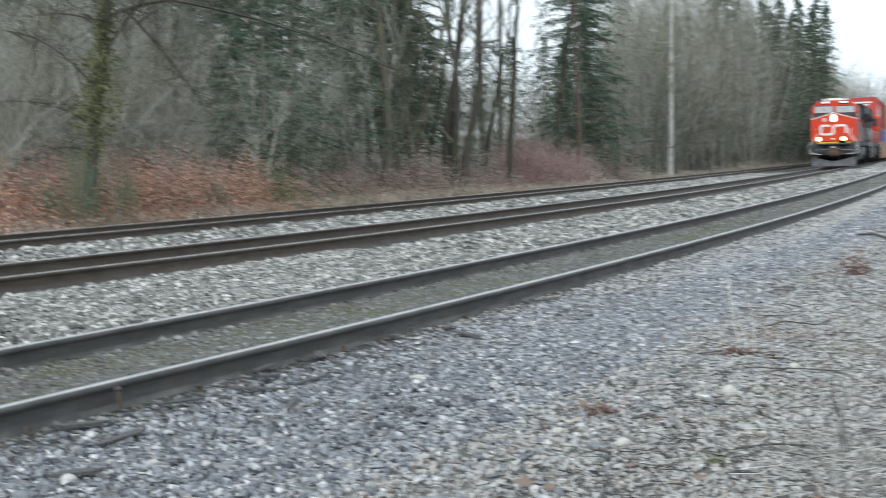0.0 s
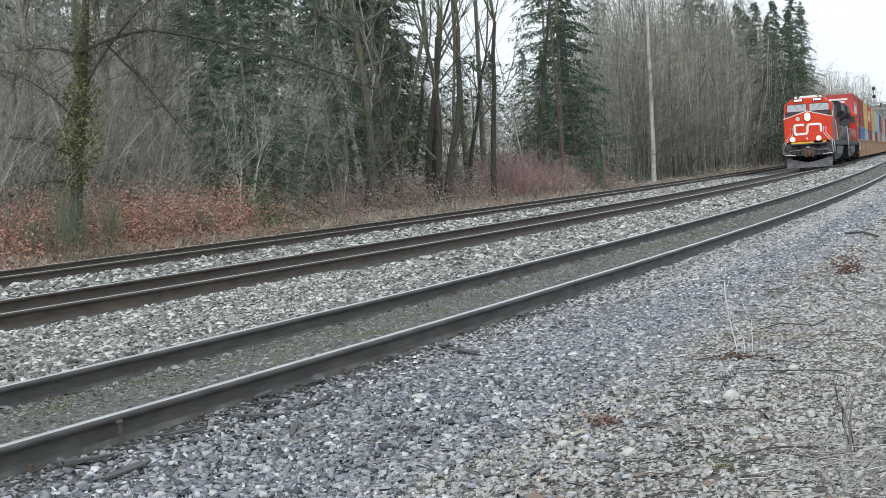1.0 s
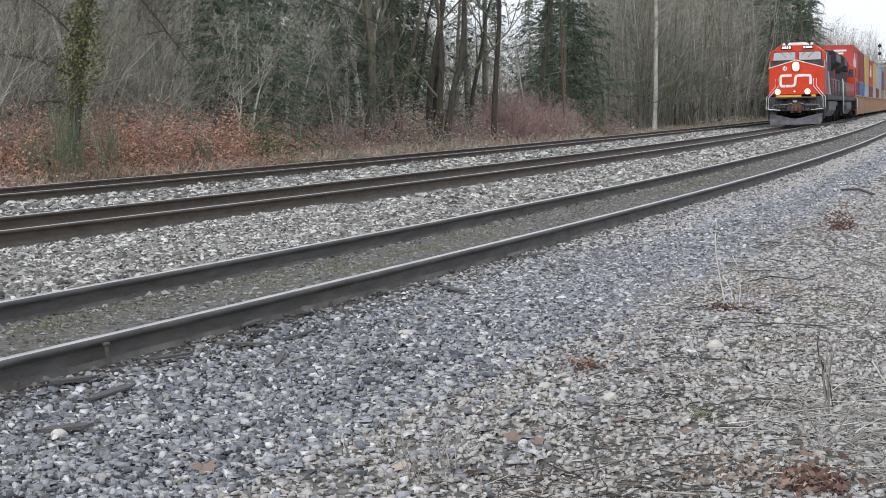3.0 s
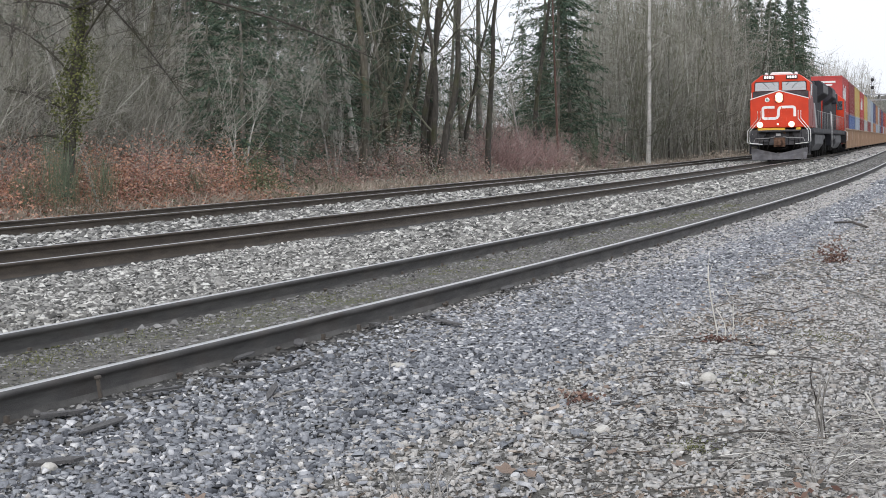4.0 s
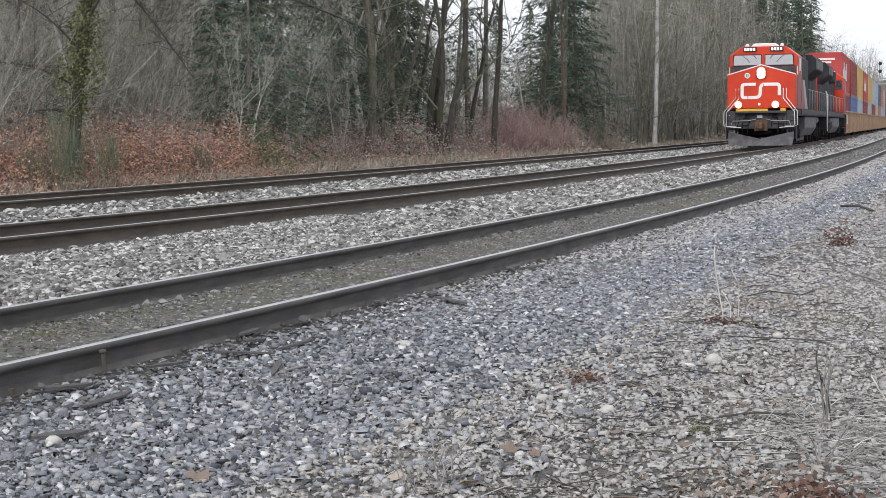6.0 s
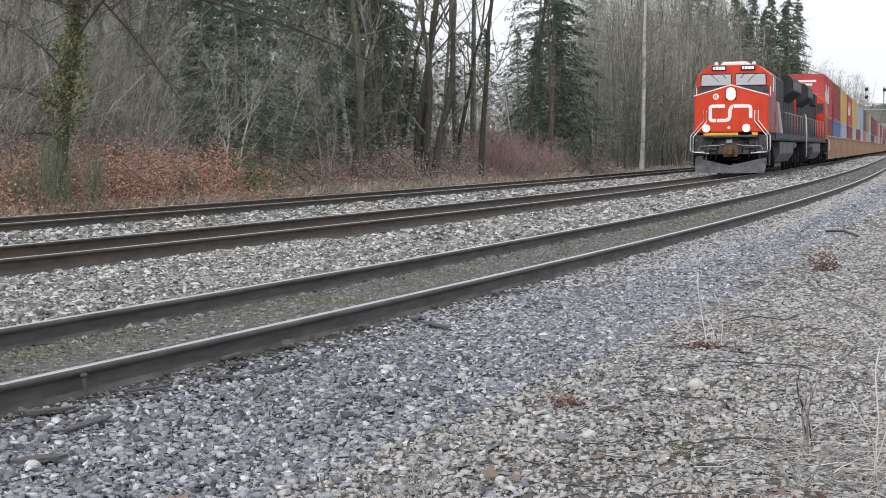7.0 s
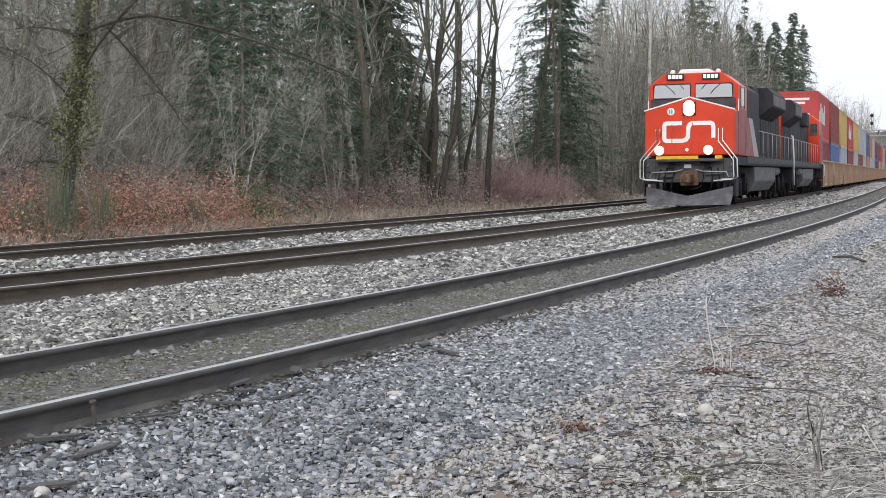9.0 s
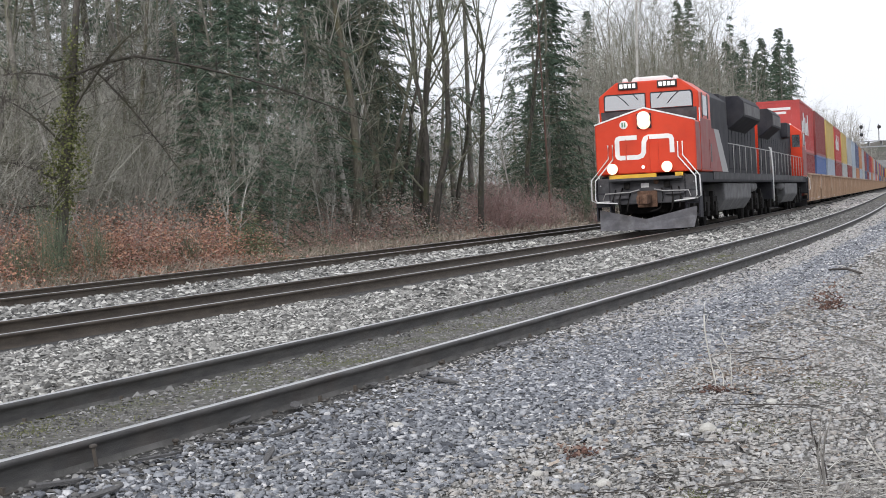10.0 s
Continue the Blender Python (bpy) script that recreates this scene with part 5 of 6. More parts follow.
        # paint bands on the side
        if cabinet_on:
            band = bmesh.new()
            prism(band, [(7.1, 3.12), (6.0, 3.12), (3.95, 1.76), (5.4, 1.76)], "y", s * 1.505, s * 1.522)
            part("side_band", band, M["band_grey"], lo, "slanting grey band on the side")
            panel = bmesh.new()
            prism(panel, [(7.74, 3.12), (7.1, 3.12), (5.4, 1.76), (7.74, 1.76)], "y", s * 1.503, s * 1.518)
            part("side_panel", panel, M["dull_red"], lo, "dull red slanting side panel")
        part("cab_door", boxes((7.85, 8.4, s * 1.545 - 0.012, s * 1.545 + 0.012, 1.85, 2.75), bevel=0.008), M["dull_red"], cab_ob, "dull red cab door")
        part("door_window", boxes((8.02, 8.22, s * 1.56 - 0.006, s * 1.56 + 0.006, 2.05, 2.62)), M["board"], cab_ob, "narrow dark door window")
        part("cab_side", boxes((7.76, 10.10, s * 1.534 - 0.006, s * 1.534 + 0.006, 1.80, 3.36)), M["dull_red"], cab_ob, "dull red cab side")
        part("nose_side", boxes((10.14, 10.94, s * 1.514 - 0.006, s * 1.514 + 0.006, 1.82, 3.22)), M["dull_red"], nose_ob, "dull red nose side")
    roof = bmesh.new()
    prism(roof, [(-0.62, 4.56), (0.62, 4.56), (0.5, 4.74), (-0.5, 4.74)], "x", 8.4, 9.7, bevel=0.05)
    part("air_conditioner", roof, M["white"], cab_ob, "pale roof unit")
    for y in (-0.78, 0.78):
        part("antenna", lathe(bmesh.new(), [(0.09, 0), (0.09, 0.1), (0.05, 0.16)], pose(9.6, y, 4.57), 12), M["white"], cab_ob)
    hl = part("headlight", boxes((10.97, 11.06, -0.22, 0.22, 3.10, 3.56), bevel=0.03), M["black"], nose_ob, "black headlight housing")
    for z in (3.27, 3.41):
        # glare halo built as glowing orange and yellow discs behind the lens
        part("reflector", disc(bmesh.new(), 11.062 + 0.02 * (z > 3.3), 0.0, z, 0.20, 0.012), M["reflector"], hl, "orange glowing ring standing for the glare round the lamp")
        part("bowl", disc(bmesh.new(), 11.083, 0.0, z, 0.145, 0.015 + 0.004 * (z > 3.3)), M["warm_glow"], hl, "lit bowl of the lamp, yellow for the inner glare")
        part("lens", disc(bmesh.new(), 11.09, 0.0, z, 0.105, 0.08), M["head_lamp"], hl, "bright warm headlight")
    em = part("badge", disc(bmesh.new(), 11.0, -0.62, 3.24, 0.125, 0.02), M["white"], nose_ob, "round white badge")
    for y in (-0.68, -0.605):
        part("bar", boxes((11.021, 11.026, y, y + 0.045, 3.17, 3.31)), M["c_green"], em)
    part("marker_light", disc(bmesh.new(), 11.0, -0.08, 1.95, 0.05, 0.05), M["board_glow"], nose_ob)
    logo = stroke(11.002, [(-0.24, 2.845), (-0.76, 2.845), (-0.82, 2.82), (-0.845, 2.76), (-0.845, 2.34), (-0.82, 2.28), (-0.76, 2.255), (-0.22, 2.255), (-0.11, 2.29), (-0.05, 2.38), (-0.03, 2.70), (0.02, 2.80), (0.10, 2.84),
                           (0.70, 2.84), (0.775, 2.81), (0.805, 2.74), (0.805, 2.34)], 0.14)
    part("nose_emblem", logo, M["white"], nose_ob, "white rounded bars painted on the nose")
    part("nose_door", boxes((10.99, 11.018, -0.82, -0.02, 1.80, 2.16), (11.0, 11.02, -0.60, -0.57, 1.80, 2.80), (11.0, 11.02, 0.10, 0.13, 1.80, 2.86), (11.0, 11.02, 0.36, 0.39, 1.80, 2.78)), M["red"], nose_ob, "red nose door with raised edges")
    part("warning_stripe", boxes((11.0, 11.035, -1.12, 0.30, 1.64, 1.75), (11.0, 11.035, 0.86, 1.10, 1.64, 1.75)), M["yellow"], lo, "yellow stripe on the front sill")
    # pilot, coupler, plow
    part("pilot", boxes((10.4, 11.0, -1.5, 1.5, 0.85, 1.66), (10.9, 11.35, -1.1, 1.1, 1.55, 1.63), (11.0, 11.12, -0.95, -0.55, 1.02, 1.12), (11.0, 11.12, 0.55, 1.1, 1.1, 1.16), bevel=0.02), M["pilot"], lo, "sooty dark front sill with anti-climber")
    cp = part("coupler", boxes((10.9, 11.55, -0.14, 0.14, 0.86, 1.12), (11.5, 11.74, -0.17, 0.13, 0.84, 1.13), (11.70, 11.86, 0.0, 0.14, 0.84, 1.12), (11.58, 11.82, -0.19, -0.10, 0.86, 1.10), (10.95, 11.05, -0.30, 0.30, 0.74, 1.24), bevel=0.035), M["rust"], lo, "rusty knuckle coupler")
    for pts in (((11.05, 0.45, 1.3), (11.2, 0.5, 1.0), (11.25, 0.42, 0.72), (11.2, 0.3, 0.66), (11.3, 0.12, 0.62)), ((11.05, -0.5, 1.2), (11.2, -0.55, 0.9), (11.22, -0.6, 0.62)),
                ((11.02, 0.72, 1.35), (11.18, 0.80, 1.05), (11.2, 0.76, 0.70), (11.12, 0.66, 0.55)), ((11.02, -0.74, 1.35), (11.18, -0.82, 1.02), (11.2, -0.80, 0.66)),
                ((11.02, -0.95, 1.30), (11.16, -1.02, 1.0), (11.2, -1.0, 0.72)), ((11.02, 0.95, 1.32), (11.16, 1.02, 1.02), (11.2, 0.98, 0.72))):
        part("air_hose", pipe(pts, 0.026, 6), M["under"], cp)
    for sgn in (-1, 1):
        part("cut_lever", pipe([(11.08, sgn * 0.22, 1.28), (11.12, sgn * 0.5, 1.22), (11.12, sgn * 1.25, 1.20), (11.14, sgn * 1.32, 1.02)], 0.018, 6), M["band_grey"], lo, "bent grey cut lever")
        part("step_plate", boxes((11.0, 11.2, sgn * 1.28 - 0.18, sgn * 1.28 + 0.18, 0.94, 0.98)), M["band_grey"], lo)
        part("socket_box", boxes((11.0, 11.09, sgn * 0.60 - 0.09, sgn * 0.60 + 0.09, 1.32, 1.50), bevel=0.012), M["under"], lo, "dark cable socket")
    part("tail_light", disc(bmesh.new(), 11.0, 0.28, 1.50, 0.075, 0.06), M["rust"], lo, "unlit dull red lamp")
    part("data_plate", boxes((11.0, 11.012, -0.18, 0.06, 1.34, 1.47)), M["white"], lo)
    pl = bmesh.new()
    for s in (-1, 1):
        prof = [(0.0, 0.08, 11.58), (0.0, 0.28, 11.44), (0.0, 0.40, 11.42)]
        wing = [(s * 1.40, 0.10, 11.30), (s * 1.46, 0.46, 11.06), (s * 1.46, 0.72, 11.02)]
        front = [pl.verts.new((x, y, z)) for y, z, x in prof] + [pl.verts.new((x, y, z)) for y, z, x in wing]
        back = [pl.verts.new((v.co.x - 0.06, v.co.y, v.co.z)) for v in front]
        for k in range(2):
            pl.faces.new([front[k], front[k + 1], front[k + 4], front[k + 3]])
            pl.faces.new([back[k + 3], back[k + 4], back[k + 1], back[k]])
        for a, b in ((0, 3), (3, 4), (4, 5), (5, 2)):
            pl.faces.new([front[a], front[b], back[b], back[a]])
    bmesh.ops.recalc_face_normals(pl, faces=pl.faces[:])
    part("plow", pl, M["plow"], lo, "scuffed grey pilot plow")
    # hood
    hood = bmesh.new()
    prism(hood, [(-0.92, 1.74), (0.92, 1.74), (0.92, 4.2), (0.72, 4.42), (-0.72, 4.42), (-0.92, 4.2)], "x", -9.9, 7.75, bevel=0.03)
    hood_ob = part("hood", hood, M["black"], lo, "black engine hood")
    cabinet = bmesh.new() if cabinet_on else None
    if cabinet_on:
        prism(cabinet, [(-1.5, 1.74), (1.5, 1.74), (1.5, 4.12), (1.0, 4.5), (-1.0, 4.5), (-1.5, 4.12)], "x", 3.6, 7.74, bevel=0.03)
    if not cabinet_on:
        part("rear_window", boxes((7.735, 7.755, -1.42, -1.0, 3.35, 4.02)), M["glass"], cab_ob, "dark rear cab window")
        part("rear_window", boxes((7.735, 7.755, 1.0, 1.42, 3.35, 4.02)), M["glass"], cab_ob, "dark rear cab window")
    else:
        part("equipment_cabinet", cabinet, M["black"], lo, "black equipment cabinet behind the cab")
    for k in range(14):
        x = 4.6 - 1.0 * k
        for s in (-1, 1):
            part("hood_door", boxes((x - 0.44, x + 0.44, s * 0.935 - 0.015, s * 0.935 + 0.015, 1.95, 3.55), bevel=0.008), M["black"], hood_ob)
    wing = bmesh.new()
    prism(wing, [(-0.9, 3.35), (-1.55, 3.85), (-1.55, 4.40), (-1.35, 4.62), (1.35, 4.62), (1.55, 4.40), (1.55, 3.85), (0.9, 3.35)], "x", wing_from, wing_to, bevel=0.03)
    part("radiator", wing, M["black"], lo, "overhanging black radiator housing")
    for s in (-1, 1):
        part("radiator_grille", boxes((wing_from + 0.2, wing_to - 0.2, s * 1.562 - 0.01, s * 1.562 + 0.01, 3.92, 4.34)), M["grey_dirt"], lo, "dusty radiator grille")
    part("exhaust_stack", boxes((0.2, 1.6, -0.35, 0.35, 4.40, 4.60), bevel=0.03), M["under"], lo)
    part("brake_fan_housing", boxes((1.7, 3.55, -1.25, 1.25, 3.7, 4.46), bevel=0.06), M["black"], lo, "black blower housing")
    part("hood_end", boxes((-9.96, -9.905, -0.9, 0.9, 1.76, 4.15)), M["red"], lo, "red hood end")
    part("rear_pilot", boxes((-10.75, -10.4, -1.48, 1.48, 0.7, 1.70), bevel=0.02), M["black"], lo)
    part("rear_coupler", boxes((-10.95, -10.7, -0.14, 0.14, 0.86, 1.12), bevel=0.03), M["rust"], lo)
    # below the deck
    tank = bmesh.new()
    prism(tank, [(-1.42, 1.40), (-1.42, 0.85), (-1.15, 0.45), (1.15, 0.45), (1.42, 0.85), (1.42, 1.40)], "x", -3.2, 4.4, bevel=0.05)
    part("fuel_tank", tank, M["grey_dirt"], lo, "dusty grey fuel tank")
    for s in (-1, 1):
        part("air_reservoir", lathe(bmesh.new(), [(0.05, 0), (0.2, 0.06), (0.2, 2.4), (0.05, 2.46)], pose(-5.6, s * 1.2, 1.25, 0, 90, 0), 14), M["grey_dirt"], lo)
    truck(lo, 7.0)
    truck(lo, -7.0)
    return lo


def corrugated(length, height, width):
    """A container's body: corrugated sides and ends, flat roof."""
    n = int(length / 0.28)
    prof = []
    for k in range(n):
        x = -length / 2 + 0.1 + (length - 0.2) * k / n
        w = (length - 0.2) / n
        prof += [(x, 0.0), (x + 0.35 * w, 0.0), (x + 0.5 * w, 0.036), (x + 0.85 * w, 0.036)]
    prof.append((length / 2 - 0.1, 0.0))
    bm = bmesh.new()
    z0, z1 = 0.14, height - 0.1
    for s in (-1, 1):
        lo = [bm.verts.new((x, s * (width / 2 - 0.02 - d), z0)) for x, d in prof]
        hi = [bm.verts.new((x, s * (width / 2 - 0.02 - d), z1)) for x, d in prof]
        for a in range(len(prof) - 1):
            bm.faces.new([lo[a], lo[a + 1], hi[a + 1], hi[a]][::s])
    box(bm, -length / 2 + 0.03, length / 2 - 0.03, -width / 2 + 0.06, width / 2 - 0.06, z0, z1 + 0.06)
    for e in (-1, 1):
        for k in range(8):
            y = -width / 2 + 0.22 + 0.27 * k
            box(bm, e * (length / 2 - 0.03) - 0.03, e * (length / 2 - 0.03) + 0.03, y, y + 0.13, z0 + 0.05, z1 - 0.05)
    return bm


def container_frame(length, height, width):
    a, b = length / 2, width / 2
    rows = [(x * a - 0.1 if x > 0 else -a, x * a if x > 0 else -a + 0.1, y * b - 0.1 if y > 0 else -b, y * b if y > 0 else -b + 0.1, 0, height) for x in (-1, 1) for y in (-1, 1)]
    rows += [(-a, a, y * b - 0.06 if y > 0 else -b, y * b if y > 0 else -b + 0.06, z, z + h) for y in (-1, 1) for z, h in ((0, 0.15), (height - 0.11, 0.11))]
    rows += [(x * a - 0.08 if x > 0 else -a, x * a if x > 0 else -a + 0.08, -b, b, z, z + h) for x in (-1, 1) for z, h in ((0, 0.15), (height - 0.12, 0.12))]
    return boxes(*rows)


C_LEN, C_H, C_W = 12.19, 2.90, 2.44
_b, _f = corrugated(C_LEN, C_H, C_W), container_frame(C_LEN, C_H, C_W)
C_BODY, C_FRAME = bpy.data.meshes.new("container_body"), bpy.data.meshes.new("container_frame")
_b.to_mesh(C_BODY)
_f.to_mesh(C_FRAME)
_b.free()
_f.free()
PAINTED = {}


def container(colour, words, logo=False):
    if colour not in PAINTED:
        pair = []
        for me in (C_BODY, C_FRAME):
            c = me.copy()
            c.materials.append(M[colour])
            pair.append(c)
        PAINTED[colour] = pair
    t = empty("shipping_container", None, words + " corrugated steel shipping container on the train", "container", "containers stacked on the train")
    part("body", PAINTED[colour][0], None, t)
    part("frame", PAINTED[colour][1], None, t)
    if logo:
        for s in (-1, 1):
            bm = bmesh.new()
            for k in range(5):
                box(bm, 4.1 - 1.2 * k, 4.9 - 1.2 * k, s * 1.222 - 0.006, s * 1.222 + 0.006, 1.0, 1.75 + 0.25 * ((k * 2) % 3))
            part("emblem", bm, M["white"], t, "faded white lettering bars")
        part("end_panel", boxes((6.1, 6.112, -0.9, 0.7, 2.35, 2.5), (6.1, 6.112, -0.35, 0.45, 2.12, 2.26)), M["white"], t, "white end marking bars")
    return t


def well_car():
    t = empty("well_car", None, "tan steel well car carrying two stacked containers", "freight car", "well cars of the train")
    for s in (-1, 1):
        bm = bmesh.new()
        prism(bm, [(-6.9, 1.02), (-6.1, 1.02), (-5.9, 0.32), (5.9, 0.32), (6.1, 1.02), (6.9, 1.02), (6.9, 1.34), (6.45, 1.92), (-6.45, 1.92), (-6.9, 1.34)], "y", s * 1.27, s * 1.47)
        side = part("side", bm, M["well_tan"], t, "tan ribbed well side")
        for k in range(9):
            part("rib", boxes((-5.6 + 1.4 * k - 0.05, -5.6 + 1.4 * k + 0.05, s * 1.50 - 0.03, s * 1.50 + 0.03, 0.36, 1.86)), M["well_tan"], side)
        part("top_chord", boxes((-6.45, 6.45, s * 1.50 - 0.035, s * 1.50 + 0.035, 1.86, 1.96), bevel=0.01), M["well_tan"], side)
        part("bolt_row", boxes(*[(-5.2 + 1.15 * k, -5.05 + 1.15 * k, s * 1.475 - 0.01, s * 1.475 + 0.01, 0.40, 0.52) for k in range(10)]), M["white"], side, "white reflective marks")
    part("floor", boxes((-6.0, 6.0, -1.27, 1.27, 0.28, 0.36)), M["under"], t)
    part("platform", boxes((-7.0, -6.15, -1.2, 1.2, 0.95, 1.12), (6.15, 7.0, -1.2, 1.2, 0.95, 1.12)), M["well_tan"], t)
    tr = part("truck", boxes((5.85, 8.15, 0.95, 1.1, 0.42, 0.72), (5.85, 8.15, -1.1, -0.95, 0.42, 0.72), (6.8, 7.2, -1.1, 1.1, 0.4, 0.95), bevel=0.03), M["under"], t)
    for x in (6.1, 7.9):
        bm = bmesh.new()
        for s in (-1, 1):
            lathe(bm, [(0.1, -0.02), (0.42, 0.0), (0.46, 0.02), (0.455, 0.12), (0.48, 0.14), (0.1, 0.13)], pose(0, s * 0.83, 0, 90 * s, 0, 0), 18)
        lathe(bm, [(0.08, -0.9), (0.08, 0.9)], pose(0, 0, 0, 90, 0, 0), 10)
        w = part("wheelset", bm, M["under"], tr)
        w.matrix_basis = pose(x, 0, 0.46)
    return t


lead = locomotive(-6.3, -0.9, True)
second = locomotive(-9.95, -5.8, False)
tagged(second, "red and black diesel locomotive coupled backwards behind the first")
UPPER = ["c_red", "c_maroon", "c_yellow", "c_red", "c_yellow", "c_grey", "c_sky", "c_navy", "c_orange", "c_grey", "c_maroon", "c_navy", "c_maroon", "c_red"]
LOWER = ["c_maroon", "c_blue", "c_sky", "c_maroon", "c_grey", "c_maroon", "c_grey", "c_orange", "c_sky", "c_grey", "c_navy", "c_maroon", "c_sky", "c_orange"]
WORDS = {"c_red": "bright red", "c_maroon": "dark maroon", "c_yellow": "dull yellow", "c_blue": "deep blue", "c_sky": "pale blue", "c_grey": "light grey", "c_navy": "dark navy", "c_orange": "orange", "c_green": "green"}
UNITS = 30
cars, stack = [], []
first_car = well_car()
for k in range(UNITS):
    cars.append(first_car if k == 0 else copy_thing(first_car, pose(0, 0, 0)))
    up = UPPER[k] if k < len(UPPER) else random.choice(list(WORDS))
    low = LOWER[k] if k < len(LOWER) else random.choice(list(WORDS))
    stack.append((container(low, WORDS[low]), container(up, WORDS[up], logo=k in (0, 3))))


# ---- small things on the ground near the camera ----
M["pale_stone"] = material("pale_stone", [(0.38, 0.365, 0.33), (0.50, 0.485, 0.445), (0.60, 0.585, 0.55)], 0.85, 12, 6, 0.4, 60)
M["dead_leaf"] = material("dead_leaf", [(0.20, 0.15, 0.12), (0.31, 0.24, 0.19), (0.44, 0.375, 0.315)], 0.85, 14, 6, 0.3, 60, random_by="object")
M["pale_leaf"] = material("pale_leaf", [(0.13, 0.10, 0.08), (0.27, 0.215, 0.17), (0.42, 0.375, 0.32)], 0.9, 14, 6, random_by="island")
M["red_leaf"] = material("red_leaf", [(0.07, 0.038, 0.032), (0.15, 0.08, 0.062), (0.27, 0.185, 0.145)], 0.85, 14, 6, random_by="island")
M["dry_stalk"] = material("dry_stalk", [(0.16, 0.15, 0.137), (0.34, 0.325, 0.30), (0.55, 0.53, 0.50)], 0.9, 10, 5, random_by="island")
M["bleached_stalk"] = material("bleached_stalk", [(0.50, 0.48, 0.43), (0.62, 0.60, 0.55), (0.72, 0.70, 0.65)], 0.9, 10, 5, random_by="island")
M["dark_stick"] = material("dark_stick", [(0.05, 0.044, 0.04), (0.10, 0.09, 0.082)], 0.95, 10, 5, 0.3)
M["moss"] = material("moss", [(0.08, 0.088, 0.04), (0.15, 0.16, 0.07), (0.22, 0.22, 0.11)], 0.95, 10, 5, random_by="island")


def stone(x, y, size, seed, label, mat="pale_stone"):
    rnd = random.Random(seed)
    bm = bmesh.new()
    bmesh.ops.create_icosphere(bm, subdivisions=2, radius=0.5)
    off = Vector((rnd.uniform(0, 9), rnd.uniform(0, 9), seed))
    for v in bm.verts:
        k = 1 + 0.35 * noise.noise(v.co * 1.6 + off)
        v.co = Vector((v.co.x * 1.2, v.co.y * 0.9, v.co.z * 0.75)) * k * size
    for f in bm.faces:
        f.smooth = True
    ob = tagged(part("stone", bm, M[mat]), label, "stone", "stones on the gravel")
    ob.matrix_basis = pose(x, y, GROUND + size * 0.25, rnd.uniform(-15, 15), rnd.uniform(-15, 15), rnd.uniform(0, 360))


for k, (x, y, size) in enumerate(((-0.268, 8.63, 0.075), (1.359, 7.94, 0.085), (-1.576, 5.98, 0.075), (0.407, 6.89, 0.058), (0.664, 6.59, 0.06), (-0.517, 8.79, 0.05), (-0.09, 7.2, 0.035), (-0.75, 6.6, 0.03), (0.1, 6.35, 0.03), (1.9, 8.9, 0.05), (0.9, 5.1, 0.045))):
    stone(x, y, size, k, "pale rounded stone lying on the gravel")
stone(-1.31, 6.30, 0.06, 30, "tan rounded stone lying on the gravel", "tan_gravel")
stone(0.25, 5.72, 0.04, 31, "bluish stone lying among pebbles", "blue_gravel")


def leaf_mesh(seed):
    """A lobed dry leaf, curled up at its edges."""
    rnd = random.Random(seed)
    bm = bmesh.new()
    n = 22
    rim = []
    for k in range(n):
        a = 2 * math.pi * k / n
        r = (0.62 + 0.38 * abs(math.cos(2.5 * a))) * (0.75 if abs(a - math.pi) < 0.5 else 1) * rnd.uniform(0.85, 1.1)
        rim.append(Vector((r * math.cos(a), 0.8 * r * math.sin(a), 0.22 * r * r * abs(math.sin(a)) + 0.12 * rnd.random())))
    mid = [bm.verts.new(v * 0.45 + Vector((0, 0, 0.02 * rnd.random()))) for v in rim]
    out = [bm.verts.new(v) for v in rim]
    c = bm.verts.new((0, 0, 0))
    for k in range(n):
        j = (k + 1) % n
        bm.faces.new([c, mid[k], mid[j]])
        bm.faces.new([mid[k], out[k], out[j], mid[j]])
    ret = bmesh.ops.extrude_face_region(bm, geom=bm.faces[:])
    for g in ret["geom"]:
        if isinstance(g, bmesh.types.BMVert):
            g.co.z += 0.02
    pipe([(-0.5, 0, 0.03), (-1.1, 0.05, 0.1), (-1.5, 0.0, 0.05)], 0.02, 5, bm)
    me = bpy.data.meshes.new("fallen_leaf")
    bm.to_mesh(me)
    bm.free()
    me.materials.append(M["dead_leaf"])
    return me


LEAVES = [leaf_mesh(k) for k in range(4)]
leaf_rnd = random.Random(9)
spots = [(-0.898, 5.34, 0.062), (-0.081, 5.06, 0.05), (0.879, 5.79, 0.035), (-0.217, 9.19, 0.05), (0.268, 6.09, 0.045), (-0.323, 5.37, 0.04), (0.218, 5.75, 0.045), (0.62, 7.5, 0.05), (0.5, 7.1, 0.04), (-0.2, 5.3, 0.04), (0.05, 5.2, 0.045)]
for _ in range(46):
    y = leaf_rnd.uniform(4.7, 16)
    x0 = float(np.interp(y, [5, 9, 16], [-0.2, 0.9, 3.0]))
    spots.append((leaf_rnd.uniform(x0, x0 + 0.16 * y), y, leaf_rnd.uniform(0.016, 0.034)))
for k, (x, y, size) in enumerate(spots):
    ob = tagged(part("fallen_leaf", LEAVES[k % 4]), "curled brown fallen leaf on the gravel", "leaf", "fallen leaves on the gravel")
    ob.matrix_basis = pose(x, y, GROUND + 0.022, leaf_rnd.uniform(-20, 20), leaf_rnd.uniform(-20, 20), leaf_rnd.uniform(0, 360)) @ Matrix.Scale(size, 4)


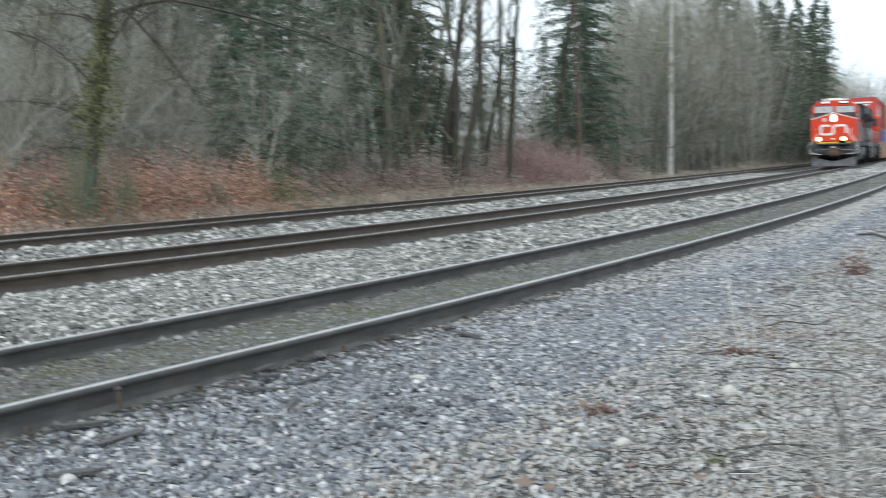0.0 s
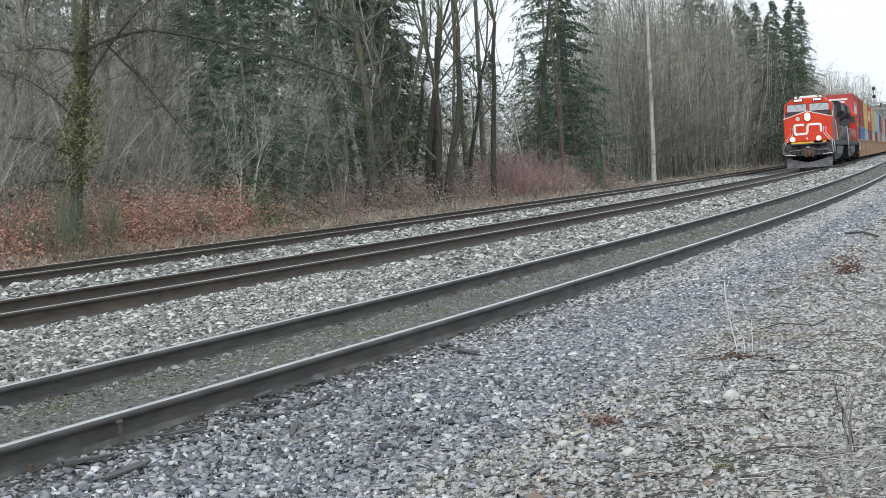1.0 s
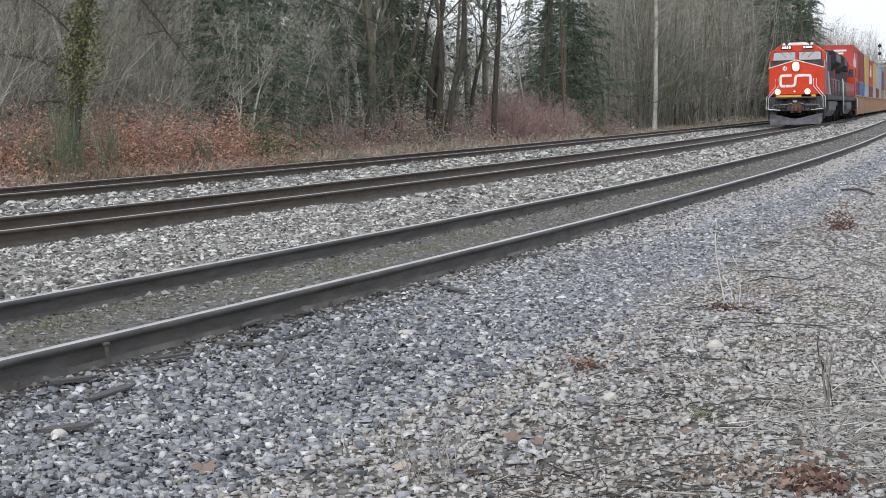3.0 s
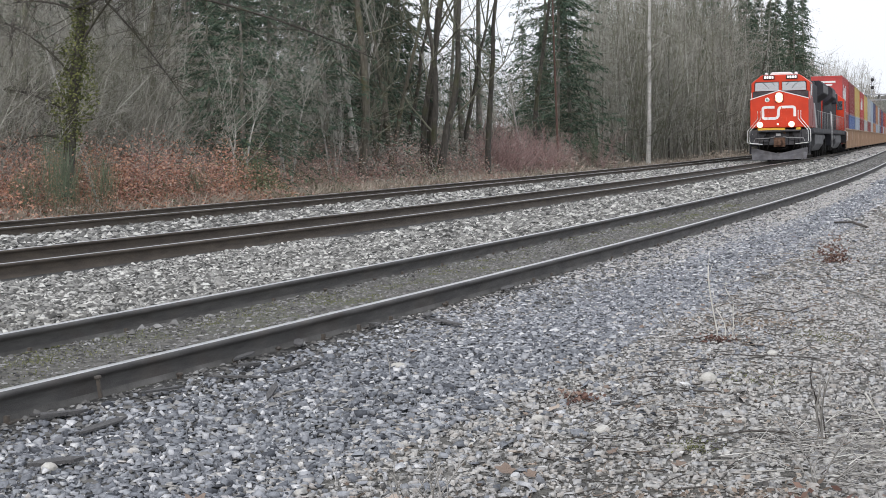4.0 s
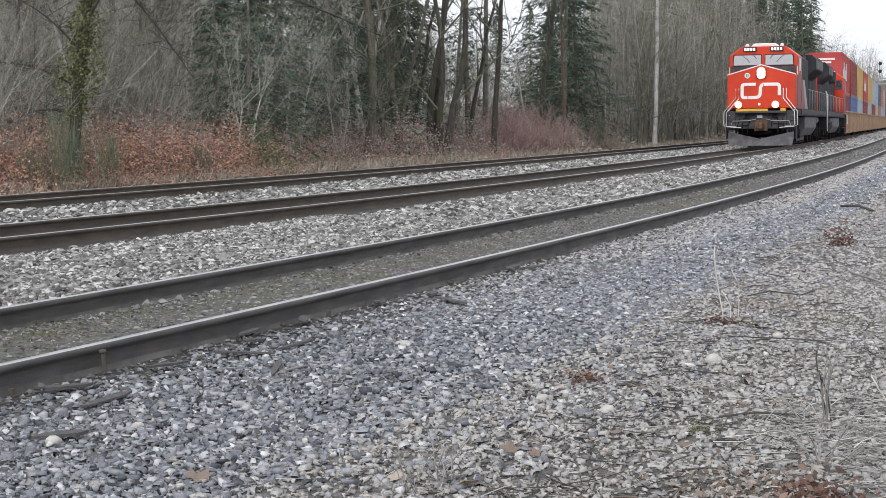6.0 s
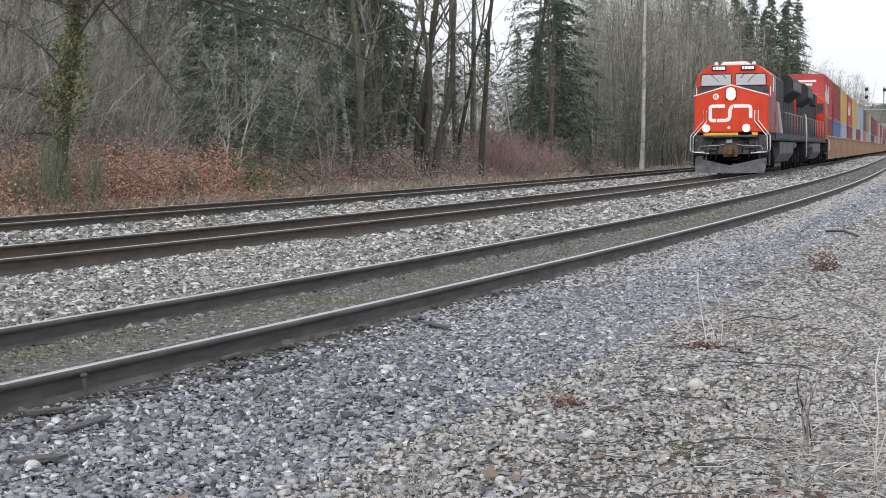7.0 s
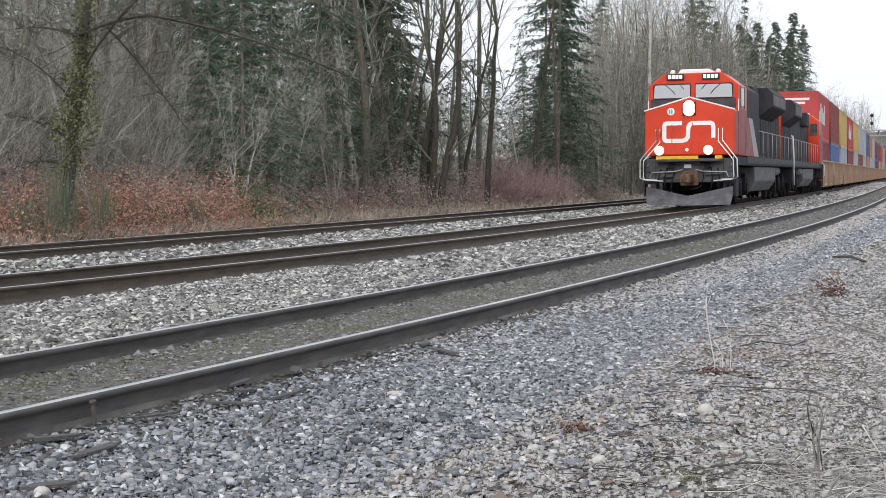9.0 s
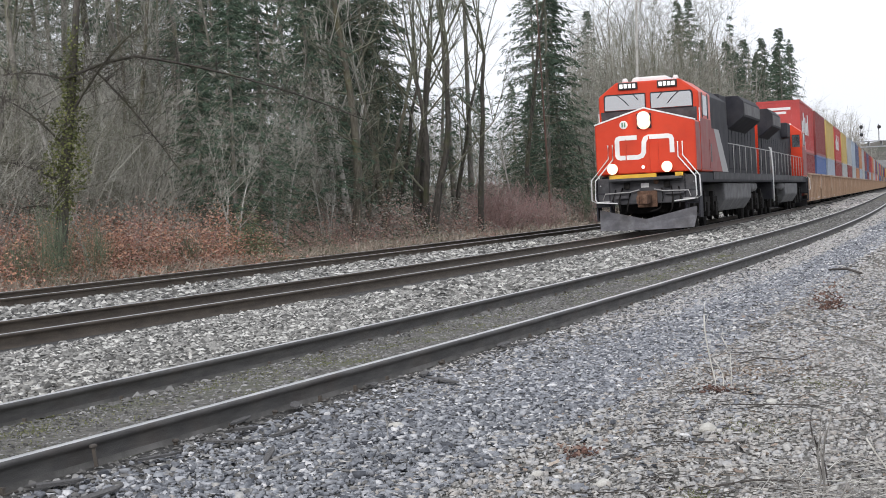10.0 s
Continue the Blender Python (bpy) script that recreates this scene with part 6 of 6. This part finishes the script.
def weed(x, y, stems, height, spread, seed, label, mat="dry_stalk", r=0.0025):
    """A dry weed: each stem a part, each side shoot a part of its stem."""
    rnd = random.Random(seed)
    t = empty("dry_weed", pose(x, y, GROUND), label, "weed", "dry weeds on the gravel")
    for _ in range(stems):
        p = Vector((rnd.gauss(0, 0.02), rnd.gauss(0, 0.02), -0.02))
        d = Vector((rnd.gauss(0, spread), rnd.gauss(0, spread), 1)).normalized()
        h = height * rnd.uniform(0.5, 1.05)
        pts, shoots = [p], []
        for i in range(6):
            p = p + d * h / 6
            pts.append(p)
            if i > 1 and rnd.random() < 0.7:
                e = (d + Vector((rnd.gauss(0, 0.5), rnd.gauss(0, 0.5), rnd.gauss(0.2, 0.3)))).normalized()
                shoots.append((p, p + e * h * 0.2))
            d = (d + Vector((rnd.gauss(0, 0.14), rnd.gauss(0, 0.14), -0.06 * spread))).normalized()
        stem = part("stem", pipe(pts, 1.25 * r, 4), M[mat], t)
        for ends in shoots:
            part("side_shoot", pipe(ends, 0.5 * r, 3), M[mat], stem)


weed(1.68, 9.59, 1, 0.66, 0.02, 1, "tall pale dry stalk standing in the gravel", "bleached_stalk", 0.0042)
weed(1.62, 5.6, 4, 0.55, 0.22, 15, "tall pale dry stalks rising from a pile of twigs", "bleached_stalk", 0.0026)
weed(1.77, 9.71, 2, 0.38, 0.12, 2, "pale dry stalks standing in the gravel", "bleached_stalk", 0.003)
weed(1.52, 10.2, 7, 0.22, 0.5, 3, "small dry brown weed in the gravel")
weed(-0.14, 5.15, 9, 0.22, 0.6, 4, "dry twiggy weed in the gravel", "dry_stalk", 0.0016)
weed(-0.05, 5.3, 6, 0.24, 0.6, 14, "pale dry twiggy weed in the gravel")
weed(1.47, 6.07, 3, 0.42, 0.18, 5, "pale dry stalks beside a pile of twigs", r=0.003)
weed(1.55, 6.3, 2, 0.5, 0.12, 6, "dark thin stalks beside a pile of twigs", "dark_stick", 0.003)
weed(-0.30, 8.2, 1, 0.22, 0.05, 7, "thin grey stalk in the gravel")
weed(1.35, 9.3, 5, 0.16, 0.7, 8, "small dry brown weed in the gravel")
weed(0.55, 7.35, 5, 0.12, 0.7, 9, "dry bent stems beside red leaves")
weed(2.3, 8.0, 5, 0.3, 0.4, 10, "dry pale weed on the earth path")
weed(1.35, 5.5, 6, 0.3, 0.6, 11, "dry pale weed beside a pile of twigs")
weed(-2.45, 8.05, 3, 0.16, 0.3, 12, "dry weed against the far rail of the siding")


def leaf_clump(x, y, w, h, n, seed, label, mat="red_leaf", size=0.05):
    r = np.random.default_rng(seed)
    n, size = 2 * n, 0.72 * size
    c = np.stack([r.normal(0, w, n), r.normal(0, w, n), np.abs(r.normal(0, h, n)) + 0.005], 1)
    v, f = leaf_arrays(c, r.uniform(0.5, 1.3, n) * size, size * 0.55, droop=0.8)
    ob = tagged(part("leaf_clump", np_mesh("leaf_clump", v, f, [M[mat]])), label, "leaves", kind="stuff")
    ob.matrix_basis = pose(x, y, GROUND)


leaf_clump(1.18, 4.96, 0.085, 0.028, 120, 1, "rust-red clump of dead leaves under dry twigs")
leaf_clump(0.64, 7.41, 0.06, 0.02, 60, 2, "dark red dead leaves lying on the gravel", size=0.04)
leaf_clump(3.93, 15.5, 0.08, 0.10, 130, 3, "tuft of red-brown dead leaves standing on the path", size=0.06)
leaf_clump(2.06, 10.43, 0.25, 0.015, 140, 4, "low band of dead leaves and twigs on the path", "pale_leaf", 0.045)
leaf_clump(1.70, 9.55, 0.07, 0.02, 60, 5, "red-brown leaves at the foot of a dry stalk", size=0.045)
leaf_clump(1.0, 5.2, 0.16, 0.02, 130, 6, "brown leaves scattered under dry twigs", "pale_leaf", 0.045)


def stick(points, r, label, mat="dry_stalk"):
    tagged(part("stick", pipe([(x, y, GROUND + z) for x, y, z in points], r, 6), M[mat]), label, "stick", "sticks on the ground")


stick([(3.25, 12.45, 0.03), (3.27, 11.9, 0.035), (3.30, 11.4, 0.02)], 0.008, "long pale stick on the path")
stick([(1.12, 6.41, 0.015), (1.28, 6.42, 0.03), (1.47, 6.40, 0.02)], 0.005, "thin dark stick on the path", "dark_stick")
stick([(5.75, 22.6, 0.03), (5.85, 22.0, 0.06), (5.89, 21.4, 0.02)], 0.018, "dark fallen branch on the path", "dark_stick")
stick([(2.1, 10.9, 0.02), (2.3, 11.05, 0.04), (2.5, 10.95, 0.02), (2.62, 11.1, 0.03)], 0.005, "thin dark stick on the path", "dark_stick")
stick([(1.6, 8.85, 0.02), (1.75, 8.66, 0.035), (1.92, 8.72, 0.02), (2.1, 8.6, 0.02)], 0.0035, "thin dark stick on the path", "dark_stick")
stick([(-0.9, 7.6, 0.02), (-0.8, 7.75, 0.03), (-0.74, 7.9, 0.02)], 0.006, "thin pale stick on the gravel")


def twig_litter():
    """Thin dead twigs strewn over the trodden path."""
    r = np.random.default_rng(33)
    n = 1150
    y = 4.8 + 15 * r.random(n) ** 1.4
    x = np.interp(y, [5, 9, 16, 20], [0.1, 1.2, 3.2, 4.4]) + np.abs(r.normal(0, 0.11, n)) * y
    c = np.stack([x, y, np.abs(r.normal(0.012, 0.012, n)) + GROUND], 1)
    a = r.uniform(0, math.pi, n)
    ln = r.uniform(0.03, 0.15, n)
    d = np.stack([np.cos(a) * ln, np.sin(a) * ln, r.normal(0.0, 0.015, n)], 1)
    e = d * r.uniform(0.4, 0.9, (n, 1)) + r.normal(0, 0.025, (n, 3)) * [1, 1, 0.3]
    w = r.uniform(0.0016, 0.0038, (n, 1))
    v, f = twig_arrays(np.concatenate([np.concatenate([c - d, c, w, w], 1), np.concatenate([c, c + e, w, w * 0.6], 1)]), 0.0)
    pick = r.choice([0, 0, 0, 1, 2], n)
    index = np.repeat(np.concatenate([pick, pick]), 3)
    tagged(part("twig_litter", np_mesh("twig_litter", v, f, [M["dark_stick"], M["dry_stalk"], M["pale_leaf"]], index)), "dead twigs strewn over the gravel path", "twigs", kind="stuff")


twig_litter()


def twig_pile():
    r = np.random.default_rng(21)
    n = 420
    p = np.stack([r.normal(1.66, 0.32, n), r.normal(5.65, 0.6, n), np.abs(r.normal(0.015, 0.04, n)) + GROUND], 1)
    a = np.where(r.random(n) < 0.6, r.normal(-0.75, 0.4, n), r.normal(0.5, 0.6, n))
    ln, bow = r.uniform(0.05, 0.16, n), r.normal(0, 0.35, n)
    w = r.uniform(0.0014, 0.0029, (n, 1))
    segs = []
    for k in range(3):
        q = p + np.stack([np.cos(a + k * bow) * ln, np.sin(a + k * bow) * ln, r.normal(0.004, 0.018, n)], 1)
        q[:, 2] = np.maximum(q[:, 2], GROUND + 0.004)
        segs.append(np.concatenate([p, q, w * (1 - 0.25 * k), w * (0.75 - 0.25 * k)], 1))
        p = q
    v, f = twig_arrays(np.concatenate(segs), 0.0)
    tagged(part("twig_pile", np_mesh("twig_pile", v, f, [M["dry_stalk"], M["bleached_stalk"]], np.repeat(np.tile((r.random(n) < 0.3).astype(int), 3), 3))), "heap of dry pale twigs and stalks on the path", "twigs", kind="stuff")


twig_pile()


def litter():
    """Scraps of leaf, bark and straw trodden into the path, and moss between the near rails."""
    n = 5200
    s, o = rng.uniform(-8, 26, n), -2.35 - np.abs(rng.normal(0, 2.2, n))
    c = NEAR.at(s, o, GROUND + 0.012)
    c = c[c[:, 1] > 4]
    v, f = leaf_arrays(c, rng.uniform(0.012, 0.04, len(c)), 0.016, droop=0.35)
    tagged(part("leaf_litter", np_mesh("leaf_litter", v, f, [M["pale_leaf"]])), "scraps of dead leaf trodden into the path", "litter", kind="stuff")
    n = 2600
    s, o = rng.uniform(-8, 26, n), -2.3 - np.abs(rng.normal(0, 2.2, n))
    p = NEAR.at(s, o, GROUND + 0.016)
    a = rng.uniform(0, 2 * math.pi, n)
    ln = rng.uniform(0.02, 0.14, n)
    q = p + np.stack([np.cos(a) * ln, np.sin(a) * ln, rng.normal(0.004, 0.01, n)], 1)
    v, f = twig_arrays(np.concatenate([p, q, np.full((n, 1), 0.0016), np.full((n, 1), 0.0012)], 1))
    tagged(part("straw", np_mesh("straw", v, f, [M["dry_stalk"]])), "bits of straw and twig on the path", "litter", kind="stuff")
    cs = []
    for _ in range(150):
        m = 80
        s0, o0, w = rng.uniform(-5, 22), rng.normal(0.25, 0.28), rng.uniform(0.05, 0.2)
        cs.append(NEAR.at(s0 + rng.normal(0, w, m), np.clip(o0 + rng.normal(0, w * 0.6, m), -0.64, 0.64), GROUND + 0.046))
    for x, y, w in ((1.55, 8.0, 0.13), (3.6, 12.2, 0.22), (2.4, 9.6, 0.12), (1.0, 6.2, 0.06)):
        m = 260
        cs.append(np.stack([x + rng.normal(0, w, m), y + rng.normal(0, w * 1.4, m), np.full(m, GROUND + 0.008)], 1))
    c = np.concatenate(cs)
    v, f = leaf_arrays(c, rng.uniform(0.006, 0.018, len(c)), 0.007, face=np.stack([rng.normal(0, 0.7, len(c)), rng.normal(0, 0.7, len(c)), np.ones(len(c))], 1))
    tagged(part("moss", np_mesh("moss", v, f, [M["moss"]])), "patches of yellow-green moss in the ballast and path", "moss", kind="stuff")


litter()


def trodden_ground():
    """Sparse pebbles on the path where the camera stands."""
    n = 1600
    c = np.stack([rng.uniform(-3.5, 7, n), rng.uniform(-8, 3.6, n), np.full(n, GROUND + 0.004)], 1)
    v, f = stone_arrays(c, rng.uniform(0.015, 0.06, n))
    tagged(part("path_pebbles", np_mesh("path_pebbles", v, f, [M["tan_gravel"]])), "scattered pebbles on the bare earth path", "gravel", kind="stuff")


trodden_ground()


# ---- far down the line: signals, road bridge, tree line ----
def signal_bridge():
    t = empty("signal_bridge", None, "grey steel signal bridge over the tracks with round signal heads", "signal")
    y = 240.0
    part("beam", boxes((54, 82, y - 0.5, y + 0.5, 7.0, 7.16), (54, 82, y - 0.5, y + 0.5, 7.85, 8.0), *[(54 + 2 * k, 54.12 + 2 * k, y - 0.5, y + 0.5, 7.1, 7.9) for k in range(15)]), M["galv"], t)
    for x in (54.2, 81.8):
        part("post", boxes((x - 0.2, x + 0.2, y - 0.2, y + 0.2, GROUND, 7.2)), M["galv"], t)
    for x, lamps in ((66.9, ((10.2, 0), (9.0, 0))), (69.7, ((10.1, 0),)), (73.0, ((10.1, 0), (9.0, 1)))):
        mast = part("mast", boxes((x - 0.07, x + 0.07, y - 0.07, y + 0.07, 7.9, 10.6)), M["galv"], t)
        for z, lit in lamps:
            part("signal_head", lathe(bmesh.new(), [(0.28, 0), (0.28, 0.08), (0.1, 0.1)], pose(x, y - 0.25, z, 90, 0, 0), 20), M["board"], mast, "round black signal target")
            part("lens", lathe(bmesh.new(), [(0.26 if lit else 0.12, 0), (0.14, 0.08)], pose(x, y - 0.36, z, 90, 0, 0), 14), M["red_lamp"] if lit else M["board"], mast, "red signal lamp" if lit else "dark signal lamp")


signal_bridge()


def road_bridge():
    t = empty("road_bridge", pose(127.5, 445, 0, 0, 0, -12), "pale concrete road bridge over the railway", "bridge")
    part("deck", boxes((-30, 42, -5, 5, 5.9, 7.2)), M["concrete"], t)
    for yy in (-5.1, 4.9):
        part("parapet", boxes((-30, 42, yy, yy + 0.25, 7.2, 8.1)), M["concrete"], t)
    # piers and abutments carry the shade below the deck as darker colour
    for x in (-9, 9.6):
        part("pier", boxes((x - 0.5, x + 0.5, -4, 4, GROUND - 0.3, 5.9)), M["underbridge_concrete"], t)
    for x0, x1 in ((-34, -20), (16.5, 44)):
        part("abutment", boxes((x0, x1, -5, 30, GROUND - 0.3, 5.9)), M["underbridge_concrete"], t)
    u = empty("upper_road_bridge", pose(140, 520, 0, 0, 0, -8), "grey road viaduct behind the road bridge", "bridge")
    part("deck", boxes((-70, 60, -5, 5, 7.7, 8.7)), M["concrete"], u)
    for k in range(5):
        part("pier", boxes((-60 + 26 * k, -58 + 26 * k, -3, 3, GROUND - 0.3, 7.7)), M["underbridge_concrete"], u)
    v = empty("delivery_truck", pose(132, 516, 8.7, 0, 0, -8), "white box truck crossing the viaduct", "truck")
    part("cargo_box", boxes((-4.2, 4.2, -1.2, 1.2, 1.0, 3.6), bevel=0.05), M["white"], v)
    part("cab", boxes((4.3, 6.2, -1.1, 1.1, 0.8, 2.8), bevel=0.2), M["white"], v)
    for x in (-2.8, 5.2):
        part("wheel", lathe(bmesh.new(), [(0.3, -1.2), (0.5, -1.15), (0.5, 1.15), (0.3, 1.2)], pose(x, 0, 0.5, 90, 0, 0), 14), M["under"], v)


road_bridge()


def lamp_post():
    t = empty("street_lamp", pose(72.4, 230.0, GROUND), "slim grey street lamp with a long arm", "lamp")
    part("post", lathe(bmesh.new(), [(0.13, 0), (0.09, 5.2)], Matrix(), 10), M["galv"], t)
    part("arm", pipe([(0, 0, 5.1), (-1.0, 0, 5.6), (-2.6, 0, 6.0)], 0.06, 8), M["galv"], t)
    part("lantern", boxes((-3.2, -2.6, -0.15, 0.15, 5.95, 6.1), bevel=0.04), M["galv"], t)
    s = empty("track_sign", pose(33.5, 103.0, GROUND), "small white sign on a dark post", "sign")
    part("post", boxes((-0.05, 0.05, -0.05, 0.05, 0, 1.6)), M["under"], s)
    part("board", boxes((-0.35, 0.35, -0.07, -0.05, 0.95, 1.5)), M["white"], s)


lamp_post()


def far_bank():
    """The wooded bank that closes the view behind the bridges."""
    gx2, gy2 = np.linspace(40, 420, 60), np.linspace(470, 760, 14)
    xx, yy = np.meshgrid(gx2, gy2)
    zz = GROUND - 0.3 + 17 * smooth01((yy - 474) / 130) * (0.8 + 0.25 * np.sin(xx / 23.0) + 0.12 * np.sin(xx / 7.0)) + rng.normal(0, 0.5, xx.shape) * (yy > 490)
    i = np.arange(xx.size).reshape(xx.shape)
    q = np.stack([i[:-1, :-1], i[:-1, 1:], i[1:, 1:], i[1:, :-1]], -1).reshape(-1, 4)
    tagged(part("far_bank", np_mesh("far_bank", np.stack([xx, yy, zz], -1), q, [M["far_woods"]], smooth=True)), "dim wooded bank behind the road bridges", "bank", kind="structure")


far_bank()
line_rnd = random.Random(41)
for k in range(12):
    d = line_rnd.uniform(480, 640)
    x = d * line_rnd.uniform(0.20, 0.46)
    ob = copy_thing(protos_fir[k % 3] if k % 2 else protos_bare[k % 4], pose(x, d, 2.0, 0, 0, line_rnd.uniform(0, 360)))
    z = line_rnd.uniform(0.6, 0.9)
    ob.scale = (z * 1.3, z * 1.3, z)
for k in range(6):
    d = line_rnd.uniform(230, 420)
    ob = copy_thing(protos_bare[k % 4], pose(d * line_rnd.uniform(0.335, 0.40) + 4, d, GROUND, 0, 0, line_rnd.uniform(0, 360)))
    z = line_rnd.uniform(0.6, 0.85)
    ob.scale = (z, z, z)

for k in range(26):
    d = line_rnd.uniform(500, 600)
    x = d * line_rnd.uniform(0.24, 0.33)
    ob = copy_thing(protos_shrub[(0, 1, 3)[k % 3]], pose(x, d, float(GROUND + 17 * smooth01((d - 474) / 130) * 0.75), 0, 0, line_rnd.uniform(0, 360)))
    z = line_rnd.uniform(0.9, 1.3)
    ob.scale = (z * 1.4, z * 1.4, z)


# ---- what moves ----
SPEED = 6.22


def nose_at(t):
    return 32.2 + SPEED * (10.0 - t)


def on_rails(s, z=0.0, back=False):
    p = MIDDLE.at(np.array(s), 0.0, z)
    return pose(p[0], p[1], p[2], 0, 0, math.degrees(MIDDLE.heading(s)) + (0 if back else 180))


def motions():
    halves = [0.5 * k for k in range(21)]
    walk(lead, [(t, on_rails(nose_at(t) + 11.0)) for t in halves])
    walk(second, [(t, on_rails(nose_at(t) + 32.3, back=True)) for t in halves])
    for loco, sense in ((lead, 1), (second, -1)):
        for tr in [c for c in loco.children if c.name.startswith("truck")]:
            for w in tr.children:
                x, y, z = w.matrix_basis.translation
                walk(w, [(t / 10, pose(x, y, z, 0, sense * math.degrees(SPEED * t / 10 / 0.535), 0)) for t in range(101)])
    for k in range(UNITS):
        d = 44.2 + 6.1 + 14.5 * k
        whole = [2.0 * i for i in range(6)]
        walk(cars[k], [(t, on_rails(nose_at(t) + d)) for t in whole])
        walk(stack[k][0], [(t, on_rails(nose_at(t) + d, 0.36)) for t in whole])
        walk(stack[k][1], [(t, on_rails(nose_at(t) + d, 0.36 + 2.90)) for t in whole])


motions()
